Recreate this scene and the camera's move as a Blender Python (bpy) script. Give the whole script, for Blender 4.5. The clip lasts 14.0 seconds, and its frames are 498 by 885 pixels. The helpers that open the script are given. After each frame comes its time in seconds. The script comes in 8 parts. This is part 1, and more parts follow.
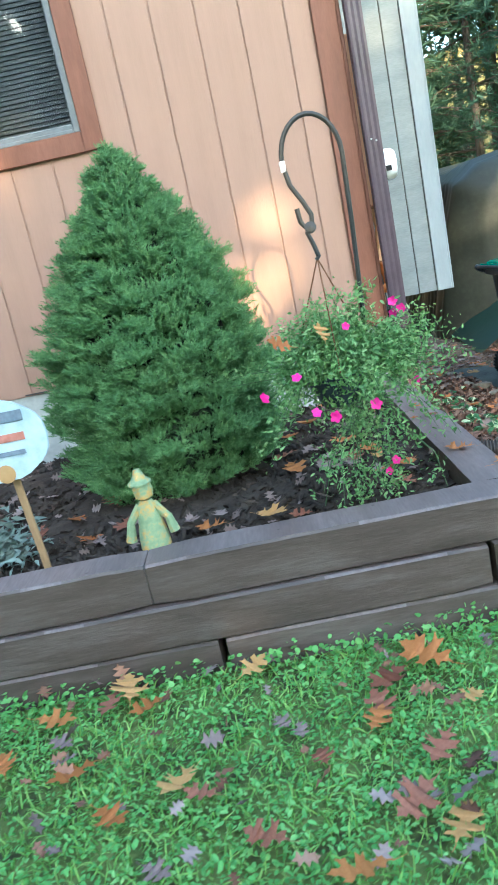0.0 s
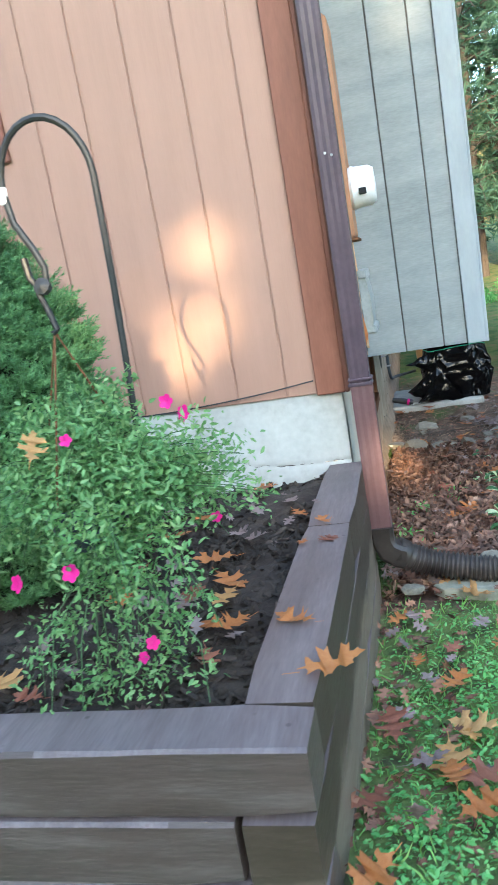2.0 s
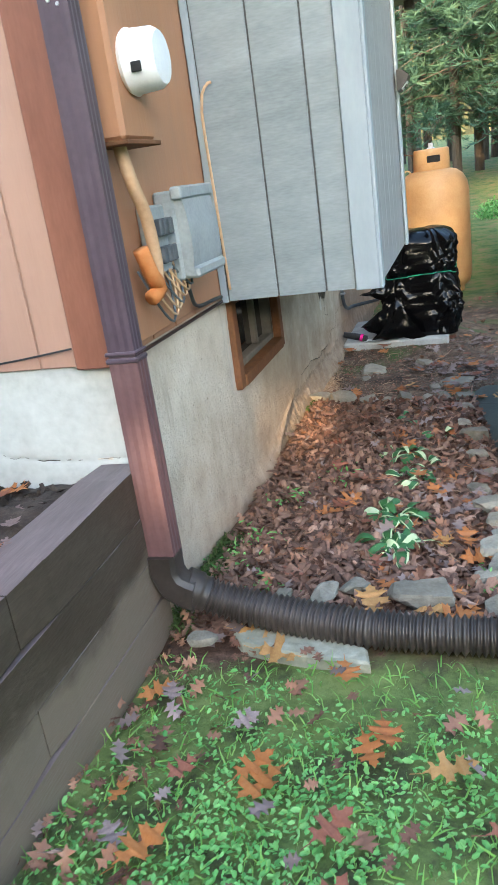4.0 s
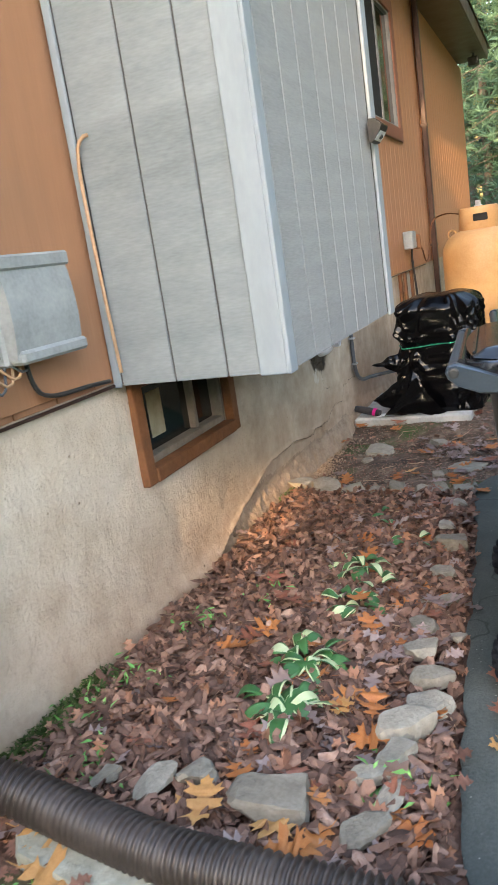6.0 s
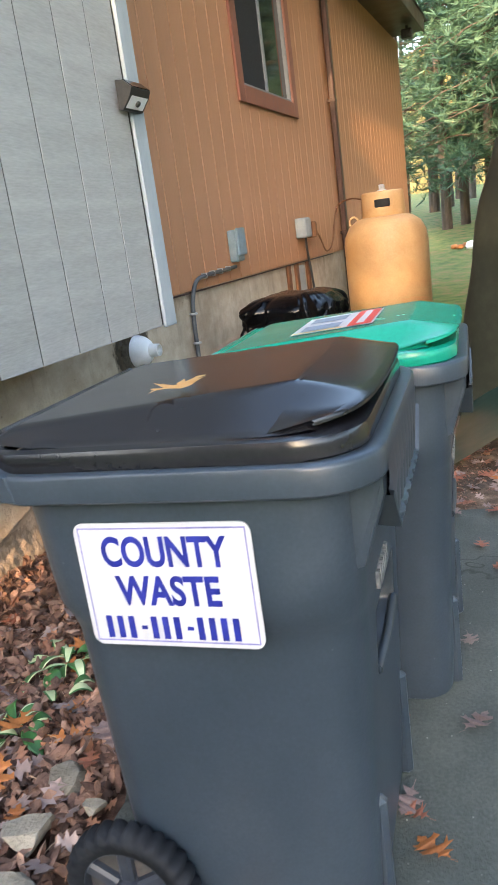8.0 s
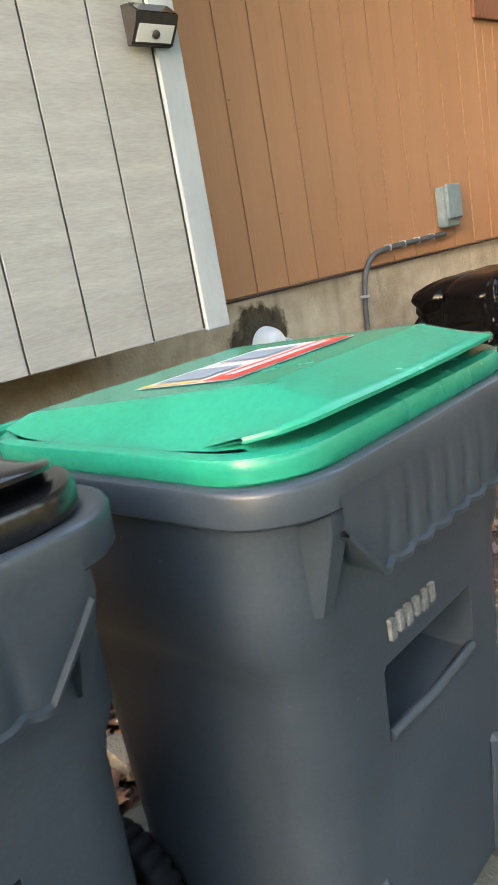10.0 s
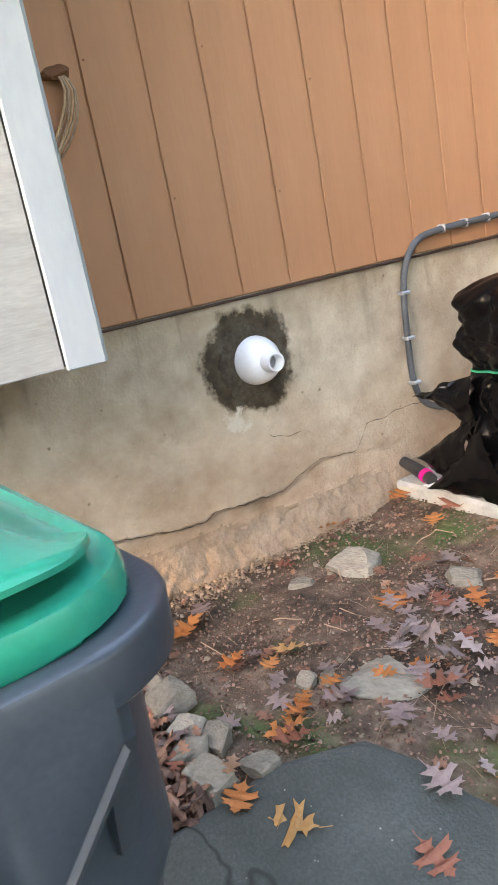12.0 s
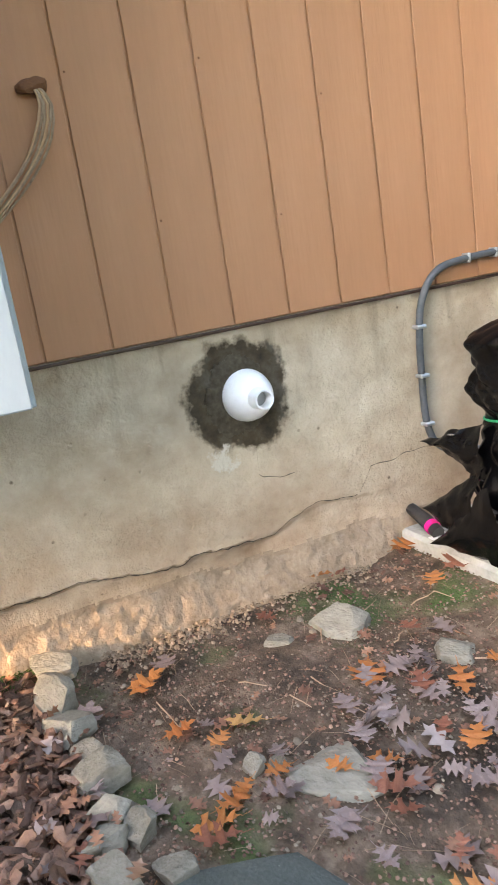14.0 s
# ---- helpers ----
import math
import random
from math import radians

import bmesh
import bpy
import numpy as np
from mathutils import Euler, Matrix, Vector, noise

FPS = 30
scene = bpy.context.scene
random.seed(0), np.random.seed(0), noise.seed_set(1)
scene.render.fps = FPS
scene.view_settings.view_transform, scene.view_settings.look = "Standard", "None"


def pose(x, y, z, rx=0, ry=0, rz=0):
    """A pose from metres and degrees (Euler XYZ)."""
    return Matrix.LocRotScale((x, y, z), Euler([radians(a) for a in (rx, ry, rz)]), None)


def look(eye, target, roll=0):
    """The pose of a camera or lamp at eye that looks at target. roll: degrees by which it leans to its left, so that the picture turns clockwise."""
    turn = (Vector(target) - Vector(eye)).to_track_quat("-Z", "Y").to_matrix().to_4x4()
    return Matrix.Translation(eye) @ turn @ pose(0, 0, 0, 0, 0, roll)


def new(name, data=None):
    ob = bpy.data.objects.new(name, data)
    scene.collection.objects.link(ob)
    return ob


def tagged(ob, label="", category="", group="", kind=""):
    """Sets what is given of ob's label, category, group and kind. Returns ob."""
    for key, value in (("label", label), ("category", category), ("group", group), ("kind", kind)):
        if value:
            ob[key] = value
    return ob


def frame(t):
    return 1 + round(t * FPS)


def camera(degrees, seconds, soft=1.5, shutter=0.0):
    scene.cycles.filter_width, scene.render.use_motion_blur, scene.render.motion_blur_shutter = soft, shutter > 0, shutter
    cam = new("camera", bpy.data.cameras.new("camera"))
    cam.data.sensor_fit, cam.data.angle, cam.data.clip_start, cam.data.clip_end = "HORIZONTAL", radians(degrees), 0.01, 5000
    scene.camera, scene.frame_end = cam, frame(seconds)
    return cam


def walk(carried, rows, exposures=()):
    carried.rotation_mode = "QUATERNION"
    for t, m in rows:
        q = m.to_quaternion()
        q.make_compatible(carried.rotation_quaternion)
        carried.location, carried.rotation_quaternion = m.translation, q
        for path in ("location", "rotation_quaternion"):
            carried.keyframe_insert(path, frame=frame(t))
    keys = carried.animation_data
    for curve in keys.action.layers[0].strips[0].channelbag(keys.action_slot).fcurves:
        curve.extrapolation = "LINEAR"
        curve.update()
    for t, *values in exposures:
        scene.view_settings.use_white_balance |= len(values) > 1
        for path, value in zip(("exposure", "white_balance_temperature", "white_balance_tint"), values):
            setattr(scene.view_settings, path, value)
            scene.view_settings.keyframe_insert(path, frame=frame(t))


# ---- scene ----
cam = camera(37.0, 14.0, 1.0, 0.2)
PATH = [
    (0, (0.037, 0.231, 1.472), (-0.041, 2.162, 0.957), -12.2),
    (0.5, (0.314, 0.429, 1.455), (0.148, 2.363, 0.972), -12.1),
    (1, (0.524, 0.674, 1.429), (0.241, 2.591, 0.937), -12.0),
    (1.5, (0.758, 0.92, 1.431), (0.407, 2.844, 1.013), -9.9),
    (2, (0.981, 1.147, 1.408), (0.514, 3.046, 0.991), -10.0),
    (2.5, (1.172, 1.455, 1.392), (0.679, 3.335, 0.918), -9.9),
    (3, (1.394, 1.69, 1.423), (0.797, 3.495, 0.803), -8.1),
    (3.5, (1.517, 1.968, 1.392), (0.976, 3.773, 0.722), -8.1),
    (6, (2.109, 2.94, 1.274), (1.313, 4.712, 0.799), -8.7),
    (6.5, (2.249, 3.191, 1.269), (1.649, 5.027, 0.751), -7.5),
    (7, (2.435, 3.4, 1.24), (1.802, 5.231, 0.743), -6.4),
    (7.5, (2.591, 3.653, 1.212), (1.914, 5.456, 0.672), -7.9),
    (8, (2.707, 3.941, 1.213), (1.958, 5.718, 0.682), -7.9),
    (8.5, (2.846, 4.218, 1.186), (1.878, 5.885, 0.655), -8.1),
    (11, (3.071, 5.636, 1.131), (1.518, 6.799, 0.644), -11.0),
    (11.5, (2.975, 5.851, 1.134), (1.411, 6.989, 0.625), -11.0),
    (12, (2.929, 6.064, 1.124), (1.241, 6.998, 0.597), -11.0),
    (12.5, (2.861, 6.232, 1.119), (1.124, 7.046, 0.553), -10.5),
    (13, (2.746, 6.32, 1.172), (0.999, 7.153, 0.665), -8.1),
    (13.5, (2.76, 6.359, 1.163), (0.972, 7.116, 0.684), -8.8),
    (14, (2.874, 6.408, 1.16), (1.103, 7.193, 0.662), -9.0),
]
EXPOSURE = [(0.0, 2.1, 5750, -6), (1.5, 2.05, 5650, -3), (3.5, 2.08, 6100, 2), (6.0, 2.2, 6950, 11), (6.5, 2.18, 7750, 13), (7.0, 2.14, 8250, 13), (7.5, 2.23, 7700, 13), (8.0, 2.28, 6900, 10), (8.5, 2.32, 7200, 10), (11.0, 2.98, 8900, 15), (11.5, 3.08, 7850, 17), (12.5, 3.08, 7950, 16), (14.0, 3.14, 7700, 13)]
walk(cam, [(t, look(eye, target, roll)) for t, eye, target, roll in PATH], EXPOSURE)

# ---- daylight: a low sun behind the start of the walk, mostly hidden by woods ----
SUN_WAY = Vector((-0.093, 1.0, -0.262)).normalized()
SUN_EL = math.asin(-SUN_WAY.z)
SUN_AZ = math.atan2(-SUN_WAY.x, -SUN_WAY.y)
world = bpy.data.worlds.new("sky")
scene.world = world
world.use_nodes = True
wn = world.node_tree.nodes
sky = wn.new("ShaderNodeTexSky")
sky.sky_type = "NISHITA"
sky.sun_disc = False
sky.sun_elevation = SUN_EL
sky.sun_rotation = SUN_AZ
sky.air_density, sky.dust_density, sky.ozone_density = 0.9, 1.6, 0.6
wn["Background"].inputs[1].default_value = 0.4
world.node_tree.links.new(sky.outputs[0], wn["Background"].inputs[0])
sun = new("sun", bpy.data.lights.new("sun", "SUN"))
sun.data.energy, sun.data.angle, sun.data.color = 3.6, radians(0.55), (1.0, 0.69, 0.40)
sun.matrix_world = look((0, 0, 20), Vector((0, 0, 20)) + SUN_WAY)

# ---- small modelling kit ----
rng = np.random.default_rng(7)


def smooth01(a, b, v):
    t = np.clip((np.asarray(v, float) - a) / (b - a), 0, 1)
    return t * t * (3 - 2 * t)


def gz(x, y):
    """Height of the ground."""
    x, y = np.asarray(x, float), np.asarray(y, float)
    drive = smooth01(1.72, 2.0, x) * smooth01(3.4, 4.2, y) * smooth01(7.6, 7.0, y)
    z = np.interp(y, [-60, -5, 1.5, 2.3, 3.0, 3.8, 4.7, 6.1, 7.0, 8.0, 12, 16, 20, 24, 30, 60], [0.4, 0.3, 0.29, 0.26, 0.14, 0.10, 0.035, 0.0, -0.05, -0.06, -0.1, 0.0, 0.33, 0.75, 1.1, 2.5])
    bank = 0.035 * smooth01(1.0, 0.68, x) * smooth01(5.2, 6.3, y) * smooth01(9.5, 8.6, y) * smooth01(0.3, 0.6, x)
    pad_rise = 0.075 * smooth01(7.62, 7.95, y) * smooth01(9.3, 8.8, y) * smooth01(1.85, 1.5, x) * smooth01(0.3, 0.6, x)
    return z - 0.03 * drive + np.maximum(bank, pad_rise) + 0.012 * np.sin(2.1 * x + 0.7 * y) * np.cos(1.7 * y)


class Geo:
    """Collects vertices and faces of one mesh."""

    def __init__(self):
        self.v, self.f = [], []

    def add(self, v, f, m=None):
        n = len(self.v)
        self.v += [tuple(m @ Vector(p)) if m else tuple(p) for p in v]
        self.f += [tuple(i + n for i in q) for q in f]
        return self

    def box(self, x0, x1, y0, y1, z0, z1, b=0.004, m=None):
        """A box with bevelled edges."""
        lo, hi = (min(x0, x1), min(y0, y1), min(z0, z1)), (max(x0, x1), max(y0, y1), max(z0, z1))
        b = min(b, *(0.45 * (h - l) for l, h in zip(lo, hi)))
        v, at, f = [], {}, []
        for s in [(i, j, k) for i in (0, 1) for j in (0, 1) for k in (0, 1)]:
            for a in range(3):
                at[s, a] = len(v)
                v.append(tuple((hi[n] if s[n] else lo[n]) + (0 if n == a else (-b if s[n] else b)) for n in range(3)))
        for a in range(3):
            p, q = (a + 1) % 3, (a + 2) % 3
            for side in (0, 1):
                ring = []
                for i, j in ((0, 0), (1, 0), (1, 1), (0, 1)):
                    s = [0, 0, 0]
                    s[a], s[p], s[q] = side, i, j
                    ring.append(at[tuple(s), a])
                f.append(tuple(ring if side else ring[::-1]))
            for i, j in ((0, 0), (1, 0), (1, 1), (0, 1)):
                s, t = [0, 0, 0], [0, 0, 0]
                s[p], s[q], t[p], t[q], t[a] = i, j, i, j, 1
                s, t = tuple(s), tuple(t)
                ring = (at[s, p], at[s, q], at[t, q], at[t, p])
                f.append(ring if i == j else ring[::-1])
        for s in [(i, j, k) for i in (0, 1) for j in (0, 1) for k in (0, 1)]:
            ring = (at[s, 0], at[s, 1], at[s, 2])
            f.append(ring if sum(s) % 2 else ring[::-1])
        return self.add(v, f, m)

    def loft(self, rings, caps=True, closed=True):
        n, k, f = len(rings[0]), len(rings), []
        for a in range(k - 1):
            for i in range(n if closed else n - 1):
                j = (i + 1) % n
                f.append((a * n + i, a * n + j, a * n + n + j, a * n + n + i))
        if caps:
            f += [tuple(range(n))[::-1], tuple(range((k - 1) * n, k * n))]
        return self.add([p for r in rings for p in r], f)

    def tube(self, pts, r, n=10, caps=True):
        pts = [Vector(p) for p in pts]
        rs = [float(q) for q in r] if hasattr(r, "__len__") else [float(r)] * len(pts)
        side, rings = None, []
        for i, p in enumerate(pts):
            d = (pts[min(i + 1, len(pts) - 1)] - pts[max(i - 1, 0)]).normalized()
            if side is None:
                side = d.orthogonal().normalized()
            side = (side - d * side.dot(d)).normalized()
            up = d.cross(side)
            rings.append([p + rs[i] * (math.cos(a) * side + math.sin(a) * up) for a in (2 * math.pi * j / n for j in range(n))])
        return self.loft(rings, caps)

    def lathe(self, prof, n=24, m=None, caps=True):
        g = Geo().loft([[(r * math.cos(2 * math.pi * j / n), r * math.sin(2 * math.pi * j / n), z) for j in range(n)] for r, z in prof], caps)
        return self.add(g.v, g.f, m)


def mesh_ob(name, v, f, mat, parent=None, smooth=False, label=""):
    me = bpy.data.meshes.new(name)
    me.from_pydata([tuple(p) for p in v], [], [tuple(int(i) for i in q) for q in f])
    me.materials.append(mat)
    if smooth:
        me.shade_smooth()
        if smooth != "all":
            me.set_sharp_from_angle(angle=radians(40))
    ob = new(name, me)
    if parent:
        ob.parent = parent
    if label:
        ob["label"] = label
    return ob


def part(name, g, mat, parent=None, label="", smooth=False):
    return mesh_ob(name, g.v, g.f, mat, parent, smooth, label)


def thing(name, label, category, group="", kind="", at=None):
    """An Empty that holds the parts of one thing."""
    ob = new(name)
    ob.empty_display_size = 0.05
    if at:
        ob.location = at
    return tagged(ob, label, category, group, kind)


def scatter(name, base_v, base_f, place, turn, size, mat, parent=None, smooth=False):
    """Many small pieces in one mesh. turn: n x 3 x 3; size: n."""
    bv, n, k = np.asarray(base_v, float), len(place), len(base_v)
    vs = np.einsum("nij,kj->nki", np.asarray(turn), bv) * np.asarray(size)[:, None, None] + np.asarray(place)[:, None, :]
    m = len(base_f[0])
    fs = (np.asarray(base_f)[None] + (np.arange(n) * k)[:, None, None]).reshape(-1, m)
    me = bpy.data.meshes.new(name)
    me.vertices.add(n * k)
    me.vertices.foreach_set("co", vs.reshape(-1).astype(np.float32))
    me.loops.add(fs.size)
    me.loops.foreach_set("vertex_index", fs.reshape(-1).astype(np.int32))
    me.polygons.add(len(fs))
    me.polygons.foreach_set("loop_start", np.arange(0, fs.size, m, dtype=np.int32))
    me.update(calc_edges=True)
    me.validate()
    me.materials.append(mat)
    if smooth:
        me.shade_smooth()
    ob = new(name, me)
    if parent:
        ob.parent = parent
    return ob


def turns(n, up=None, tilt=0.5):
    """Random turns round an upward axis that leans at random by about tilt."""
    up = np.tile([0.0, 0, 1], (n, 1)) if up is None else np.asarray(up, float)
    z = up + tilt * rng.normal(size=(n, 3))
    z /= np.linalg.norm(z, axis=1, keepdims=True)
    a = rng.normal(size=(n, 3))
    x = np.cross(a, z)
    x /= np.linalg.norm(x, axis=1, keepdims=True)
    return np.stack([x, np.cross(z, x), z], -1)


# ---- materials ----
def material(name, colours, scale=6.0, rough=0.6, bump=0.2, fine=60.0, metal=0.0, vary=0.0, island=False, stretch=(1, 1, 1), spec=0.4, worn=0.35, trans=0.0, rough_vary=0.15, coords="Object"):
    """Two scales of mottling, a fine relief and uneven gloss. vary: shift from piece to piece."""
    m = bpy.data.materials.new(name)
    m.use_nodes = True
    t = m.node_tree
    b = t.nodes["Principled BSDF"]
    tc = t.nodes.new("ShaderNodeTexCoord")
    mp = t.nodes.new("ShaderNodeMapping")
    mp.inputs["Scale"].default_value = stretch
    t.links.new(tc.outputs[coords], mp.inputs[0])
    big, small = t.nodes.new("ShaderNodeTexNoise"), t.nodes.new("ShaderNodeTexNoise")
    big.inputs["Scale"].default_value, big.inputs["Detail"].default_value, big.inputs["Roughness"].default_value = scale, 5, 0.6
    small.inputs["Scale"].default_value, small.inputs["Detail"].default_value = fine, 4
    for n in (big, small):
        t.links.new(mp.outputs[0], n.inputs["Vector"])
    mix = t.nodes.new("ShaderNodeMath")
    mix.operation = "MULTIPLY_ADD"
    t.links.new(small.outputs[0], mix.inputs[0])
    mix.inputs[1].default_value = worn
    t.links.new(big.outputs[0], mix.inputs[2])
    src = mix.outputs[0]
    if vary:
        rnd = t.nodes.new("ShaderNodeNewGeometry" if island else "ShaderNodeObjectInfo").outputs["Random Per Island" if island else "Random"]
        va = t.nodes.new("ShaderNodeMath")
        va.operation = "MULTIPLY_ADD"
        t.links.new(rnd, va.inputs[0])
        va.inputs[1].default_value = vary
        t.links.new(src, va.inputs[2])
        src = va.outputs[0]
    lo = 0.5 + worn / 2 + vary / 2
    rg = t.nodes.new("ShaderNodeMapRange")
    span = 0.32 + vary / 2
    rg.inputs["From Min"].default_value, rg.inputs["From Max"].default_value = lo - span, lo + span
    t.links.new(src, rg.inputs["Value"])
    ramp = t.nodes.new("ShaderNodeValToRGB")
    els = ramp.color_ramp.elements
    while len(els) < len(colours):
        els.new(0.5)
    for i, c in enumerate(colours):
        els[i].position, els[i].color = i / max(1, len(colours) - 1), (*c, 1)
    t.links.new(rg.outputs[0], ramp.inputs[0])
    t.links.new(ramp.outputs[0], b.inputs["Base Color"])
    rr = t.nodes.new("ShaderNodeMapRange")
    rr.inputs["To Min"].default_value, rr.inputs["To Max"].default_value = max(0.03, rough - rough_vary), min(1, rough + rough_vary)
    t.links.new(big.outputs[0], rr.inputs["Value"])
    t.links.new(rr.outputs[0], b.inputs["Roughness"])
    b.inputs["Metallic"].default_value, b.inputs["Specular IOR Level"].default_value = metal, spec
    if bump:
        bp = t.nodes.new("ShaderNodeBump")
        bp.inputs["Strength"].default_value, bp.inputs["Distance"].default_value = bump, 0.01
        t.links.new(mix.outputs[0], bp.inputs["Height"])
        t.links.new(bp.outputs[0], b.inputs["Normal"])
    if trans:
        tr, mx = t.nodes.new("ShaderNodeBsdfTranslucent"), t.nodes.new("ShaderNodeMixShader")
        t.links.new(ramp.outputs[0], tr.inputs[0])
        mx.inputs[0].default_value = trans
        out = t.nodes["Material Output"]
        t.links.new(b.outputs[0], mx.inputs[1])
        t.links.new(tr.outputs[0], mx.inputs[2])
        t.links.new(mx.outputs[0], out.inputs[0])
    return m


def glass_pane(name, tint, rough=0.03):
    m = bpy.data.materials.new(name)
    m.use_nodes = True
    b = m.node_tree.nodes["Principled BSDF"]
    b.inputs["Base Color"].default_value = (*tint, 1)
    b.inputs["Roughness"].default_value = rough
    b.inputs["Transmission Weight"].default_value = 1.0
    b.inputs["IOR"].default_value = 1.45
    return m


peach = material("peach_siding", [(0.34, 0.195, 0.14), (0.395, 0.232, 0.17), (0.435, 0.26, 0.192)], 2.2, 0.6, 0.12, 40, vary=0.12, stretch=(6, 6, 0.5))
tan = material("tan_siding", [(0.35, 0.170, 0.088), (0.405, 0.198, 0.104), (0.455, 0.228, 0.124)], 2.0, 0.55, 0.22, 22, vary=0.12, stretch=(5, 5, 0.5), worn=0.3)
brown_trim = material("brown_trim", [(0.17, 0.062, 0.038), (0.22, 0.085, 0.052), (0.27, 0.11, 0.07)], 5, 0.55, 0.12, 50, stretch=(3, 3, 0.6))
# on the bay's south face the bluer, darker tone paints cool sky light
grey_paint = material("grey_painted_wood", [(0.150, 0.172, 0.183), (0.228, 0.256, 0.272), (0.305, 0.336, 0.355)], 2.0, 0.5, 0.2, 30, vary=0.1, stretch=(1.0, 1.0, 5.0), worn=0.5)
# bay east face: real worn streaks, with warm paler light put into the tone
worn_lit_grey = material("weathered_warm_lit_grey", [(0.225, 0.23, 0.226), (0.298, 0.303, 0.299), (0.37, 0.373, 0.366)], 2.6, 0.6, 0.2, 26, vary=0.1, stretch=(1.0, 1.0, 7.0), worn=0.65)
white_paint = material("white_corner_paint", [(0.24, 0.28, 0.305), (0.295, 0.336, 0.364), (0.345, 0.385, 0.413)], 3, 0.5, 0.12, 30, stretch=(2, 2, 0.7))
white_block = material("whitewashed_block", [(0.33, 0.325, 0.30), (0.50, 0.50, 0.47), (0.62, 0.615, 0.58)], 3.5, 0.8, 0.3, 40)
timber = material("stained_timber", [(0.046, 0.032, 0.027), (0.090, 0.066, 0.057), (0.165, 0.132, 0.12)], 2.5, 0.42, 0.45, 22, vary=0.15, stretch=(1.2, 1.2, 9), worn=0.35)
bare_concrete = material("bare_crumbling_concrete", [(0.21, 0.148, 0.10), (0.30, 0.218, 0.153), (0.40, 0.305, 0.222)], 9, 0.95, 1.0, 70, worn=0.5)
soil = material("dark_soil", [(0.019, 0.013, 0.010), (0.046, 0.033, 0.026), (0.095, 0.072, 0.057)], 14, 0.95, 0.8, 120)
steel_black = material("black_painted_steel", [(0.012, 0.012, 0.013), (0.03, 0.03, 0.03), (0.05, 0.048, 0.046)], 20, 0.45, 0.1, 90)
downspout_mat = material("mauve_brown_aluminium", [(0.055, 0.036, 0.046), (0.078, 0.052, 0.066), (0.105, 0.072, 0.086)], 4, 0.38, 0.05, 60)
dark_spout = material("dark_brown_aluminium", [(0.025, 0.012, 0.009), (0.05, 0.024, 0.017), (0.07, 0.035, 0.025)], 4, 0.4, 0.05, 60)
black_pipe = material("black_corrugated_plastic", [(0.022, 0.017, 0.014), (0.04, 0.031, 0.027), (0.075, 0.06, 0.052)], 9, 0.42, 0.1, 80)
dark_plastic = material("blue_grey_cart_plastic", [(0.017, 0.026, 0.036), (0.028, 0.040, 0.055), (0.047, 0.062, 0.080)], 3, 0.36, 0.08, 160, spec=0.5, rough_vary=0.06)
black_plastic = material("black_lid_plastic", [(0.006, 0.0065, 0.0085), (0.011, 0.0118, 0.0145), (0.022, 0.022, 0.025)], 4, 0.2, 0.03, 120, spec=0.42, rough_vary=0.06)
green_plastic = material("green_lid_plastic", [(0.0, 0.16, 0.105), (0.0, 0.215, 0.142), (0.0, 0.26, 0.172)], 3, 0.24, 0.04, 90, spec=0.28)
rubber = material("black_rubber", [(0.005, 0.0065, 0.009), (0.010, 0.012, 0.016), (0.024, 0.027, 0.031)], 12, 0.7, 0.2, 90, spec=0.2)
wheel_plastic = material("grey_black_wheel_plastic", [(0.014, 0.018, 0.026), (0.026, 0.031, 0.041), (0.042, 0.048, 0.06)], 12, 0.45, 0.1, 90)
sign_white = material("white_sign_vinyl", [(0.40, 0.40, 0.415), (0.48, 0.48, 0.50), (0.55, 0.55, 0.565)], 12, 0.4, 0.03, 80)
sign_blue = material("blue_print", [(0.008, 0.014, 0.15), (0.013, 0.02, 0.21), (0.024, 0.034, 0.27)], 30, 0.45, 0.0)
white_pvc = material("white_pvc", [(0.74, 0.74, 0.75), (0.82, 0.82, 0.83), (0.86, 0.86, 0.86)], 10, 0.35, 0.03, 80)
grey_metal = material("grey_painted_metal", [(0.20, 0.22, 0.22), (0.29, 0.31, 0.31), (0.36, 0.38, 0.38)], 10, 0.45, 0.06, 80)
teal_metal = material("grey_green_box", [(0.13, 0.18, 0.20), (0.19, 0.25, 0.275), (0.26, 0.33, 0.36)], 14, 0.45, 0.08, 80)
conduit_mat = material("grey_pvc_conduit", [(0.045, 0.05, 0.056), (0.075, 0.082, 0.09), (0.12, 0.13, 0.14)], 14, 0.5, 0.05, 80)
galvanised = material("galvanised_steel", [(0.40, 0.41, 0.42), (0.55, 0.56, 0.57), (0.66, 0.67, 0.68)], 20, 0.35, 0.05, 90, metal=0.8)
concrete = material("grey_concrete", [(0.26, 0.25, 0.23), (0.42, 0.41, 0.38), (0.54, 0.53, 0.50)], 6, 0.85, 0.3, 70)



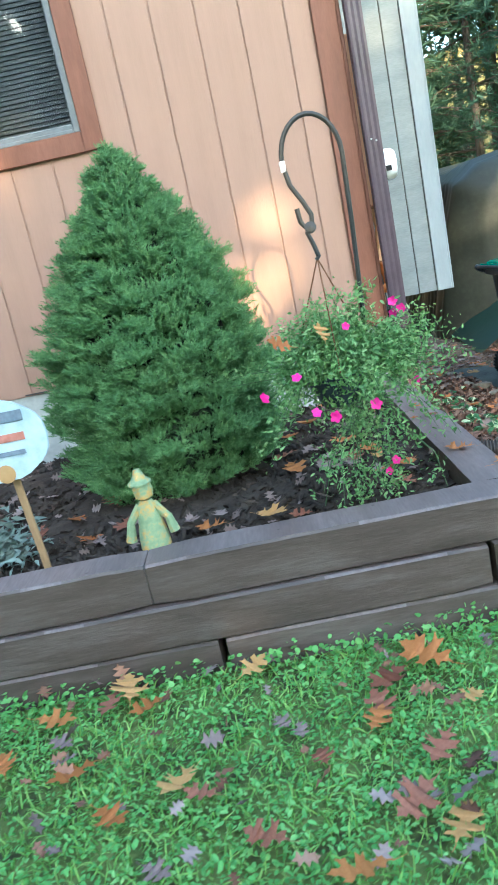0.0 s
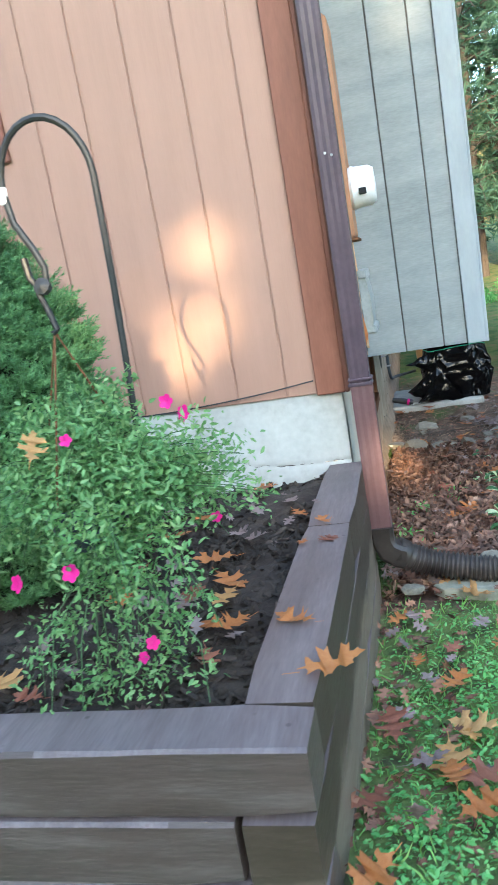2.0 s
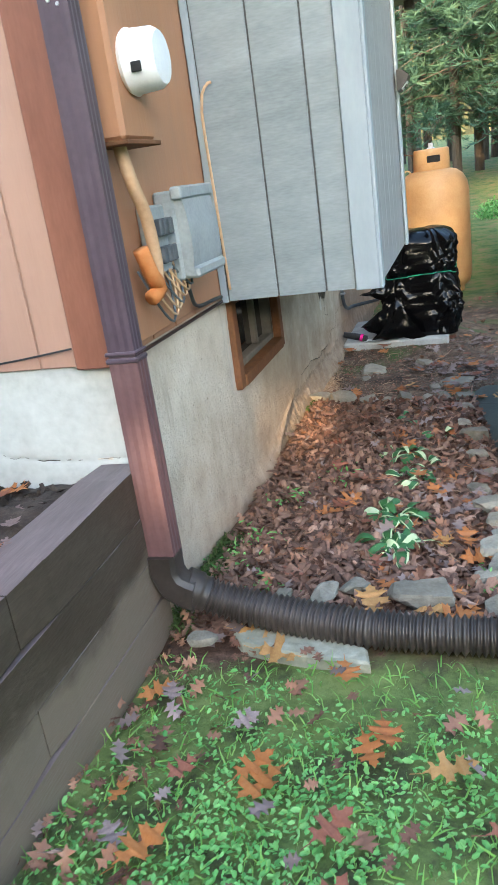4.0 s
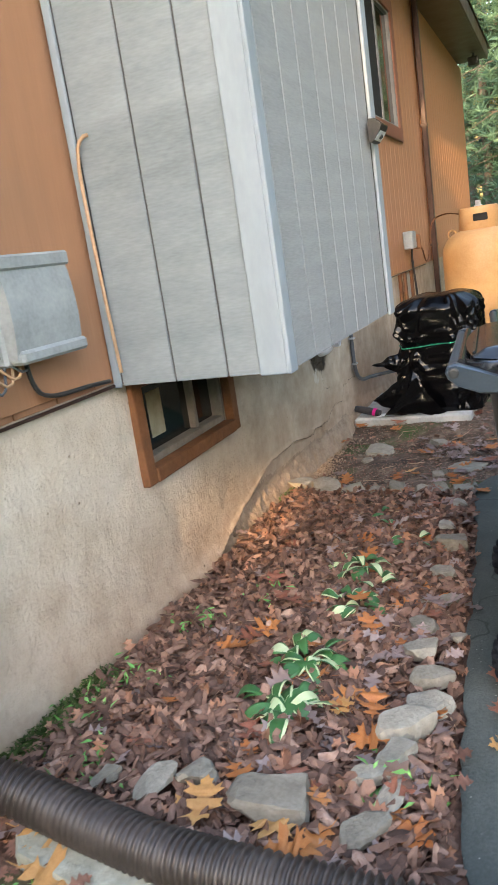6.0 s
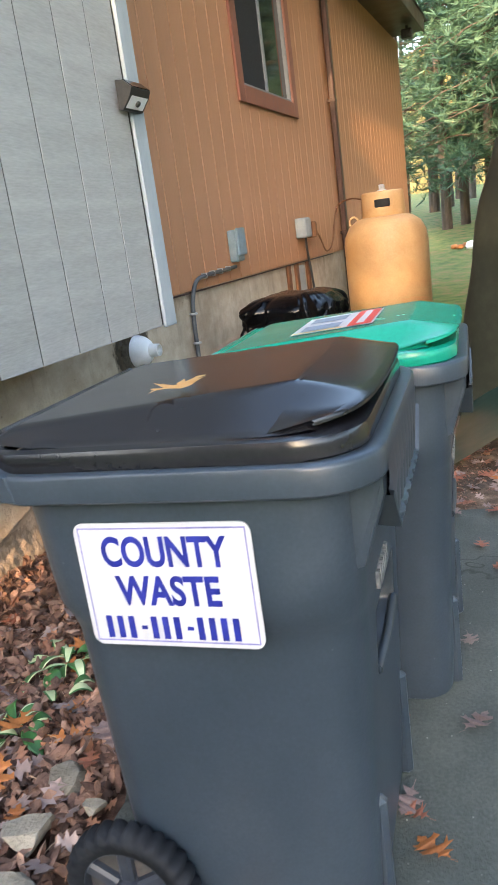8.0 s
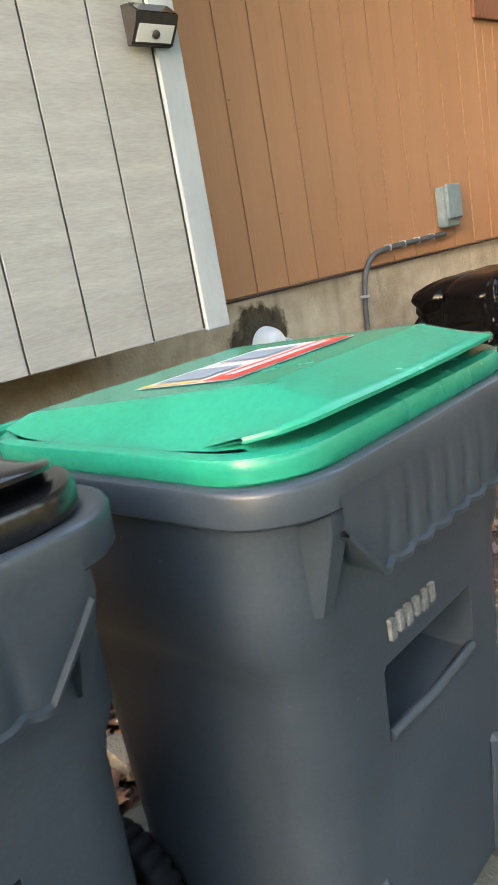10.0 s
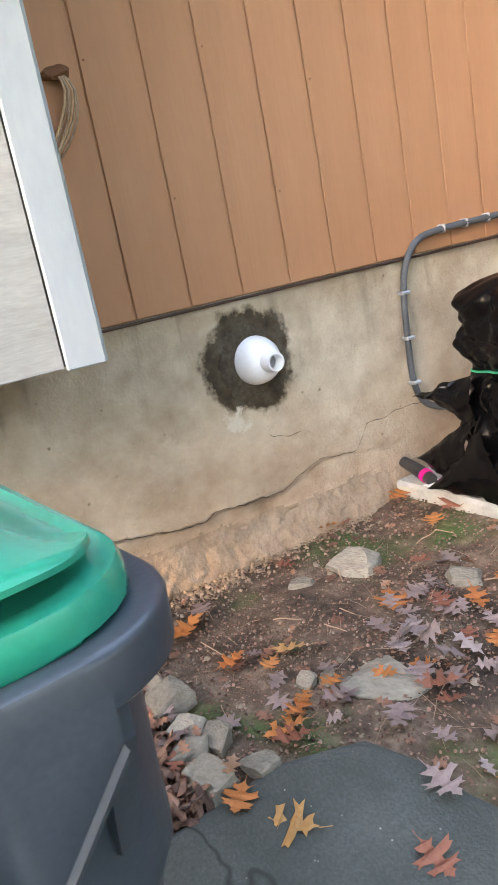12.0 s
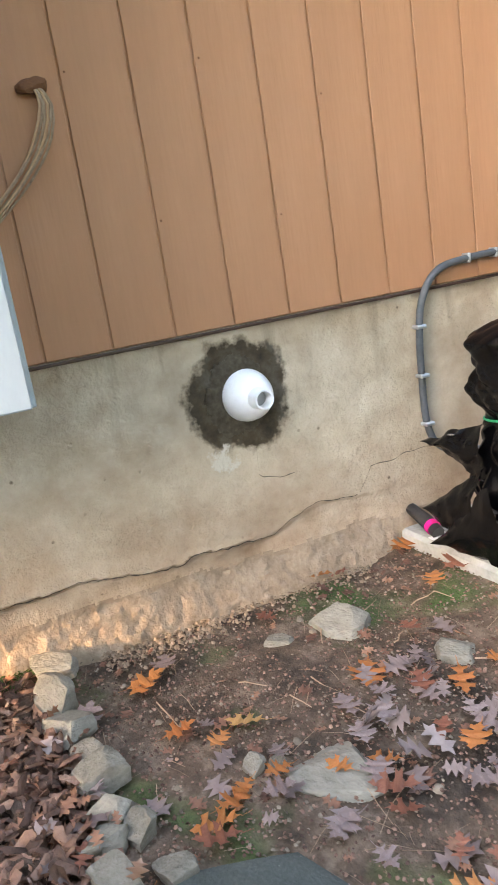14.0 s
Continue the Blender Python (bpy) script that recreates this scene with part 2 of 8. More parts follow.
def flecks(m, scale, colour, size=0.13, few=0.72):
    """Scatters small marks of one colour over a material."""
    t = m.node_tree
    b = t.nodes["Principled BSDF"]
    pos = t.nodes.new("ShaderNodeTexCoord").outputs["Object"]
    base = b.inputs["Base Color"].links[0].from_socket
    grit = t.nodes.new("ShaderNodeTexVoronoi")
    grit.inputs["Scale"].default_value = scale
    t.links.new(pos, grit.inputs["Vector"])
    speck, rare, gate, mx = t.nodes.new("ShaderNodeMapRange"), t.nodes.new("ShaderNodeMapRange"), t.nodes.new("ShaderNodeMath"), t.nodes.new("ShaderNodeMix")
    speck.inputs["From Min"].default_value, speck.inputs["From Max"].default_value = size, size * 0.6
    rare.inputs["From Min"].default_value, rare.inputs["From Max"].default_value = few, 1.0
    t.links.new(grit.outputs["Distance"], speck.inputs["Value"])
    t.links.new(grit.outputs["Color"], rare.inputs["Value"])
    gate.operation = "MULTIPLY"
    t.links.new(speck.outputs[0], gate.inputs[0])
    t.links.new(rare.outputs[0], gate.inputs[1])
    mx.data_type = "RGBA"
    t.links.new(gate.outputs[0], mx.inputs[0])
    t.links.new(base, mx.inputs[6])
    mx.inputs[7].default_value = (*colour, 1)
    t.links.new(mx.outputs[2], b.inputs["Base Color"])
    return m


flecks(dark_plastic, 26, (0.22, 0.23, 0.24), 0.07, 0.7)
flecks(black_plastic, 30, (0.12, 0.11, 0.10), 0.07, 0.75)
flecks(timber, 30, (0.20, 0.17, 0.15), 0.14, 0.7)

def parged_material():
    """Old beige parging: cloudy stains, runs under the siding, ochre wash low down, fresh dark cement round a vent."""
    m = bpy.data.materials.new("parged_foundation")
    m.use_nodes = True
    t = m.node_tree
    b = t.nodes["Principled BSDF"]
    pos = t.nodes.new("ShaderNodeNewGeometry").outputs["Position"]
    sep = t.nodes.new("ShaderNodeSeparateXYZ")
    t.links.new(pos, sep.inputs[0])

    def val(x, socket):
        if isinstance(x, (int, float)):
            socket.default_value = x
        else:
            t.links.new(x, socket)

    def calc(op, a, bb=0.0, c=0.0):
        n = t.nodes.new("ShaderNodeMath")
        n.operation = op
        for x, k in ((a, 0), (bb, 1), (c, 2)):
            val(x, n.inputs[k])
        return n.outputs[0]

    def cloud(scale, detail=5, stretch=(1, 1, 1), rough=0.6):
        mp, n = t.nodes.new("ShaderNodeMapping"), t.nodes.new("ShaderNodeTexNoise")
        mp.inputs["Scale"].default_value = stretch
        t.links.new(pos, mp.inputs[0])
        t.links.new(mp.outputs[0], n.inputs["Vector"])
        n.inputs["Scale"].default_value, n.inputs["Detail"].default_value, n.inputs["Roughness"].default_value = scale, detail, rough
        return n.outputs[0]

    def span(x, lo, hi, to=(0.0, 1.0)):
        n = t.nodes.new("ShaderNodeMapRange")
        n.inputs["From Min"].default_value, n.inputs["From Max"].default_value = lo, hi
        n.inputs["To Min"].default_value, n.inputs["To Max"].default_value = to
        t.links.new(x, n.inputs["Value"])
        return n.outputs[0]

    def over(fac, below, above):
        n = t.nodes.new("ShaderNodeMix")
        n.data_type = "RGBA"
        t.links.new(fac, n.inputs[0])
        t.links.new(below, n.inputs[6])
        if isinstance(above, tuple):
            n.inputs[7].default_value = (*above, 1)
        else:
            t.links.new(above, n.inputs[7])
        return n.outputs[2]

    def ramp(x, cols, lo=0.3, hi=0.7):
        r = t.nodes.new("ShaderNodeValToRGB")
        els = r.color_ramp.elements
        while len(els) < len(cols):
            els.new(0.5)
        for i, c in enumerate(cols):
            els[i].position, els[i].color = lo + (hi - lo) * i / (len(cols) - 1), (*c, 1)
        t.links.new(x, r.inputs[0])
        return r.outputs[0]

    base = ramp(cloud(1.7, 7, (1, 1, 1.3), 0.65), [(0.22, 0.16, 0.105), (0.37, 0.285, 0.20), (0.50, 0.41, 0.305), (0.64, 0.56, 0.445)])
    mottled = ramp(cloud(9, 6), [(0.29, 0.215, 0.15), (0.45, 0.365, 0.27), (0.60, 0.52, 0.41)])
    c = over(span(cloud(3.1, 3), 0.35, 0.75, (0.15, 0.65)), base, mottled)
    # paler towards the front corner, with an uneven edge
    corner_pale = span(calc("MULTIPLY_ADD", cloud(2.2, 6), 1.4, sep.outputs[1]), 6.9, 5.9)
    c = over(calc("MULTIPLY", corner_pale, 0.8), c, ramp(cloud(5, 6), [(0.50, 0.40, 0.30), (0.63, 0.53, 0.42), (0.72, 0.63, 0.52)]))
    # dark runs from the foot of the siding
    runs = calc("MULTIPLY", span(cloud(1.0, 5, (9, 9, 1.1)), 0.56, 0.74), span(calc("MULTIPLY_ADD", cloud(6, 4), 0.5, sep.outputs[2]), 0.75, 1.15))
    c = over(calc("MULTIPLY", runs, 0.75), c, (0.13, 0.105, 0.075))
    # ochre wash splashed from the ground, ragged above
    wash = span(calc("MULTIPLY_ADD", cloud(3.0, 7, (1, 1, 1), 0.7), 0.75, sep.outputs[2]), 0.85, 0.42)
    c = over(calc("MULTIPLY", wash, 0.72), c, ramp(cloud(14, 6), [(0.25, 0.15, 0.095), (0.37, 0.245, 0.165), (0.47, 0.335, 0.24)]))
    # fresh cement smeared round the vent
    dy, dz = calc("DIVIDE", calc("SUBTRACT", sep.outputs[1], 7.372), 0.178), calc("DIVIDE", calc("SUBTRACT", sep.outputs[2], 0.70), 0.20)
    away = calc("SQRT", calc("MULTIPLY_ADD", dy, dy, calc("MULTIPLY", dz, dz)))
    away = calc("ADD", away, calc("MULTIPLY_ADD", cloud(5, 3), 0.9, calc("MULTIPLY_ADD", cloud(26, 5), 0.5, -0.7)))
    smear = ramp(cloud(12, 5), [(0.020, 0.017, 0.012), (0.065, 0.047, 0.028), (0.10, 0.09, 0.072)])
    c = over(span(away, 1.02, 0.86), c, smear)
    dy, dz = calc("DIVIDE", calc("SUBTRACT", sep.outputs[1], 7.285), 0.075), calc("DIVIDE", calc("SUBTRACT", sep.outputs[2], 0.505), 0.06)
    pale = calc("SQRT", calc("MULTIPLY_ADD", dy, dy, calc("MULTIPLY", dz, dz)))
    pale = calc("ADD", pale, calc("MULTIPLY_ADD", cloud(30, 5), 2.6, -1.3))
    c = over(span(pale, 0.75, 0.4), c, (0.56, 0.51, 0.43))
    # small pits
    pits = t.nodes.new("ShaderNodeTexVoronoi")
    pits.inputs["Scale"].default_value = 26
    t.links.new(pos, pits.inputs["Vector"])
    spots = calc("MULTIPLY", span(pits.outputs["Distance"], 0.16, 0.09), span(pits.outputs["Color"], 0.78, 0.9))
    c = over(calc("MULTIPLY", spots, 0.7), c, (0.16, 0.115, 0.08))
    t.links.new(c, b.inputs["Base Color"])
    b.inputs["Roughness"].default_value, b.inputs["Specular IOR Level"].default_value = 0.88, 0.3
    bp = t.nodes.new("ShaderNodeBump")
    bp.inputs["Strength"].default_value, bp.inputs["Distance"].default_value = 1.0, 0.011
    t.links.new(calc("MULTIPLY_ADD", cloud(70, 5), 0.5, calc("MULTIPLY_ADD", cloud(16, 5), 0.9, calc("MULTIPLY", spots, -0.5))), bp.inputs["Height"])
    t.links.new(bp.outputs[0], b.inputs["Normal"])
    return m


parging = parged_material()


def asphalt_material():
    """Old asphalt: blotches, pale grit and fine cracks."""
    m = material("worn_asphalt", [(0.036, 0.043, 0.038), (0.064, 0.073, 0.065), (0.112, 0.12, 0.108)], 3.0, 0.82, 0.7, 120, worn=0.5)
    t = m.node_tree
    b = t.nodes["Principled BSDF"]
    pos = t.nodes.new("ShaderNodeNewGeometry").outputs["Position"]
    base = b.inputs["Base Color"].links[0].from_socket
    bend = t.nodes.new("ShaderNodeTexNoise")
    bend.inputs["Scale"].default_value = 5
    t.links.new(pos, bend.inputs["Vector"])
    add = t.nodes.new("ShaderNodeVectorMath")
    add.operation = "MULTIPLY_ADD"
    t.links.new(bend.outputs["Color"], add.inputs[0])
    add.inputs[1].default_value = (0.5, 0.5, 0.5)
    t.links.new(pos, add.inputs[2])
    vor = t.nodes.new("ShaderNodeTexVoronoi")
    vor.feature = "DISTANCE_TO_EDGE"
    vor.inputs["Scale"].default_value = 0.4
    t.links.new(add.outputs[0], vor.inputs["Vector"])
    crack = t.nodes.new("ShaderNodeMapRange")
    crack.inputs["From Min"].default_value, crack.inputs["From Max"].default_value = 0.0008, 0.004
    t.links.new(vor.outputs["Distance"], crack.inputs["Value"])
    grit = t.nodes.new("ShaderNodeTexVoronoi")
    grit.inputs["Scale"].default_value = 55
    t.links.new(pos, grit.inputs["Vector"])
    speck = t.nodes.new("ShaderNodeMapRange")
    speck.inputs["From Min"].default_value, speck.inputs["From Max"].default_value = 0.16, 0.10
    t.links.new(grit.outputs["Distance"], speck.inputs["Value"])
    gate = t.nodes.new("ShaderNodeMath")
    gate.operation = "MULTIPLY"
    rare = t.nodes.new("ShaderNodeMapRange")
    rare.inputs["From Min"].default_value, rare.inputs["From Max"].default_value = 0.72, 0.9
    t.links.new(grit.outputs["Color"], rare.inputs["Value"])
    t.links.new(speck.outputs[0], gate.inputs[0])
    t.links.new(rare.outputs[0], gate.inputs[1])
    one, two = t.nodes.new("ShaderNodeMix"), t.nodes.new("ShaderNodeMix")
    one.data_type = two.data_type = "RGBA"
    one.inputs[6].default_value = (0.03, 0.034, 0.03, 1)
    t.links.new(crack.outputs[0], one.inputs[0])
    t.links.new(base, one.inputs[7])
    t.links.new(gate.outputs[0], two.inputs[0])
    t.links.new(one.outputs[2], two.inputs[6])
    two.inputs[7].default_value = (0.32, 0.32, 0.29, 1)
    t.links.new(two.outputs[2], b.inputs["Base Color"])
    return m


asphalt = asphalt_material()
stone_mat = material("field_stone", [(0.14, 0.136, 0.105), (0.28, 0.27, 0.21), (0.46, 0.44, 0.365)], 14, 0.9, 1.0, 34, vary=0.35, worn=0.6)
rough_stone = material("rough_field_stone", [(0.10, 0.083, 0.062), (0.185, 0.163, 0.128), (0.27, 0.243, 0.198), (0.40, 0.365, 0.305)], 1.3, 0.9, 0.8, 7, vary=0.4, worn=0.5)
bag_black = material("black_bin_bag_film", [(0.001, 0.001, 0.0013), (0.002, 0.002, 0.0025), (0.004, 0.004, 0.0048)], 10, 0.2, 0.25, 20, spec=0.25, rough_vary=0.04)
twine = material("green_twine", [(0.0, 0.14, 0.07), (0.01, 0.22, 0.12), (0.02, 0.28, 0.16)], 40, 0.5, 0.1, 90)
tank_paint = material("faded_yellow_tank_paint", [(0.38, 0.20, 0.08), (0.48, 0.28, 0.125), (0.56, 0.36, 0.18)], 4, 0.45, 0.08, 60)
rust = material("rusty_brown_steel", [(0.09, 0.035, 0.014), (0.16, 0.065, 0.025), (0.23, 0.10, 0.045)], 12, 0.8, 0.3, 70)
tarp_mat = material("dark_olive_tarp", [(0.012, 0.014, 0.010), (0.022, 0.025, 0.018), (0.042, 0.046, 0.034)], 2.5, 0.5, 0.25, 20)
bark = material("grey_brown_bark", [(0.035, 0.026, 0.02), (0.075, 0.058, 0.046), (0.13, 0.105, 0.085)], 5, 0.95, 0.9, 30, stretch=(3, 3, 0.6))
wood_raw = material("weathered_wood", [(0.20, 0.12, 0.06), (0.32, 0.20, 0.10), (0.42, 0.28, 0.15)], 6, 0.75, 0.25, 50, stretch=(4, 4, 0.5))
spruce_mat = material("dwarf_spruce_needles", [(0.055, 0.13, 0.047), (0.135, 0.275, 0.098), (0.30, 0.47, 0.20)], 12, 0.6, 0.0, 40, vary=0.25, island=True, trans=0.12)
# solid near-black core: the shade deep between the sprigs, put into colour
spruce_core = material("spruce_core_shade", [(0.006, 0.012, 0.006), (0.012, 0.022, 0.011), (0.03, 0.026, 0.014)], 12, 0.9, 0.6, 60)
petunia_leaf = material("petunia_leaves", [(0.08, 0.19, 0.058), (0.18, 0.335, 0.115), (0.36, 0.50, 0.225)], 8, 0.55, 0.0, 40, vary=0.6, island=True, trans=0.25)
pink_petal = material("hot_pink_petals", [(0.60, 0.0, 0.16), (0.78, 0.01, 0.27), (0.85, 0.05, 0.40)], 20, 0.5, 0.0, 60, vary=0.3, trans=0.25)
weed_mat = material("lawn_weed_leaves", [(0.075, 0.23, 0.055), (0.165, 0.41, 0.105), (0.33, 0.57, 0.20)], 4, 0.5, 0.0, 40, vary=0.6, island=True, trans=0.2)
blade_mat = material("grass_blades", [(0.085, 0.22, 0.04), (0.19, 0.38, 0.075), (0.37, 0.54, 0.16)], 3, 0.55, 0.0, 40, vary=0.6, island=True, trans=0.2)
oak_mats = [
    material("orange_oak_leaf", [(0.27, 0.075, 0.02), (0.41, 0.145, 0.042), (0.52, 0.23, 0.08)], 14, 0.55, 0.2, 90, vary=0.6, trans=0.15),
    material("tan_oak_leaf", [(0.36, 0.17, 0.055), (0.50, 0.27, 0.10), (0.60, 0.36, 0.15)], 14, 0.55, 0.2, 90, vary=0.5, trans=0.15),
    material("russet_oak_leaf", [(0.14, 0.045, 0.025), (0.24, 0.085, 0.05), (0.33, 0.14, 0.09)], 14, 0.6, 0.2, 90, vary=0.5, trans=0.1),
    material("mauve_grey_dry_leaf", [(0.13, 0.09, 0.083), (0.23, 0.16, 0.148), (0.36, 0.275, 0.255)], 14, 0.65, 0.2, 90, vary=0.5, trans=0.1),
]
litter_mats = [
    material("brown_leaf_litter", [(0.035, 0.017, 0.012), (0.12, 0.055, 0.037), (0.22, 0.105, 0.066), (0.30, 0.145, 0.085), (0.46, 0.30, 0.22)], 10, 0.7, 0.3, 60, vary=0.9, island=True),
    material("grey_leaf_litter", [(0.10, 0.066, 0.058), (0.21, 0.15, 0.137), (0.38, 0.30, 0.28)], 10, 0.7, 0.3, 60, vary=0.9, island=True),
]
chip_mat = material("bark_chips", [(0.024, 0.012, 0.008), (0.08, 0.042, 0.03), (0.16, 0.086, 0.060), (0.27, 0.155, 0.112), (0.52, 0.35, 0.265)], 26, 0.8, 0.8, 90, vary=0.9, island=True)
moss_mat = material("dark_green_moss", [(0.02, 0.04, 0.008), (0.045, 0.08, 0.015), (0.09, 0.13, 0.03)], 30, 0.95, 0.4, 90, vary=0.5, island=True)
hosta_green = material("hosta_leaf_green", [(0.018, 0.07, 0.018), (0.036, 0.12, 0.034), (0.075, 0.18, 0.06)], 18, 0.45, 0.1, 60, vary=0.3)
hosta_cream = material("hosta_leaf_cream_edge", [(0.28, 0.36, 0.17), (0.42, 0.49, 0.28), (0.55, 0.60, 0.42)], 18, 0.5, 0.1, 60, vary=0.2)
pine_mat = material("white_pine_needles", [(0.028, 0.068, 0.045), (0.058, 0.125, 0.078), (0.11, 0.19, 0.11)], 3, 0.6, 0.0, 30, vary=0.7, island=True, trans=0.3)
autumn_mat = material("autumn_leaves", [(0.12, 0.13, 0.03), (0.30, 0.25, 0.05), (0.48, 0.30, 0.07)], 3, 0.6, 0.0, 30, vary=0.9, island=True, trans=0.4)

# ---- ground: lawn, leaf bed, bare dirt, worn drive ----
def ground_material():
    """Lawn, leaf mulch and bare dirt, parted by wavering borders where they lie."""
    m = bpy.data.materials.new("ground_cover")
    m.use_nodes = True
    t = m.node_tree
    b = t.nodes["Principled BSDF"]
    pos = t.nodes.new("ShaderNodeNewGeometry").outputs["Position"]
    sep = t.nodes.new("ShaderNodeSeparateXYZ")
    wob = t.nodes.new("ShaderNodeTexNoise")
    wob.inputs["Scale"].default_value, wob.inputs["Detail"].default_value = 3.0, 5
    t.links.new(pos, wob.inputs["Vector"])
    t.links.new(pos, sep.inputs[0])

    def noisy(scale, cols, detail=6, step=0.2):
        n, r = t.nodes.new("ShaderNodeTexNoise"), t.nodes.new("ShaderNodeValToRGB")
        n.inputs["Scale"].default_value, n.inputs["Detail"].default_value, n.inputs["Roughness"].default_value = scale, detail, 0.7
        t.links.new(pos, n.inputs["Vector"])
        els = r.color_ramp.elements
        els.new(0.5)
        for i, c in enumerate(cols):
            els[i].position, els[i].color = 0.5 + step * (i - 1), (*c, 1)
        t.links.new(n.outputs[0], r.inputs[0])
        return r.outputs[0], n.outputs[0]

    def ramp_at(axis, a, bb):
        ad = t.nodes.new("ShaderNodeMath")
        ad.operation = "MULTIPLY_ADD"
        t.links.new(wob.outputs[0], ad.inputs[0])
        ad.inputs[1].default_value = 0.8
        t.links.new(sep.outputs[axis], ad.inputs[2])
        r = t.nodes.new("ShaderNodeMapRange")
        r.inputs["From Min"].default_value, r.inputs["From Max"].default_value = a + 0.4, bb + 0.4
        t.links.new(ad.outputs[0], r.inputs["Value"])
        return r.outputs[0]

    def mixed(fac, a, bb):
        x = t.nodes.new("ShaderNodeMix")
        x.data_type = "RGBA"
        t.links.new(fac, x.inputs[0])
        t.links.new(a, x.inputs[6])
        t.links.new(bb, x.inputs[7])
        return x.outputs[2]

    lawn, _ = noisy(7, [(0.065, 0.07, 0.026), (0.13, 0.175, 0.045), (0.20, 0.245, 0.075)], 10, 0.12)
    mulch, _ = noisy(22, [(0.04, 0.022, 0.015), (0.11, 0.055, 0.037), (0.2, 0.11, 0.075)])
    dirt, h = noisy(11, [(0.045, 0.029, 0.019), (0.115, 0.076, 0.051), (0.235, 0.165, 0.118)], 14, 0.16)
    moss, _ = noisy(40, [(0.035, 0.06, 0.015), (0.06, 0.10, 0.025), (0.10, 0.14, 0.045)])
    patch = t.nodes.new("ShaderNodeTexNoise")
    patch.inputs["Scale"].default_value, patch.inputs["Detail"].default_value = 2.6, 4
    t.links.new(pos, patch.inputs["Vector"])
    green = t.nodes.new("ShaderNodeMapRange")
    green.inputs["From Min"].default_value, green.inputs["From Max"].default_value = 0.56, 0.68
    t.links.new(patch.outputs[0], green.inputs["Value"])
    dirt = mixed(green.outputs[0], dirt, moss)
    humus, _ = noisy(30, [(0.02, 0.013, 0.009), (0.05, 0.033, 0.023), (0.11, 0.078, 0.056)])
    damp_spot = t.nodes.new("ShaderNodeMapRange")
    damp_spot.inputs["From Min"].default_value, damp_spot.inputs["From Max"].default_value = 0.47, 0.36
    t.links.new(patch.outputs[0], damp_spot.inputs["Value"])
    dirt = mixed(damp_spot.outputs[0], dirt, humus)
    woods, _ = noisy(3.5, [(0.045, 0.10, 0.02), (0.13, 0.17, 0.04), (0.24, 0.16, 0.07)], 12, 0.13)
    c = mixed(ramp_at(1, 3.75, 3.95), lawn, mulch)
    c = mixed(ramp_at(1, 6.3, 6.7), c, dirt)
    c = mixed(ramp_at(1, 9.5, 11.0), c, woods)
    c = mixed(ramp_at(0, 5.0, 6.5), c, woods)
    t.links.new(c, b.inputs["Base Color"])
    b.inputs["Roughness"].default_value = 0.95
    bp = t.nodes.new("ShaderNodeBump")
    bp.inputs["Strength"].default_value, bp.inputs["Distance"].default_value = 1.0, 0.02
    t.links.new(h, bp.inputs["Height"])
    t.links.new(bp.outputs[0], b.inputs["Normal"])
    return m


def build_ground():
    xs = np.unique(np.concatenate([np.linspace(-90, -3, 12), np.linspace(-3, 5, 101), np.linspace(5, 90, 14)]))
    ys = np.unique(np.concatenate([np.linspace(-90, -2, 12), np.linspace(-2, 12, 176), np.linspace(12, 140, 20)]))
    gx, gy = np.meshgrid(xs, ys)
    z = gz(gx, gy)
    near = (gx > -3) & (gx < 5) & (gy > -2) & (gy < 12)
    bumps = np.array([noise.fractal((x * 3.1, y * 3.1, 0.3), 1.0, 2.0, 4) for x, y in zip(gx[near], gy[near])])
    z[near] += 0.014 * bumps - 0.006
    v = np.stack([gx, gy, z], -1).reshape(-1, 3)
    n, m = len(xs), len(ys)
    f = [(j * n + i, j * n + i + 1, j * n + n + i + 1, j * n + n + i) for j in range(m - 1) for i in range(n - 1)]
    ob = mesh_ob("ground", v, f, ground_material(), smooth="all")
    return tagged(ob, "lawn, brown leaf mulch and bare dirt beside the house", "ground", kind="structure")


ground = build_ground()

# worn asphalt drive, a sheet with a broken edge
def build_drive():
    line = [(1.96, 3.7), (1.91, 4.1), (1.84, 4.4), (1.81, 4.8), (1.76, 5.4), (1.72, 6.0), (1.66, 6.45), (1.64, 6.68), (1.70, 6.88), (1.83, 6.94), (2.02, 6.97), (2.3, 7.12), (2.7, 7.2), (3.3, 7.35), (4.2, 7.5), (6.5, 7.6)]
    pts = []
    for (ax, ay), (bx, by) in zip(line, line[1:]):
        k = max(2, int(math.hypot(bx - ax, by - ay) / 0.06))
        pts += [(ax + (bx - ax) * i / k, ay + (by - ay) * i / k) for i in range(k)]
    pts.append(line[-1])
    cx, cy = 3.6, 5.2
    rings = []
    for s, dz in ((1.0, -0.02), (1.0, 0.006), (0.985, 0.018), (0.9, 0.022), (0.75, 0.022), (0.5, 0.022), (0.25, 0.022), (0.02, 0.022)):
        ring = []
        for k, (x, y) in enumerate(pts):
            j = 0.018 * noise.noise((x * 9, y * 9, 1.5)) if s > 0.95 else 0
            px, py = cx + (x - cx) * s + j, cy + (y - cy) * s + j
            ring.append((px, py, float(gz(px, py)) + dz))
        ring += [(cx + 3.2 * s, cy - 1.0 * s, float(gz(cx + 3.2 * s, cy - s)) + dz), (cx - 0.4 * s, cy - 2.2 * s, float(gz(cx, cy - 2.2 * s)) + dz)]
        rings.append(ring)
    g = Geo().loft(rings, caps=False)
    ob = part("road", g, asphalt, smooth=True)
    return tagged(ob, "worn grey-green asphalt drive edge with fallen leaves", "driveway", kind="structure")


build_drive()

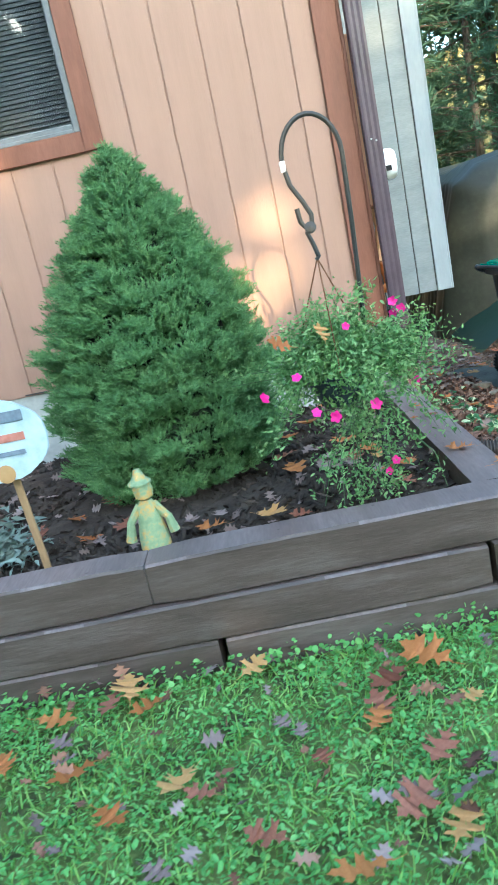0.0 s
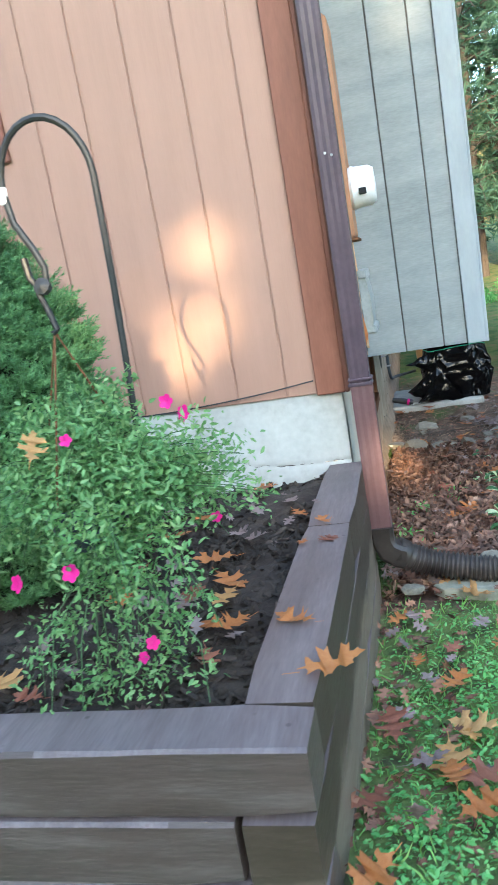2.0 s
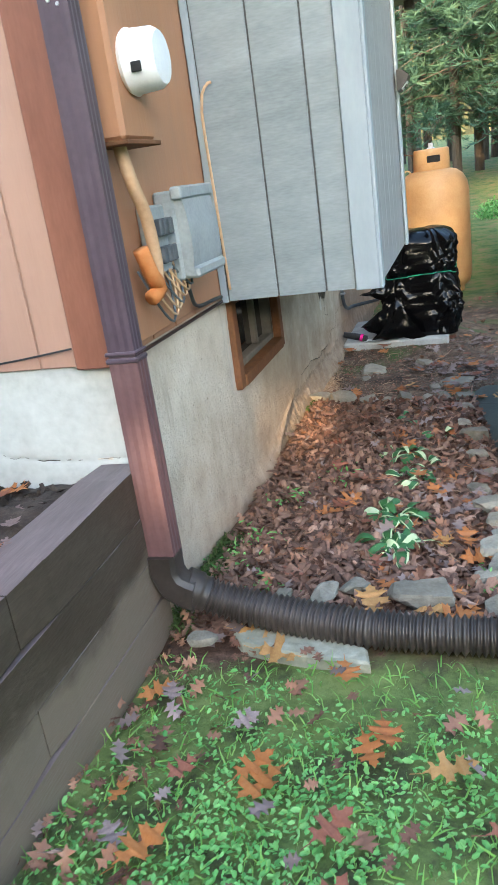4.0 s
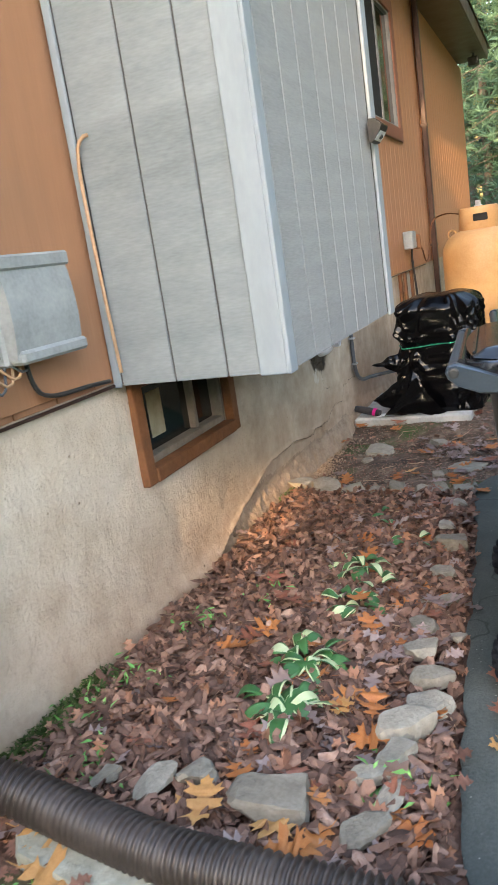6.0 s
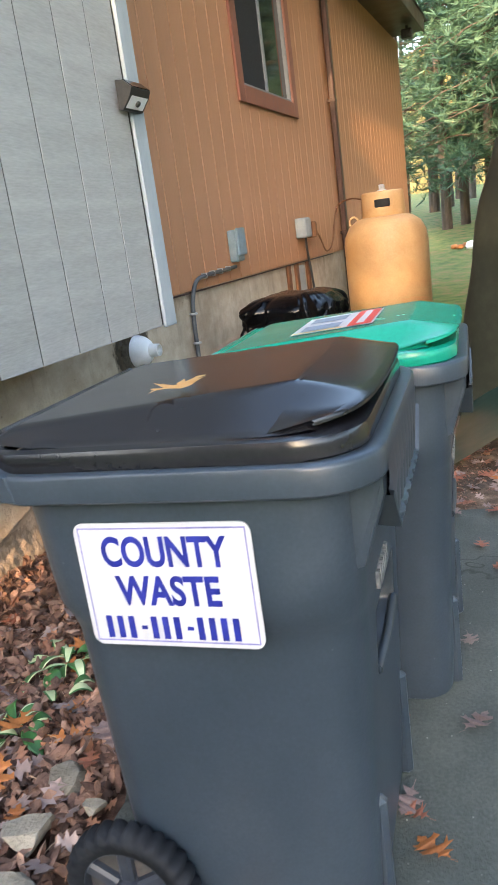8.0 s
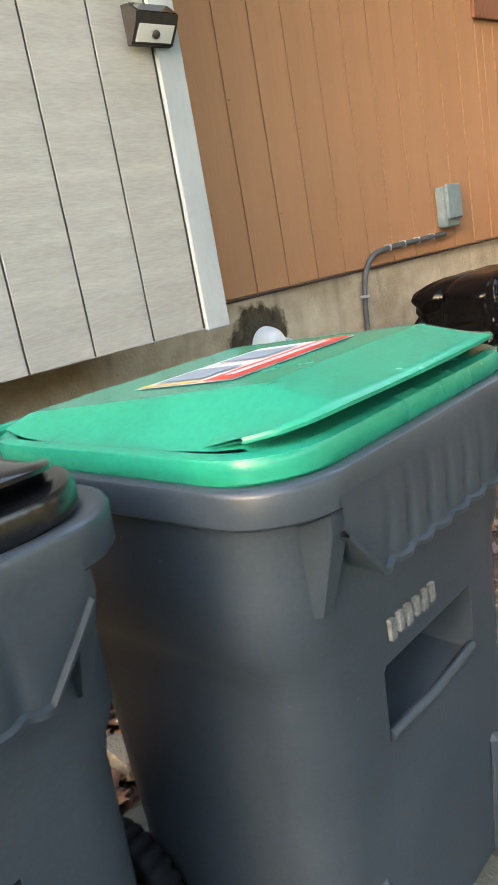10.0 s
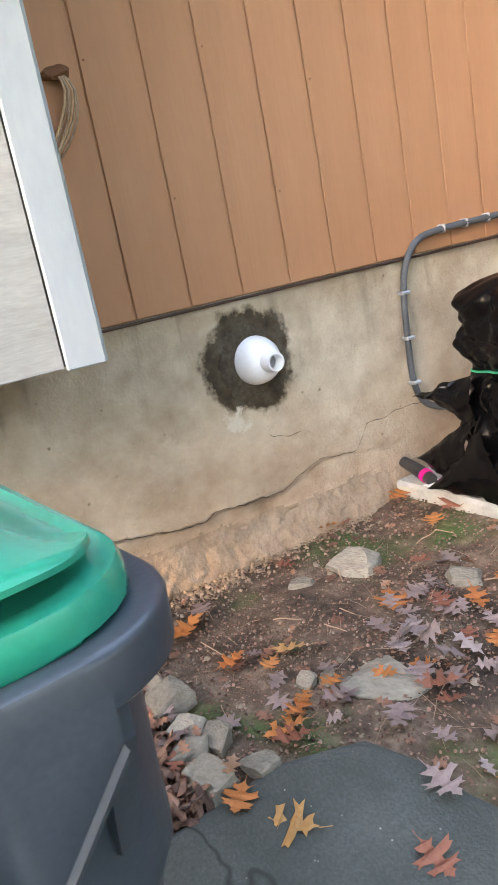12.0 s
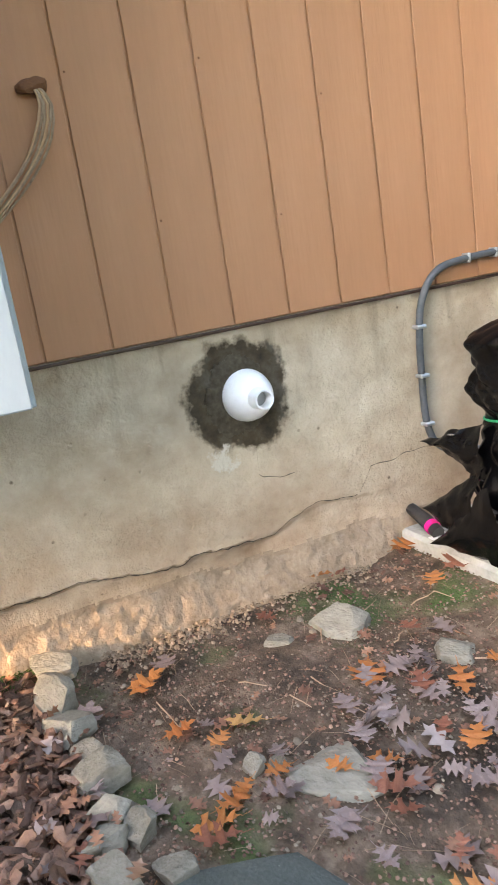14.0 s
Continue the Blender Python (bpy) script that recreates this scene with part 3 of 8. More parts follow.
# ---- the house ----
FY, SX, ZB = 4.047, 0.687, 0.934  # front wall face, side wall face, foot of the siding
EAVE = 3.75
END = 16.7


def boards(wall, mat, axis, face, s0, s1, z0, z1, holes, phase, step=0.2032, thick=0.0065, gap=0.007, sign=1):
    """Siding boards as pieces of a wall: axis 0 runs along x (a wall facing -y), axis 1 along y (facing +x)."""
    cuts = [s0] + [phase + step * k for k in range(int(math.ceil((s0 - phase) / step)), int(math.floor((s1 - phase) / step)) + 1) if s0 + 0.02 < phase + step * k < s1 - 0.02] + [s1]
    shared = {}
    for a, b in zip(cuts, cuts[1:]):
        a, b = a + (gap / 2 if a > s0 else 0), b - (gap / 2 if b < s1 else 0)
        rects = [(a, b, z0, z1)]
        for h0, h1, hz0, hz1 in holes:
            out = []
            for p, q, zz0, zz1 in rects:
                if q <= h0 or p >= h1 or zz1 <= hz0 or zz0 >= hz1:
                    out.append((p, q, zz0, zz1))
                    continue
                if p < h0:
                    out.append((p, h0, zz0, zz1))
                if q > h1:
                    out.append((h1, q, zz0, zz1))
                m0, m1 = max(p, h0), min(q, h1)
                if hz0 > zz0:
                    out.append((m0, m1, zz0, hz0))
                if hz1 < zz1:
                    out.append((m0, m1, hz1, zz1))
            rects = out
        for p, q, zz0, zz1 in rects:
            if q - p < 0.012 or zz1 - zz0 < 0.02:
                continue
            key = (round(q - p, 4), round(zz1 - zz0, 3))
            if key not in shared:
                g = Geo()
                if axis == 0:
                    g.box(0, q - p, 0, thick, 0, zz1 - zz0, 0.002)
                else:
                    g.box(-thick, 0, 0, q - p, 0, zz1 - zz0, 0.002)
                me = bpy.data.meshes.new("siding_board")
                me.from_pydata(g.v, [], g.f)
                me.materials.append(mat)
                shared[key] = me
            ob = new("siding_board", shared[key])
            ob.location = (p, face, zz0) if axis == 0 else (face, p, zz0)
            ob.parent = wall


# front wall with a window opening
WIN = (-1.62, -0.585, 2.12, 3.12)
g = Geo()
for x0, x1, z0, z1 in ((-4.5, WIN[0], ZB, EAVE), (WIN[1], SX - 0.02, ZB, EAVE), (WIN[0], WIN[1], ZB, WIN[2]), (WIN[0], WIN[1], WIN[3], EAVE)):
    g.box(x0, x1, FY + 0.008, FY + 0.16, z0, z1, 0.0005)
wall_front = tagged(part("wall_front", g, peach), "peach-painted vertical groove siding on the front wall", "wall", kind="structure")
# side wall with one window opening
WIN2 = (9.52, 10.72, 2.27, 3.3)
g = Geo()
for y0, y1, z0, z1 in ((FY + 0.165, WIN2[0], ZB, EAVE), (WIN2[1], END, ZB, EAVE), (WIN2[0], WIN2[1], ZB, WIN2[2]), (WIN2[0], WIN2[1], WIN2[3], EAVE)):
    g.box(SX - 0.16, SX - 0.008, y0, y1, z0, z1, 0.0005)
wall_side = tagged(part("wall_side", g, tan), "tan-orange painted vertical groove siding on the side wall", "wall", kind="structure")
g = Geo().box(-4.5, -4.35, FY + 0.17, END, 0.0, EAVE, 0.001).box(-4.35, SX - 0.17, END - 0.15, END, 0.0, EAVE, 0.001)
tagged(part("wall_back", g, tan), "plain tan rear walls of the house", "wall", kind="structure")
g = Geo().box(-4.3, SX - 0.18, FY + 0.18, END - 0.18, EAVE, EAVE + 0.1, 0.001)
tagged(part("ceiling", g, grey_paint), "plain ceiling over the rooms", "ceiling", kind="structure")
g = Geo().box(-4.3, SX - 0.18, FY + 0.18, END - 0.18, ZB - 0.06, ZB, 0.001)
tagged(part("floor", g, wood_raw), "plain floor of the rooms inside", "floor", kind="structure")


# foundations
def foundation_face(name, mat, label, axis, face, s0, s1, z0, z1, dent, depth=0.2):
    """A parged wall face as a fine sheet with relief, closed behind by a solid back."""
    ns, nz = int((s1 - s0) / (0.012 if axis else 0.02)) + 1, int((z1 - z0) / 0.01) + 1
    ss, zz = np.meshgrid(np.linspace(s0, s1, ns), np.linspace(z0, z1, nz))
    d = dent(ss, zz)
    pts = np.stack([ss, face + d, zz] if axis == 0 else [face - d, ss, zz], -1).reshape(-1, 3)
    f = [(j * ns + i, j * ns + i + 1, j * ns + ns + i + 1, j * ns + ns + i) for j in range(nz - 1) for i in range(ns - 1)]
    back = Geo()
    if axis == 0:
        back.box(s0, s1, face + 0.06, face + depth, z0, z1, 0.001)
    else:
        back.box(face - depth, face - 0.06, s0, s1, z0, z1, 0.001)
    n = len(pts)
    v = list(map(tuple, pts)) + back.v
    f = f + [tuple(i + n for i in q) for q in back.f]
    ob = mesh_ob(name, v, f, mat, smooth=True)
    if axis == 1:
        ob.data.materials.append(bare_concrete)
        low = (zz < np.minimum(rough_line(ss[0]), break_line(ss[0]) - 0.012)[None, :] - 0.004)[: nz - 1, : ns - 1].reshape(-1)
        for poly, bare in zip(ob.data.polygons, low):
            poly.material_index = int(bare)
    return tagged(ob, label, "foundation", kind="structure")


def fbm(a, b, sc, seed=0.0, octs=4):
    return np.array([noise.fractal((x * sc, y * sc, seed), 1.0, 2.0, octs) for x, y in zip(np.ravel(a), np.ravel(b))]).reshape(np.shape(a))


def break_line(y):
    """Upper edge where the parging has come away."""
    line = np.interp(y, [4.0, 5.0, 5.6, 6.1, 6.38, 6.55, 6.67, 6.73, 6.98, 7.08, 7.13, 7.24, 7.42, 7.6, 7.83, 8.2, 9.0], [-0.1, -0.05, 0.06, 0.18, 0.248, 0.243, 0.243, 0.251, 0.205, 0.197, 0.22, 0.205, 0.196, 0.262, 0.235, 0.2, 0.1])
    return line + 0.006 * fbm(y, 0 * y, 12, 2.0) + 0.006 * fbm(y, 0 * y, 34, 5.0)


def rough_line(y):
    """Lower edge, under which bare gritty concrete shows."""
    line = np.interp(y, [4.0, 4.8, 5.2, 5.6, 6.0, 6.3, 6.52, 6.61, 6.71, 6.9, 7.09, 7.34, 7.48, 7.68, 7.76, 8.2, 9.0], [-0.1, 0.0, 0.10, 0.15, 0.17, 0.18, 0.155, 0.158, 0.16, 0.147, 0.155, 0.127, 0.132, 0.132, 0.138, 0.1, 0.02])
    return line + 0.018 * fbm(y, 0 * y, 7, 12.0) + 0.012 * fbm(y, 0 * y, 26, 15.0)


def dent_side(y, z):
    line, low = break_line(y), np.minimum(rough_line(y), break_line(y) - 0.012)
    keep = 0.25 + 0.75 * smooth01(7.5, 7.35, y)
    below = smooth01(0.0, 0.008, line - z) * keep
    bare = smooth01(0.0, 0.014, low - z)
    rough = fbm(y, z, 12, 1.0)
    wave = fbm(y, z, 2.2, 9.0, 3)
    fine = fbm(y, z, 34, 3.0, 3)
    lip = np.exp(-((z - line - 0.006) / 0.012) ** 2) * keep
    skirt = smooth01(0.17, -0.03, z) * smooth01(4.7, 5.6, y)
    return 0.006 * wave + 0.0014 * rough + 0.0008 * fine + 0.016 * below - 0.006 * lip + bare * (0.003 + 0.005 * rough + 0.009 * fine) - 0.045 * skirt * (1 + 0.25 * wave)


def front_line(x):
    """Long crack across the whitewash."""
    return np.interp(x, [-4.5, -0.6, -0.24, -0.165, -0.01, 0.075, 0.165, 0.29, 0.46, 0.67], [0.75, 0.74, 0.77, 0.71, 0.70, 0.765, 0.695, 0.66, 0.645, 0.65]) + 0.008 * fbm(x, 0 * x, 20, 4.0)


def dent_front(x, z):
    line = front_line(x)
    crack = np.exp(-((z - line) / 0.006) ** 2)
    return 0.004 * fbm(x, z, 6, 8.0) + 0.006 * crack


BW = (5.155, 6.02, 0.525, 0.925)  # basement window opening along the side


def side_foundation():
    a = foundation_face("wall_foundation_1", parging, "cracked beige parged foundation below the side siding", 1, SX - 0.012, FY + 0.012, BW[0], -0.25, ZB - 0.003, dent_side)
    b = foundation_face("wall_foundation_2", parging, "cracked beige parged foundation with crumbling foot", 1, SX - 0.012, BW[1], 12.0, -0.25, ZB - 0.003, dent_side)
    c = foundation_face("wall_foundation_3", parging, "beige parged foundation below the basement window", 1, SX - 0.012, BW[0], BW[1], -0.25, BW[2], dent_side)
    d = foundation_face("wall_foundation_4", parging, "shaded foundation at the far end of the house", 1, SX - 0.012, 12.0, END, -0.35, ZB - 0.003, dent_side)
    return a, b, c, d


FOUND = side_foundation()
# hairline cracks in the parging; the first dark ribbon paints the shadow under the broken lip
crack_run = [(float(y), float(break_line(np.array([y]))[0]) + 0.001) for y in np.linspace(6.4, 7.42, 52)]
crack_mat = material("crack_shadow", [(0.03, 0.024, 0.018), (0.06, 0.048, 0.036), (0.10, 0.08, 0.06)], 20, 1.0, 0.0)
for ci, run in enumerate([crack_run, [(7.42, 0.197), (7.50, 0.232), (7.60, 0.266), (7.69, 0.245), (7.785, 0.25)], [(7.40, 0.43), (7.417, 0.413), (7.48, 0.396), (7.546, 0.392)], [(7.79, 0.25), (7.85, 0.335), (7.95, 0.333), (8.04, 0.345), (8.27, 0.33)], [(7.41, 0.56), (7.405, 0.50), (7.402, 0.43)]]):
    pts = []
    for (a, b), (c, d) in zip(run, run[1:]):
        for i in range(8 if ci else 3):
            u = i / (8 if ci else 3)
            yy, zc = a + (c - a) * u, b + (d - b) * u
            pts.append((yy, zc + (0.008 if ci else 0.0) * noise.noise((yy * 22, ci, 0.5))))
    strip, n = [], len(pts)
    ya, za = np.array([q[0] for q in pts]), np.array([q[1] for q in pts])
    xa = SX - 0.012 - dent_side(ya, za) + 0.0012
    w = [(0.0012 if ci else 0.0016) * (0.4 + abs(noise.noise((q[0] * 30, q[1], 3.0))) * 2) for q in pts]
    g = Geo().loft([[(x, y, z - k) for x, y, z, k in zip(xa, ya, za, w)], [(x + 0.0008, y, z) for x, y, z in zip(xa, ya, za)], [(x, y, z + k) for x, y, z, k in zip(xa, ya, za, w)]], False, False)
    part("hairline_crack", g, crack_mat, FOUND[1])
front_found = foundation_face("wall_foundation_5", white_block, "cracked whitewashed foundation above the planting bed", 0, FY + 0.008, -4.5, SX - 0.014, 0.0, ZB - 0.003, dent_front)
xa = np.linspace(-0.62, 0.64, 150)
za = front_line(xa) + 0.002
ya = FY + 0.008 + dent_front(xa, za) - 0.0012
w = [0.0022 * (0.15 + abs(noise.noise((q * 9, 1.7, 3.0))) * 2) for q in xa]
part("hairline_crack", Geo().loft([[(x, y, z - k) for x, y, z, k in zip(xa, ya, za, w)], [(x, y - 0.0008, z) for x, y, z in zip(xa, ya, za)], [(x, y, z + k) for x, y, z, k in zip(xa, ya, za, w)]], False, False), crack_mat, front_found)

# window on the front wall, brown casing, white sash, venetian blind
sash_grey = material("grey_white_sash", [(0.12, 0.126, 0.132), (0.17, 0.176, 0.183), (0.22, 0.226, 0.233)], 8, 0.45, 0.05, 60)
w = thing("window_1", "white sash window with closed venetian blind and brown casing", "window", kind="structure")
g = Geo()
cx0, cx1, cz0, cz1 = WIN
k = 0.095
g.box(cx1, cx1 + k, FY - 0.024, FY - 0.001, cz0 - k, cz1 + k, 0.004)
g.box(cx0 - k, cx0, FY - 0.024, FY - 0.001, cz0 - k, cz1 + k, 0.004)
g.box(cx0, cx1, FY - 0.024, FY - 0.001, cz0 - k, cz0, 0.004)
g.box(cx0, cx1, FY - 0.024, FY - 0.001, cz1, cz1 + k, 0.004)
part("casing", g, brown_trim, w, "brown painted casing")
g = Geo()
s = 0.034
g.box(cx1 - s, cx1, FY - 0.012, FY + 0.07, cz0, cz1, 0.005).box(cx0, cx0 + s, FY - 0.012, FY + 0.07, cz0, cz1, 0.005)
g.box(cx0 + s, cx1 - s, FY - 0.012, FY + 0.07, cz0, cz0 + 0.042, 0.005).box(cx0 + s, cx1 - s, FY - 0.012, FY + 0.07, cz1 - s, cz1, 0.005)
g.box(cx0 + s, cx1 - s, FY - 0.020, FY + 0.0, cz0 - 0.002, cz0 + 0.018, 0.004)
part("window_frame", g, sash_grey, w)
part("pane", Geo().box(cx0 + s, cx1 - s, FY + 0.030, FY + 0.034, cz0 + 0.042, cz1 - s, 0.0005), glass_pane("window_glass", (0.9, 0.93, 0.95)), w).visible_shadow = False
blind = thing("venetian_blind", "closed pale grey venetian blind behind the window", "blind")
slat_g = Geo().box(cx0 + s + 0.01, cx1 - s - 0.01, -0.011, 0.011, -0.001, 0.001, 0.0004, pose(0, 0, 0, 62, 0, 0))
slat_me = bpy.data.meshes.new("slat")
slat_me.from_pydata(slat_g.v, [], slat_g.f)
slat_mat = material("grey_blind_slats", [(0.06, 0.066, 0.072), (0.10, 0.106, 0.112), (0.14, 0.147, 0.155)], 3, 0.5, 0.0)
slat_me.materials.append(slat_mat)
for i in range(43):
    ob = new("slat", slat_me)
    ob.location = (0, FY + 0.06, cz0 + 0.055 + 0.021 * i)
    ob.parent = blind
part("back_sheet", Geo().box(cx0 + s, cx1 - s, FY + 0.085, FY + 0.09, cz0 + 0.04, cz1 - s, 0.0005), material("dim_lining", [(0.03, 0.033, 0.037), (0.05, 0.053, 0.057), (0.06, 0.063, 0.067)], 3, 0.8, 0.0), blind, "dim lining of the blind")

# casing boards at the front corner
corner = tagged(part("trim", Geo().box(0.578, SX + 0.004, FY - 0.022, FY - 0.001, ZB - 0.006, EAVE, 0.004).box(SX + 0.003, SX + 0.022, FY - 0.022, FY + 0.085, ZB - 0.006, EAVE, 0.004), brown_trim), "brown painted corner boards of the house", "trim", kind="structure")

# roof over the house with a wide dark soffit
roof = thing("roof", "dark brown roof edge with deep shaded soffit", "roof", kind="structure")
part("soffit", Geo().box(-5.0, 1.12, FY - 0.2, 16.35, EAVE + 0.002, EAVE + 0.03, 0.003), dark_spout, roof)
part("fascia", Geo().box(1.12, 1.15, FY - 0.2, 16.35, EAVE - 0.02, EAVE + 0.19, 0.004), dark_spout, roof)
part("shingle_slope", Geo().add([(1.17, FY - 0.22, EAVE + 0.19), (1.17, END + 0.02, EAVE + 0.19), (-2.2, END + 0.02, 5.1), (-2.2, FY - 0.22, 5.1), (-5.2, FY - 0.22, EAVE + 0.1), (-5.2, END + 0.02, EAVE + 0.1)], [(0, 1, 2, 3), (3, 2, 5, 4), (0, 3, 4), (1, 5, 2)]), dark_spout, roof)

# window far down the side wall
w = thing("window_2", "dark side window with brown casing reflecting the woods", "window", kind="structure")
y0, y1, z0, z1 = WIN2
g = Geo()
k = 0.12
g.box(SX + 0.001, SX + 0.024, y0 - k, y0, z0 - k, z1 + k).box(SX + 0.001, SX + 0.024, y1, y1 + k, z0 - k, z1 + k)
g.box(SX + 0.001, SX + 0.024, y0, y1, z0 - k, z0).box(SX + 0.001, SX + 0.024, y0, y1, z1, z1 + k)
part("casing", g, brown_trim, w)
g = Geo()
s = 0.022
ym = (y0 + y1) / 2
g.box(SX - 0.05, SX + 0.006, y0, y0 + s, z0, z1).box(SX - 0.05, SX + 0.006, y1 - s, y1, z0, z1)
g.box(SX - 0.05, SX + 0.006, y0 + s, y1 - s, z0, z0 + s).box(SX - 0.05, SX + 0.006, y0 + s, y1 - s, z1 - s, z1).box(SX - 0.04, SX + 0.0, ym - 0.02, ym + 0.02, z0 + s, z1 - s)
part("window_frame", g, sash_grey, w)
dark_glass = material("dark_reflecting_glass", [(0.004, 0.005, 0.005), (0.006, 0.007, 0.007), (0.008, 0.009, 0.009)], 1, 0.06, 0.0, spec=1.0, rough_vary=0.02)
screen_mat = material("black_insect_screen", [(0.008, 0.008, 0.009), (0.014, 0.014, 0.015), (0.02, 0.02, 0.02)], 40, 0.8, 0.0)
part("screen", Geo().box(SX - 0.018, SX - 0.014, y0 + s, ym - 0.02, z0 + s, z1 - s, 0.0005), screen_mat, w, "black insect screen")
part("pane", Geo().box(SX - 0.03, SX - 0.026, ym + 0.02, y1 - s, z0 + s, z1 - s, 0.0005), dark_glass, w)

# basement window under the bay
w = thing("window_3", "basement window with rust-brown wooden casing", "window", kind="structure")
y0, y1, z0, z1 = BW
g = Geo()
k = 0.065
g.box(SX - 0.03, SX + 0.012, y0 + 0.001, y0 + k, z0, z1).box(SX - 0.03, SX + 0.012, y1 - k, y1 - 0.001, z0, z1)
g.box(SX - 0.04, SX + 0.02, y0 + k, y1 - k, z0 + 0.001, z0 + 0.055).box(SX - 0.03, SX + 0.012, y0 + k, y1 - k, z1 - 0.04, z1)
part("casing", g, rust, w)
g = Geo()
g.box(SX - 0.10, SX - 0.03, y0 + k, y0 + k + 0.03, z0 + 0.055, z1 - 0.04).box(SX - 0.10, SX - 0.03, y1 - k - 0.03, y1 - k, z0 + 0.055, z1 - 0.04)
g.box(SX - 0.10, SX - 0.03, y0 + k + 0.03, y1 - k - 0.03, z0 + 0.055, z0 + 0.085).box(SX - 0.09, SX - 0.05, 5.70, 5.73, z0 + 0.085, z1 - 0.04)
part("window_frame", g, material("weathered_sash", [(0.10, 0.083, 0.065), (0.17, 0.145, 0.115), (0.25, 0.22, 0.18)], 8, 0.8, 0.3, 60), w, "weathered grey wooden sash")
part("pane", Geo().box(SX - 0.085, SX - 0.08, y0 + k + 0.03, y1 - k - 0.03, z0 + 0.085, z1 - 0.04, 0.0005), dark_glass, w)
part("sticker", Geo().box(SX - 0.079, SX - 0.077, 5.38, 5.49, z0 + 0.13, z0 + 0.31, 0.0005), material("yellowed_paper", [(0.25, 0.21, 0.12), (0.36, 0.31, 0.2), (0.42, 0.37, 0.26)], 20, 0.7, 0.0), w, "yellowed paper sticker inside the glass")

# ---- the grey bay on the side wall ----
BX, BY0, BY1, BZ = 1.319, 5.072, 6.624, 0.921
# bay backing coloured dark to paint the shade in the board grooves
groove_grey = material("shade_grey_groove", [(0.06, 0.061, 0.06), (0.095, 0.097, 0.096), (0.14, 0.143, 0.142)], 6, 0.85, 0.2, 60)
bay = tagged(part("wall_bay", Geo().box(SX + 0.004, BX - 0.008, BY0 + 0.008, BY1 - 0.008, BZ + 0.003, EAVE, 0.001), groove_grey), "grey-white painted plywood bay hung on the side wall", "bay", kind="structure")
tagged(part("trim_bay", Geo().box(BX - 0.088, BX + 0.003, BY0 - 0.014, BY0 - 0.001, BZ - 0.004, EAVE - 0.003, 0.003)
            .box(BX + 0.002, BX + 0.016, BY0 - 0.014, BY0 + 0.05, BZ - 0.004, EAVE - 0.003, 0.003)
            .box(BX + 0.002, BX + 0.018, BY1 - 0.085, BY1 + 0.005, BZ - 0.006, EAVE - 0.003, 0.003)
            .box(SX + 0.026, BX + 0.002, BY1 + 0.001, BY1 + 0.016, BZ - 0.006, EAVE - 0.003, 0.003)
            .box(SX + 0.006, SX + 0.034, BY0 - 0.014, BY0 - 0.001, BZ - 0.004, EAVE - 0.003, 0.003), white_paint), "white-grey painted corner boards of the bay", "trim", kind="structure")

# brown downspout far along the wall, with a floodlight under the eave
ds2 = thing("downspout", "dark brown downspout at the joint of two wall lengths", "downspout")
part("pipe", Geo().box(SX + 0.03, SX + 0.09, 11.96, 12.04, 0.1, EAVE, 0.01), dark_spout, ds2)
part("strap", Geo().box(SX + 0.014, SX + 0.095, 11.955, 12.045, 2.4, 2.43, 0.002), dark_spout, ds2)
part("strap", Geo().box(SX + 0.014, SX + 0.095, 11.955, 12.045, 1.1, 1.13, 0.002), dark_spout, ds2)
tagged(part("trim_side", Geo().box(SX + 0.002, SX + 0.02, 12.07, 12.18, ZB, EAVE, 0.003), tan), "tan batten covering the siding joint", "trim", kind="structure")
fl = thing("floodlight", "small black floodlight under the roof edge", "lamp")
part("housing", Geo().box(0.9, 1.06, 15.7, 15.86, EAVE - 0.17, EAVE - 0.05, 0.015), steel_black, fl)
part("bracket", Geo().tube([(0.98, 15.78, EAVE - 0.06), (0.98, 15.78, EAVE + 0.004)], 0.02), steel_black, fl)

# pieces of the walls, alike ones sharing their mesh
boards(wall_front, peach, 0, FY, -4.5, 0.577, ZB, EAVE, [(WIN[0] - 0.01, WIN[1] + 0.01, WIN[2] - 0.01, WIN[3] + 0.01)], 0.458, 0.2027)
boards(wall_side, tan, 1, SX, FY + 0.086, END, ZB, EAVE, [(WIN2[0] - 0.01, WIN2[1] + 0.01, WIN2[2] - 0.01, WIN2[3] + 0.01)], 7.190)
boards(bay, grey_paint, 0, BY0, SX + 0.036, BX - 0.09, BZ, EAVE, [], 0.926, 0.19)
boards(bay, worn_lit_grey, 1, BX, BY0 + 0.052, BY1 - 0.087, BZ, EAVE, [], 5.76, 0.197, thick=0.003, gap=0.0055)

# ---- raised timber bed ----
PX, PY, PT = 0.722, 2.215, 0.645  # outer faces and top
planter = thing("raised_bed", "dark stained timber raised planting bed against the house", "planter")


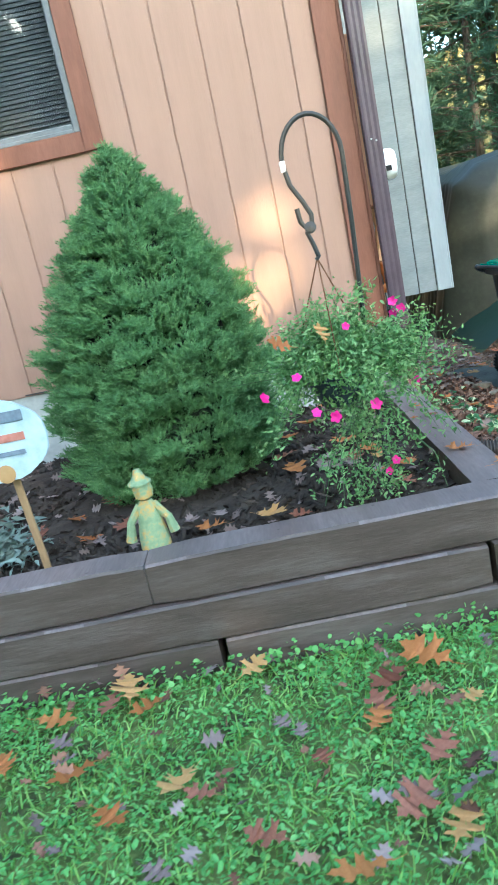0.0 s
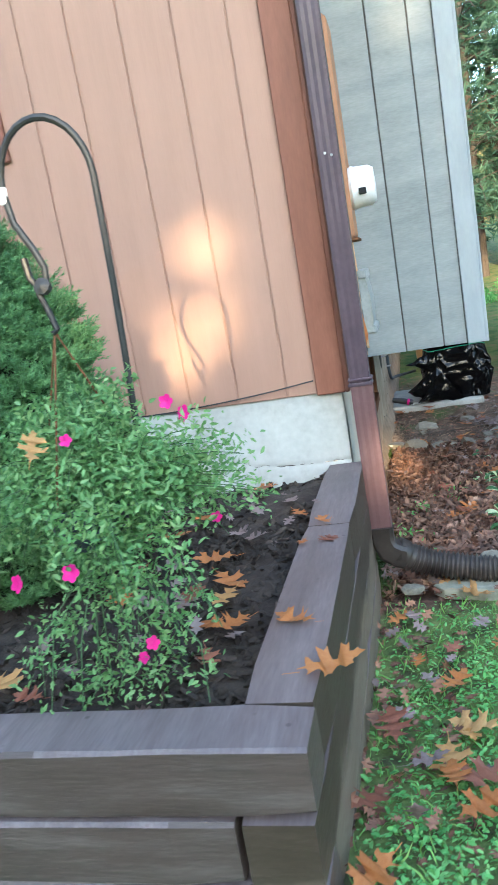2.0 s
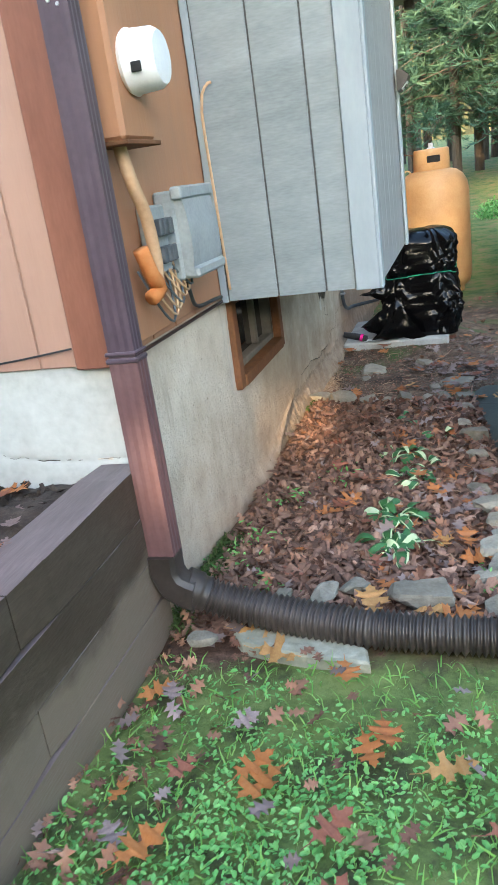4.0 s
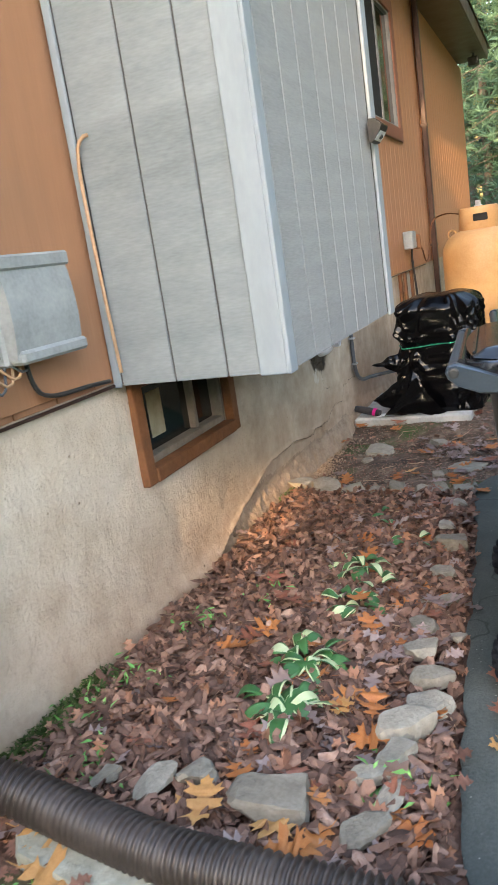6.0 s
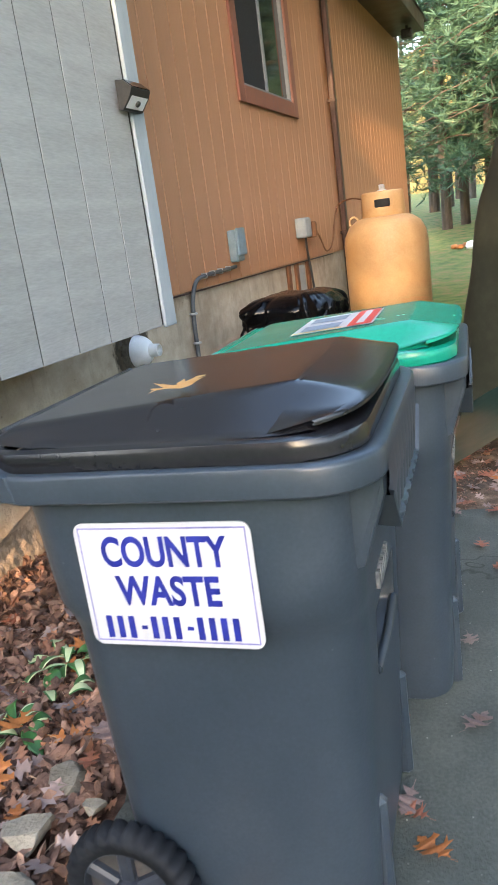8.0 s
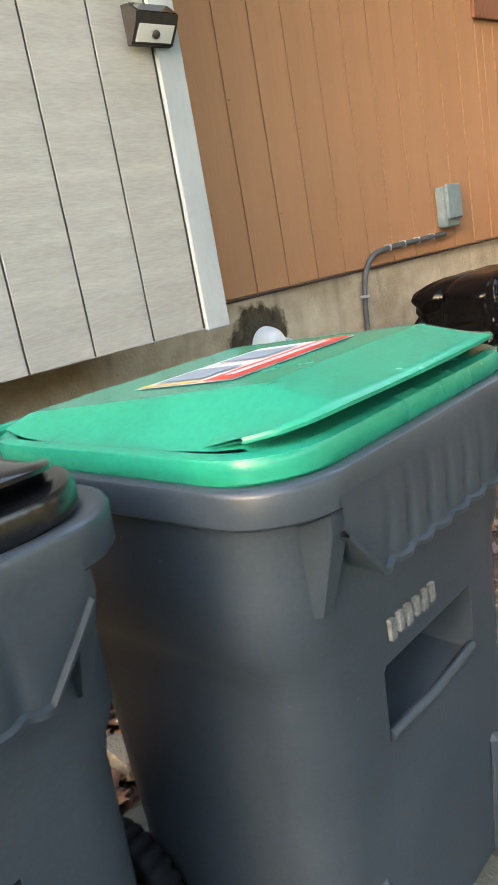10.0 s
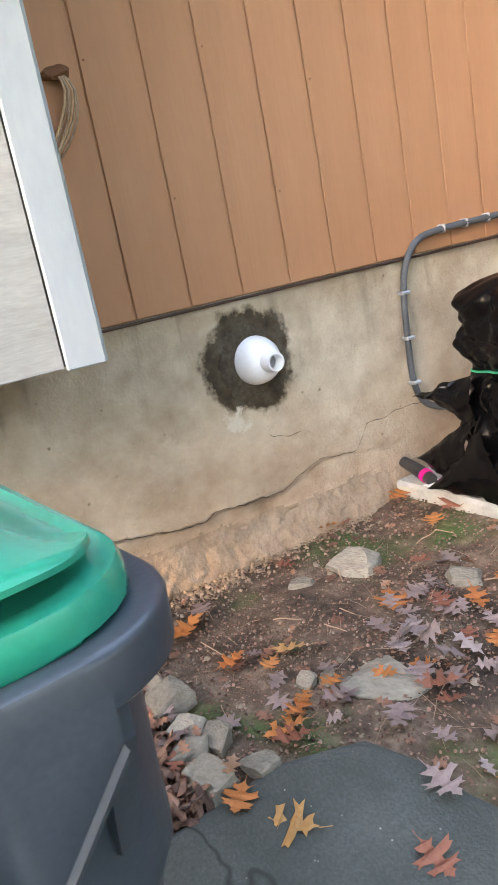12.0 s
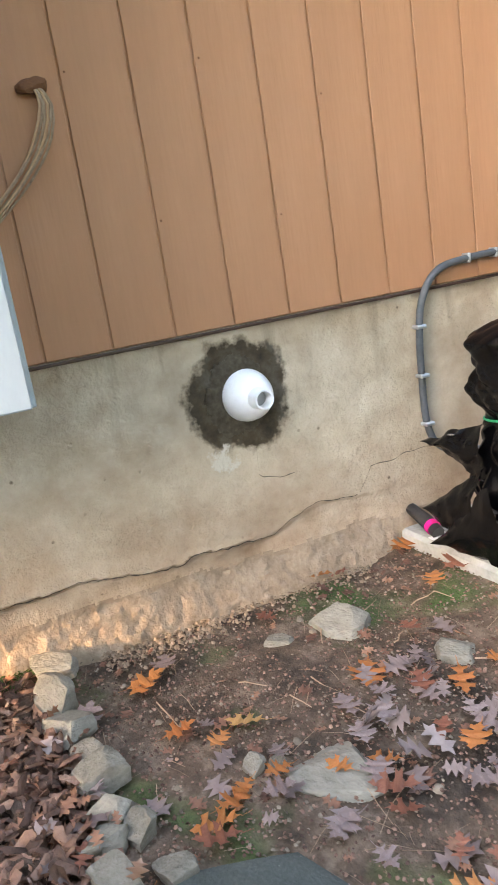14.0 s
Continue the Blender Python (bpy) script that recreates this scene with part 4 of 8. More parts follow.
def beam(x0, x1, y0, y1, z0, z1, b=0.007):
    """A sawn timber with slightly uneven faces."""
    nx, ny = max(2, int((x1 - x0) / 0.12)), max(2, int((y1 - y0) / 0.12))
    long_x = (x1 - x0) > (y1 - y0)
    k = nx if long_x else ny
    rings = []
    for i in range(k + 1):
        s = i / k
        e = 0.006 if i in (0, k) else 0.0
        if long_x:
            x = x0 + (x1 - x0) * s
            j = [0.003 * noise.noise((x * 5, q, z0 * 9)) for q in range(8)]
            a, c, d, f = y0 + e, y1 - e, z0 + e, z1 - e
            rings.append([(x, a + b + j[0], d), (x, c - b, d), (x, c, d + b), (x, c, f - b), (x, c - b, f + j[1]), (x, a + b, f + j[2]), (x, a + j[3], f - b), (x, a + j[3], d + b)])
        else:
            y = y0 + (y1 - y0) * s
            j = [0.003 * noise.noise((q, y * 5, z0 * 9)) for q in range(8)]
            a, c, d, f = x0 + e, x1 - e, z0 + e, z1 - e
            rings.append([(a + b, y, d), (a, y, d + b), (a, y, f - b), (a + b, y, f + j[1]), (c - b, y, f + j[2]), (c + j[3], y, f - b), (c + j[3], y, d + b), (c - b, y, d)])
    return Geo().loft(rings)


H = 0.139


def mud_splashed():
    """Stained timber with dried mud thrown up in an uneven edge."""
    m = material("mud_splashed_timber", [(0.034, 0.023, 0.015), (0.056, 0.039, 0.027), (0.09, 0.068, 0.050)], 2.5, 0.55, 0.4, 22, stretch=(1.2, 1.2, 7), worn=0.45)
    t = m.node_tree
    b = t.nodes["Principled BSDF"]
    pos = t.nodes.new("ShaderNodeNewGeometry").outputs["Position"]
    sep, n = t.nodes.new("ShaderNodeSeparateXYZ"), t.nodes.new("ShaderNodeTexNoise")
    n.inputs["Scale"].default_value, n.inputs["Detail"].default_value = 3.5, 8
    t.links.new(pos, sep.inputs[0])
    t.links.new(pos, n.inputs["Vector"])
    ad = t.nodes.new("ShaderNodeMath")
    ad.operation = "MULTIPLY_ADD"
    t.links.new(n.outputs[0], ad.inputs[0])
    ad.inputs[1].default_value = 0.35
    t.links.new(sep.outputs[2], ad.inputs[2])
    mr = t.nodes.new("ShaderNodeMapRange")
    mr.inputs["From Min"].default_value, mr.inputs["From Max"].default_value = 0.57, 0.51
    t.links.new(ad.outputs[0], mr.inputs["Value"])
    mx = t.nodes.new("ShaderNodeMix")
    mx.data_type = "RGBA"
    t.links.new(mr.outputs[0], mx.inputs[0])
    t.links.new(b.inputs["Base Color"].links[0].from_socket, mx.inputs[6])
    mx.inputs[7].default_value = (0.165, 0.125, 0.092, 1)
    t.links.new(mx.outputs[2], b.inputs["Base Color"])
    return m


muddy_timber = mud_splashed()
# paler timber colour with the sky's reflection on the tops painted in
sky_lit_timber = material("timber_top_sky_sheen", [(0.085, 0.062, 0.060), (0.155, 0.12, 0.117), (0.25, 0.205, 0.20)], 2.5, 0.5, 0.4, 22, vary=0.15, stretch=(6, 0.8, 6), worn=0.4)
flecks(sky_lit_timber, 24, (0.04, 0.028, 0.022), 0.16, 0.6)


def sky_sheen_top(ob):
    """Gives upward faces the paler colour that stands in for reflected sky."""
    ob.data.materials.append(sky_lit_timber)
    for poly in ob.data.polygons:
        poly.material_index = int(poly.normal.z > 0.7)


for i in range(4):
    z1 = PT - i * H - (0.005 if i else 0)
    z0 = PT - (i + 1) * H + 0.001
    off = 0.003 * (-1) ** i
    if i == 0:
        spans = [(-4.2, -0.42), (-0.417, PX)]
    elif i == 1:
        spans = [(-4.2, -1.6), (-1.597, 0.570)]
    elif i == 2:
        spans = [(-4.2, -0.26), (-0.235, PX - 0.004)]
    else:
        spans = [(-4.2, -0.9), (-0.89, 0.54)]
    for a, b in spans:
        sky_sheen_top(part("timber", beam(a, b, PY + off, PY + 0.14 + off, z0, z1), timber, planter))
    end0 = PY + 0.146 if i in (0, 2) else PY - 0.002
    runs = [(end0, 3.32), (3.324, FY - 0.008)] if i in (0, 2) else [(end0, FY - 0.012)]
    if i == 3:
        runs = [(PY, FY - 0.01)]
    for a, b in runs:
        sky_sheen_top(part("timber", beam(PX - 0.142, PX + 0.0008 * (i % 2), a, b, z0 - (0.002 if i < 3 else 0), z1 + 0.002, 0.0012), muddy_timber, planter, "mud-splashed timber"))

# soil in the bed
xs, ys = np.meshgrid(np.linspace(-4.2, PX - 0.13, 150), np.linspace(PY + 0.13, FY + 0.004, 70))
bz = 0.575 + 0.03 * fbm(xs, ys, 2.2, 4.0) + 0.014 * fbm(xs, ys, 14, 6.0)
n, m = xs.shape[1], xs.shape[0]
soil_v = np.stack([xs, ys, bz], -1).reshape(-1, 3)
tagged(mesh_ob("ground_bed", soil_v, [(j * n + i, j * n + i + 1, j * n + n + i + 1, j * n + n + i) for j in range(m - 1) for i in range(n - 1)], soil, smooth="all"), "dark crumbly soil in the raised bed", "soil", kind="structure")

# ---- dwarf spruce ----
def build_spruce():
    t = thing("dwarf_spruce", "dense dark green dwarf spruce in the raised bed", "shrub")
    cx, cy, base, top = -0.365, 3.22, 0.60, 1.85

    def radius(z):
        return np.interp(z, [0.58, 0.66, 0.75, 0.90, 1.07, 1.25, 1.40, 1.52, 1.62, 1.74, 1.82, 1.87], [0.27, 0.33, 0.36, 0.375, 0.36, 0.325, 0.275, 0.225, 0.17, 0.095, 0.045, 0.01])

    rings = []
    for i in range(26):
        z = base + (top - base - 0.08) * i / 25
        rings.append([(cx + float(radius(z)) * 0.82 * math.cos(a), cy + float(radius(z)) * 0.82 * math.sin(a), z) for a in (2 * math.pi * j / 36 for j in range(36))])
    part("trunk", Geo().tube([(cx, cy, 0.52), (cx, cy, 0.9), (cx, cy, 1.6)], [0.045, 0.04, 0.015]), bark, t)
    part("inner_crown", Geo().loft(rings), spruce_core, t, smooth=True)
    # sprigs: short twigs with needles all round
    v, f = [], []
    for k in range(10):
        h = 0.008 + 0.034 * k / 10
        a = k * 2.4
        ln = 0.012 * (1 - 0.35 * k / 10)
        d = (math.cos(a), math.sin(a))
        w = 0.0022
        i0 = len(v)
        v += [(-d[1] * w, d[0] * w, h), (d[1] * w, -d[0] * w, h), (d[0] * ln, d[1] * ln, h + 0.012)]
        f.append((i0, i0 + 1, i0 + 2))
    # tufts: flat upturned fans of sprigs in uneven layers
    n = 1900
    grid = np.linspace(base, top + 0.01, 200)
    cdf = np.cumsum(radius(grid) + 0.05)
    zz = np.interp((np.arange(n) + 0.5) / n, cdf / cdf[-1], grid)
    aa = (np.arange(n) * 2.39996) % (2 * math.pi) + rng.normal(size=n) * 0.15
    zz = zz + rng.normal(size=n) * 0.02
    keep = np.sin(aa) < 0.8
    zz, aa = zz[keep], aa[keep]
    lump = np.array([noise.noise((2.6 * math.cos(a), 2.6 * math.sin(a), 4.0 * z)) for a, z in zip(aa, zz)])
    fine = np.array([noise.noise((6.0 * math.cos(a), 6.0 * math.sin(a), 13.0 * z)) for a, z in zip(aa, zz)])
    rr = radius(zz) * (0.98 + 0.22 * lump + 0.34 * fine) + rng.normal(size=len(zz)) * 0.014
    per = 30
    out = np.stack([np.cos(aa), np.sin(aa), 0 * aa], -1)
    side = np.stack([-np.sin(aa), np.cos(aa), 0 * aa], -1)
    size = rng.uniform(0.7, 1.3, len(aa)) * np.interp(zz, [0.6, 1.5, 1.85], [1.0, 0.9, 0.5])
    u = rng.uniform(-1, 1, (len(aa), per))
    w = rng.uniform(0, 1, (len(aa), per))
    depth = (1 - u * u) * w
    p = np.stack([cx + rr * np.cos(aa), cy + rr * np.sin(aa), zz], -1)[:, None, :] + size[:, None, None] * (side[:, None, :] * (0.046 * u)[..., None] + out[:, None, :] * (-0.045 + 0.082 * depth)[..., None])
    p[..., 2] += size[:, None] * (0.022 * (depth - 0.4) + rng.normal(size=u.shape) * 0.006)
    up = out[:, None, :] * (0.5 + 0.5 * depth)[..., None] + side[:, None, :] * (0.7 * u)[..., None]
    up[..., 2] += 0.75
    p, up = p.reshape(-1, 3), up.reshape(-1, 3)
    scatter("needles", v, f, p, turns(len(p), up, 0.3), rng.uniform(0.75, 1.25, len(p)), spruce_mat, t)


build_spruce()

# ---- shepherd's hook with a hanging basket ----
HX, HY = 0.40, 2.62
hook = thing("garden_hook", "black steel shepherd's hook standing in the soil", "plant hook")
pts = [(HX - 0.02, HY, 0.50), (HX - 0.025, HY, 1.0), (HX - 0.005, HY, 1.45)]
for i in range(15):
    a = math.pi * i / 14
    pts.append((HX - 0.093 + 0.093 * math.cos(a), HY - 0.03 * (1 - math.cos(a)) * 0.5, 1.665 + 0.125 * math.sin(a)))
pts += [(0.225, 2.585, 1.60), (0.255, 2.582, 1.545), (0.272, 2.58, 1.505), (0.27, 2.58, 1.478), (0.25, 2.578, 1.47), (0.236, 2.578, 1.49), (0.232, 2.578, 1.53)]
part("rod", Geo().tube(pts, 0.0075, 8), steel_black, hook, smooth=True)
part("worn_band", Geo().tube([(0.2145, 2.588, 1.64), (0.2138, 2.589, 1.672)], 0.0088, 8), white_pvc, hook, "bare band where paint is worn")
basket = thing("hanging_basket", "hanging basket of trailing petunias with hot pink flowers", "flower basket")
part("hanger_hook", Geo().tube([(0.258, 2.578, 1.478), (0.25, 2.575, 1.455), (0.262, 2.575, 1.42), (0.272, 2.575, 1.38), (0.262, 2.573, 1.372)], 0.007, 8).lathe([(0.002, -0.012), (0.016, -0.008), (0.018, 0.008), (0.002, 0.014)], 10, pose(0.262, 2.576, 1.468, 70)), steel_black, basket, "black hanger hook")
BCX, BCY, BCZ = 0.262, 2.56, 0.98
for a in (0.5, 2.6, 4.7):
    part("wire", Geo().tube([(0.266, 2.574, 1.376), (BCX + 0.15 * math.cos(a), BCY + 0.13 * math.sin(a), BCZ + 0.06)], 0.0022, 5), rust, basket)
part("pot", Geo().lathe([(0.06, -0.06), (0.09, 0.0), (0.105, 0.04), (0.10, 0.043), (0.08, 0.02)], 22, pose(BCX, BCY, BCZ)), dark_plastic, basket, smooth=True)


LV = [(0, 0, 0), (0.17, 0.35, 0.05), (0, 1, -0.1), (-0.17, 0.35, 0.05)]
LF = [(0, 1, 2), (0, 2, 3)]


petunia_stem = material("petunia_stems", [(0.04, 0.09, 0.03), (0.07, 0.13, 0.05), (0.1, 0.16, 0.07)], 10, 0.6, 0)


def build_petunia():
    stems, places, ups = Geo(), [], []
    for k in range(190):
        a = rng.uniform(0, 2 * math.pi)
        reach = rng.uniform(0.05, 0.25) if k % 7 else rng.uniform(0.26, 0.36)
        rise = rng.uniform(0.02, 0.20) * (1.2 - reach / 0.35)
        droop = rng.uniform(0.05, 0.27) if rng.random() < 0.4 else rng.uniform(-0.03, 0.12)
        ax = BCX + 0.04 + 0.1 * rng.normal()
        line = []
        for i in range(7):
            s = i / 6
            line.append((BCX + 0.02 + (ax - BCX) * 0.3 + math.cos(a) * 1.12 * reach * s, BCY + math.sin(a) * 0.85 * reach * s, BCZ + 0.05 + rise * math.sin(math.pi * 0.6 * s) * 1.1 - droop * s ** 2.2))
        stems.tube(line, [0.0019 - 0.0010 * i / 6 for i in range(7)], 4, False)
        for i in range(13):
            s = rng.uniform(0.2, 1.0)
            q = s * 6
            j = min(5, int(q))
            p = Vector(line[j]).lerp(Vector(line[j + 1]), q - j)
            places.append(tuple(p + Vector(rng.normal(size=3)) * 0.012))
            ups.append(rng.normal(size=3) * 0.7 + (0.3 * math.cos(a), 0.3 * math.sin(a), 0.6))
    # a trailing clump that reaches the soil beside the timber
    for k in range(15):
        a = rng.uniform(0, 2 * math.pi)
        x, y = 0.33 + 0.10 * rng.normal(), 2.45 + 0.06 * rng.normal()
        line = [(0.29 + 0.05 * rng.normal(), 2.52, 0.98), (0.5 * (x + 0.3), 0.5 * (y + 2.5), 0.86), (x, y, 0.74 + 0.05 * rng.normal()), (x + 0.05 * math.cos(a), y + 0.05 * math.sin(a), 0.64)]
        stems.tube(line, [0.002, 0.0019, 0.0016, 0.001], 4, False)
        for i in range(12):
            s = rng.uniform(0.1, 2.999)
            j = int(s)
            p = Vector(line[j]).lerp(Vector(line[j + 1]), s - j)
            places.append(tuple(p + Vector(rng.normal(size=3)) * 0.016))
            ups.append(rng.normal(size=3) + (0, -0.3, 0.5))
    tagged(part("stem", stems, petunia_stem, basket), kind="stuff")
    p = np.array(places)
    wide = [(0, 0, 0), (0.21, 0.35, 0.06), (0.14, 0.75, 0.0), (0, 1, -0.12), (-0.14, 0.75, 0.0), (-0.21, 0.35, 0.06)]
    scatter("foliage", wide, [(0, 1, 2), (0, 2, 3), (0, 3, 4), (0, 4, 5)], np.repeat(p, 9, 0) + rng.normal(size=(len(p) * 9, 3)) * 0.018, turns(len(p) * 9, np.repeat(np.array(ups), 9, 0), 0.8), rng.uniform(0.009, 0.023, len(p) * 9), petunia_leaf, basket)
    spots = [(0.123, 2.30, 1.075), (0.385, 2.46, 0.726), (0.472, 2.58, 1.20), (0.481, 2.64, 1.155), (0.50, 2.60, 1.17), (0.331, 2.30, 0.956), (0.16, 2.30, 0.965), (0.215, 2.31, 0.94), (0.30, 2.45, 1.17), (0.36, 2.46, 0.695), (0.52, 2.62, 0.93), (0.02, 2.38, 1.02)]
    fv, ff = [(0, 0, 0)], []
    for i in range(20):
        a = 2 * math.pi * i / 20
        r = 0.7 + 0.3 * abs(math.cos(2.5 * a))
        fv.append((0.5 * math.cos(a) * r * 0.5, 0.5 * math.sin(a) * r * 0.5, 0.14))
    for i in range(20):
        a = 2 * math.pi * i / 20
        r = 0.72 + 0.28 * abs(math.cos(2.5 * a))
        fv.append((math.cos(a) * r, math.sin(a) * r, 0.26 + 0.05 * math.cos(5 * a)))
    for i in range(20):
        j = (i + 1) % 20
        ff += [(0, 1 + i, 1 + j), (1 + i, 21 + i, 21 + j, 1 + j)]
    me = bpy.data.meshes.new("flower")
    me.from_pydata(fv, [], ff)
    me.materials.append(pink_petal)
    me.shade_smooth()
    for s in spots:
        ob = new("flower", me)
        tip = Vector((rng.normal() * 0.4, -1, 0.45 + 0.3 * rng.normal())).to_track_quat("Z", "Y").to_matrix().to_4x4()
        ob.matrix_world = Matrix.Translation(s) @ tip @ Matrix.Scale(rng.uniform(0.013, 0.019), 4)
        ob.parent = basket


build_petunia()

# ---- small ornaments in the bed ----
def build_scarecrow():
    """A small straw figure in green cloth, one plain mesh."""
    g = Geo()
    x, y, z = -0.405, 2.425, 0.60
    g.lathe([(0.034, 0.0), (0.05, 0.02), (0.047, 0.06), (0.036, 0.12), (0.028, 0.16), (0.018, 0.175)], 14, pose(x, y, z))
    g.lathe([(0.005, 0.17), (0.028, 0.185), (0.032, 0.21), (0.026, 0.235), (0.006, 0.25)], 12, pose(x, y, z))
    g.lathe([(0.038, 0.228), (0.038, 0.234), (0.024, 0.245), (0.010, 0.275)], 12, pose(x - 0.004, y, z))
    g.tube([(x - 0.02, y, z + 0.16), (x - 0.06, y - 0.01, z + 0.11), (x - 0.072, y - 0.01, z + 0.05)], [0.014, 0.013, 0.018], 8)
    g.tube([(x + 0.02, y, z + 0.16), (x + 0.06, y - 0.01, z + 0.11), (x + 0.07, y - 0.01, z + 0.06)], [0.014, 0.013, 0.018], 8)
    cloth = material("green_cream_cloth", [(0.45, 0.46, 0.34), (0.20, 0.28, 0.15), (0.26, 0.34, 0.19), (0.55, 0.33, 0.10), (0.58, 0.58, 0.46)], 26, 0.8, 0.3, 80)
    tagged(part("scarecrow_doll", g, cloth, smooth=True), "small green and cream scarecrow doll in the bed", "garden ornament")


build_scarecrow()
gs = thing("garden_sign", "pale blue painted garden sign on a wooden stake", "sign")
part("stake", Geo().box(-0.012, 0.012, -0.006, 0.006, -0.1, 0.42, 0.002, pose(-0.79, 2.505, 0.58, 0, -3, 0)), wood_raw, gs)
ring = []
for i in range(28):
    a = 2 * math.pi * i / 28
    r = 1 + 0.05 * math.cos(4 * a)
    ring.append((0.165 * r * math.copysign(abs(math.cos(a)) ** 0.7, math.cos(a)), 0.125 * r * math.copysign(abs(math.sin(a)) ** 0.7, math.sin(a))))
board_blue = material("pale_blue_paint", [(0.34, 0.46, 0.55), (0.50, 0.61, 0.68), (0.62, 0.70, 0.75)], 14, 0.55, 0.05, 60)
part("board", Geo().loft([[(-0.835 + u, 2.49 + d, 1.035 + v) for u, v in ring] for d in (0, -0.014)]), board_blue, gs)
bar_grey, bar_red = material("grey_lettering", [(0.12, 0.15, 0.2), (0.18, 0.22, 0.28), (0.24, 0.28, 0.34)], 30, 0.6, 0), material("red_lettering", [(0.40, 0.14, 0.10), (0.5, 0.2, 0.15), (0.55, 0.25, 0.2)], 30, 0.6, 0)
for x0, x1, z0, z1, mm in ((-0.93, -0.72, 1.09, 1.125, bar_grey), (-0.93, -0.73, 1.03, 1.055, bar_red), (-0.92, -0.74, 0.985, 1.0, bar_grey)):
    part("lettering", Geo().box(x0, x1, 2.472, 2.4755, z0, z1, 0.0008), mm, gs, "unreadable line of lettering")
part("painted_flower", Geo().lathe([(0.03, 0), (0.03, 0.003)], 14, pose(-0.82, 2.4755, 0.93, 90)), tank_paint, gs, "yellow painted flower")


def build_mum():
    t = thing("dusty_plant", "small silver-grey plant with yellow tips in the bed", "plant")
    mm = material("silver_leaves", [(0.10, 0.14, 0.12), (0.19, 0.24, 0.21), (0.30, 0.34, 0.30)], 10, 0.7, 0, 40, vary=0.6, island=True)
    n = 420
    p = np.array([-0.98, 2.62, 0.62]) + rng.normal(size=(n, 3)) * (0.075, 0.06, 0.06)
    p[:, 2] = np.abs(p[:, 2] - 0.6) + 0.6
    scatter("foliage", LV, LF, p, turns(n, None, 0.8), rng.uniform(0.03, 0.07, n), mm, t)


build_mum()

# ---- downspout and drain hose ----
ds = thing("downspout", "mauve-brown ribbed downspout at the house corner", "downspout")


def spout(x, y, z0, z1, w=0.038, d=0.03):
    """A rectangular pipe with ribbed faces."""
    prof = []
    for sx, sy in ((-1, -1), (1, -1), (1, 1), (-1, 1)):
        nx, ny = {(-1, -1): (1, 0), (1, -1): (0, 1), (1, 1): (-1, 0), (-1, 1): (0, -1)}[sx, sy]
        ln = w if nx else d
        for i in range(6):
            u = i / 6 * 2 * ln
            rib = 0.0008 * math.cos(2 * math.pi * 3 * i / 6)
            prof.append((sx * w + nx * u + (rib if ny else 0) * (-sx), sy * d + ny * u + (rib if nx else 0) * (-sy)))
    return Geo().loft([[(x + u, y + v, z) for u, v in prof] for z in (z0, z1)])


DX, DY = 0.757, 3.985
part("upper_pipe", spout(DX, DY, 0.93, EAVE), downspout_mat, ds)
part("lower_pipe", spout(DX + 0.002, DY - 0.002, 0.36, 0.955, 0.041, 0.033), material("rose_brown_aluminium", [(0.10, 0.052, 0.052), (0.135, 0.072, 0.072), (0.17, 0.095, 0.095)], 4, 0.4, 0.05, 60), ds, "rosier lower length of pipe")
part("joint", Geo().box(DX - 0.046, DX + 0.046, DY - 0.038, DY + 0.034, 0.955, 0.968, 0.003).box(DX - 0.046, DX + 0.046, DY - 0.038, DY + 0.034, 0.975, 0.985, 0.003), downspout_mat, ds)
for x, z in ((DX - 0.01, 1.80), (DX + 0.012, 1.79)):
    part("screw", Geo().lathe([(0.005, 0), (0.004, 0.003)], 8, pose(x, DY - 0.031, z, 90)), galvanised, ds)
hose = thing("drain_hose", "black corrugated drain hose lying on the ground", "drain pipe")
elbow = []
for (ex, ez), tilt in zip(((0.757, 0.385), (0.757, 0.33), (0.775, 0.285), (0.81, 0.262), (0.84, 0.252)), (0, 0, 40, 65, 78)):
    em = pose(ex, 3.975, ez, 0, -tilt, 0)
    elbow.append([tuple(em @ Vector((0.046 * cx, 0.042 * cy, 0))) for cx, cy in ((-1, -0.7), (-0.7, -1), (0.7, -1), (1, -0.7), (1, 0.7), (0.7, 1), (-0.7, 1), (-1, 0.7))])
part("adapter", Geo().loft(elbow), black_pipe, hose, smooth=True)
ctrl = [(0.80, 3.985, 0.272), (0.87, 4.005, 0.225), (0.96, 4.015, 0.19), (1.08, 4.005, 0.168), (1.2, 3.988, 0.158), (1.35, 3.968, 0.152), (1.6, 3.955, 0.15), (1.95, 3.95, 0.148), (2.35, 3.96, 0.148), (2.8, 3.98, 0.15)]


def spline(pts, k):
    pts = [Vector(p) for p in pts]
    out = []
    for i in range(len(pts) - 1):
        a, b, c, d = pts[max(i - 1, 0)], pts[i], pts[i + 1], pts[min(i + 2, len(pts) - 1)]
        n = max(2, int((c - b).length / k))
        for j in range(n):
            t = j / n
            out.append(0.5 * (2 * b + (c - a) * t + (2 * a - 5 * b + 4 * c - d) * t * t + (3 * b - a - 3 * c + d) * t ** 3))
    return out + [pts[-1]]


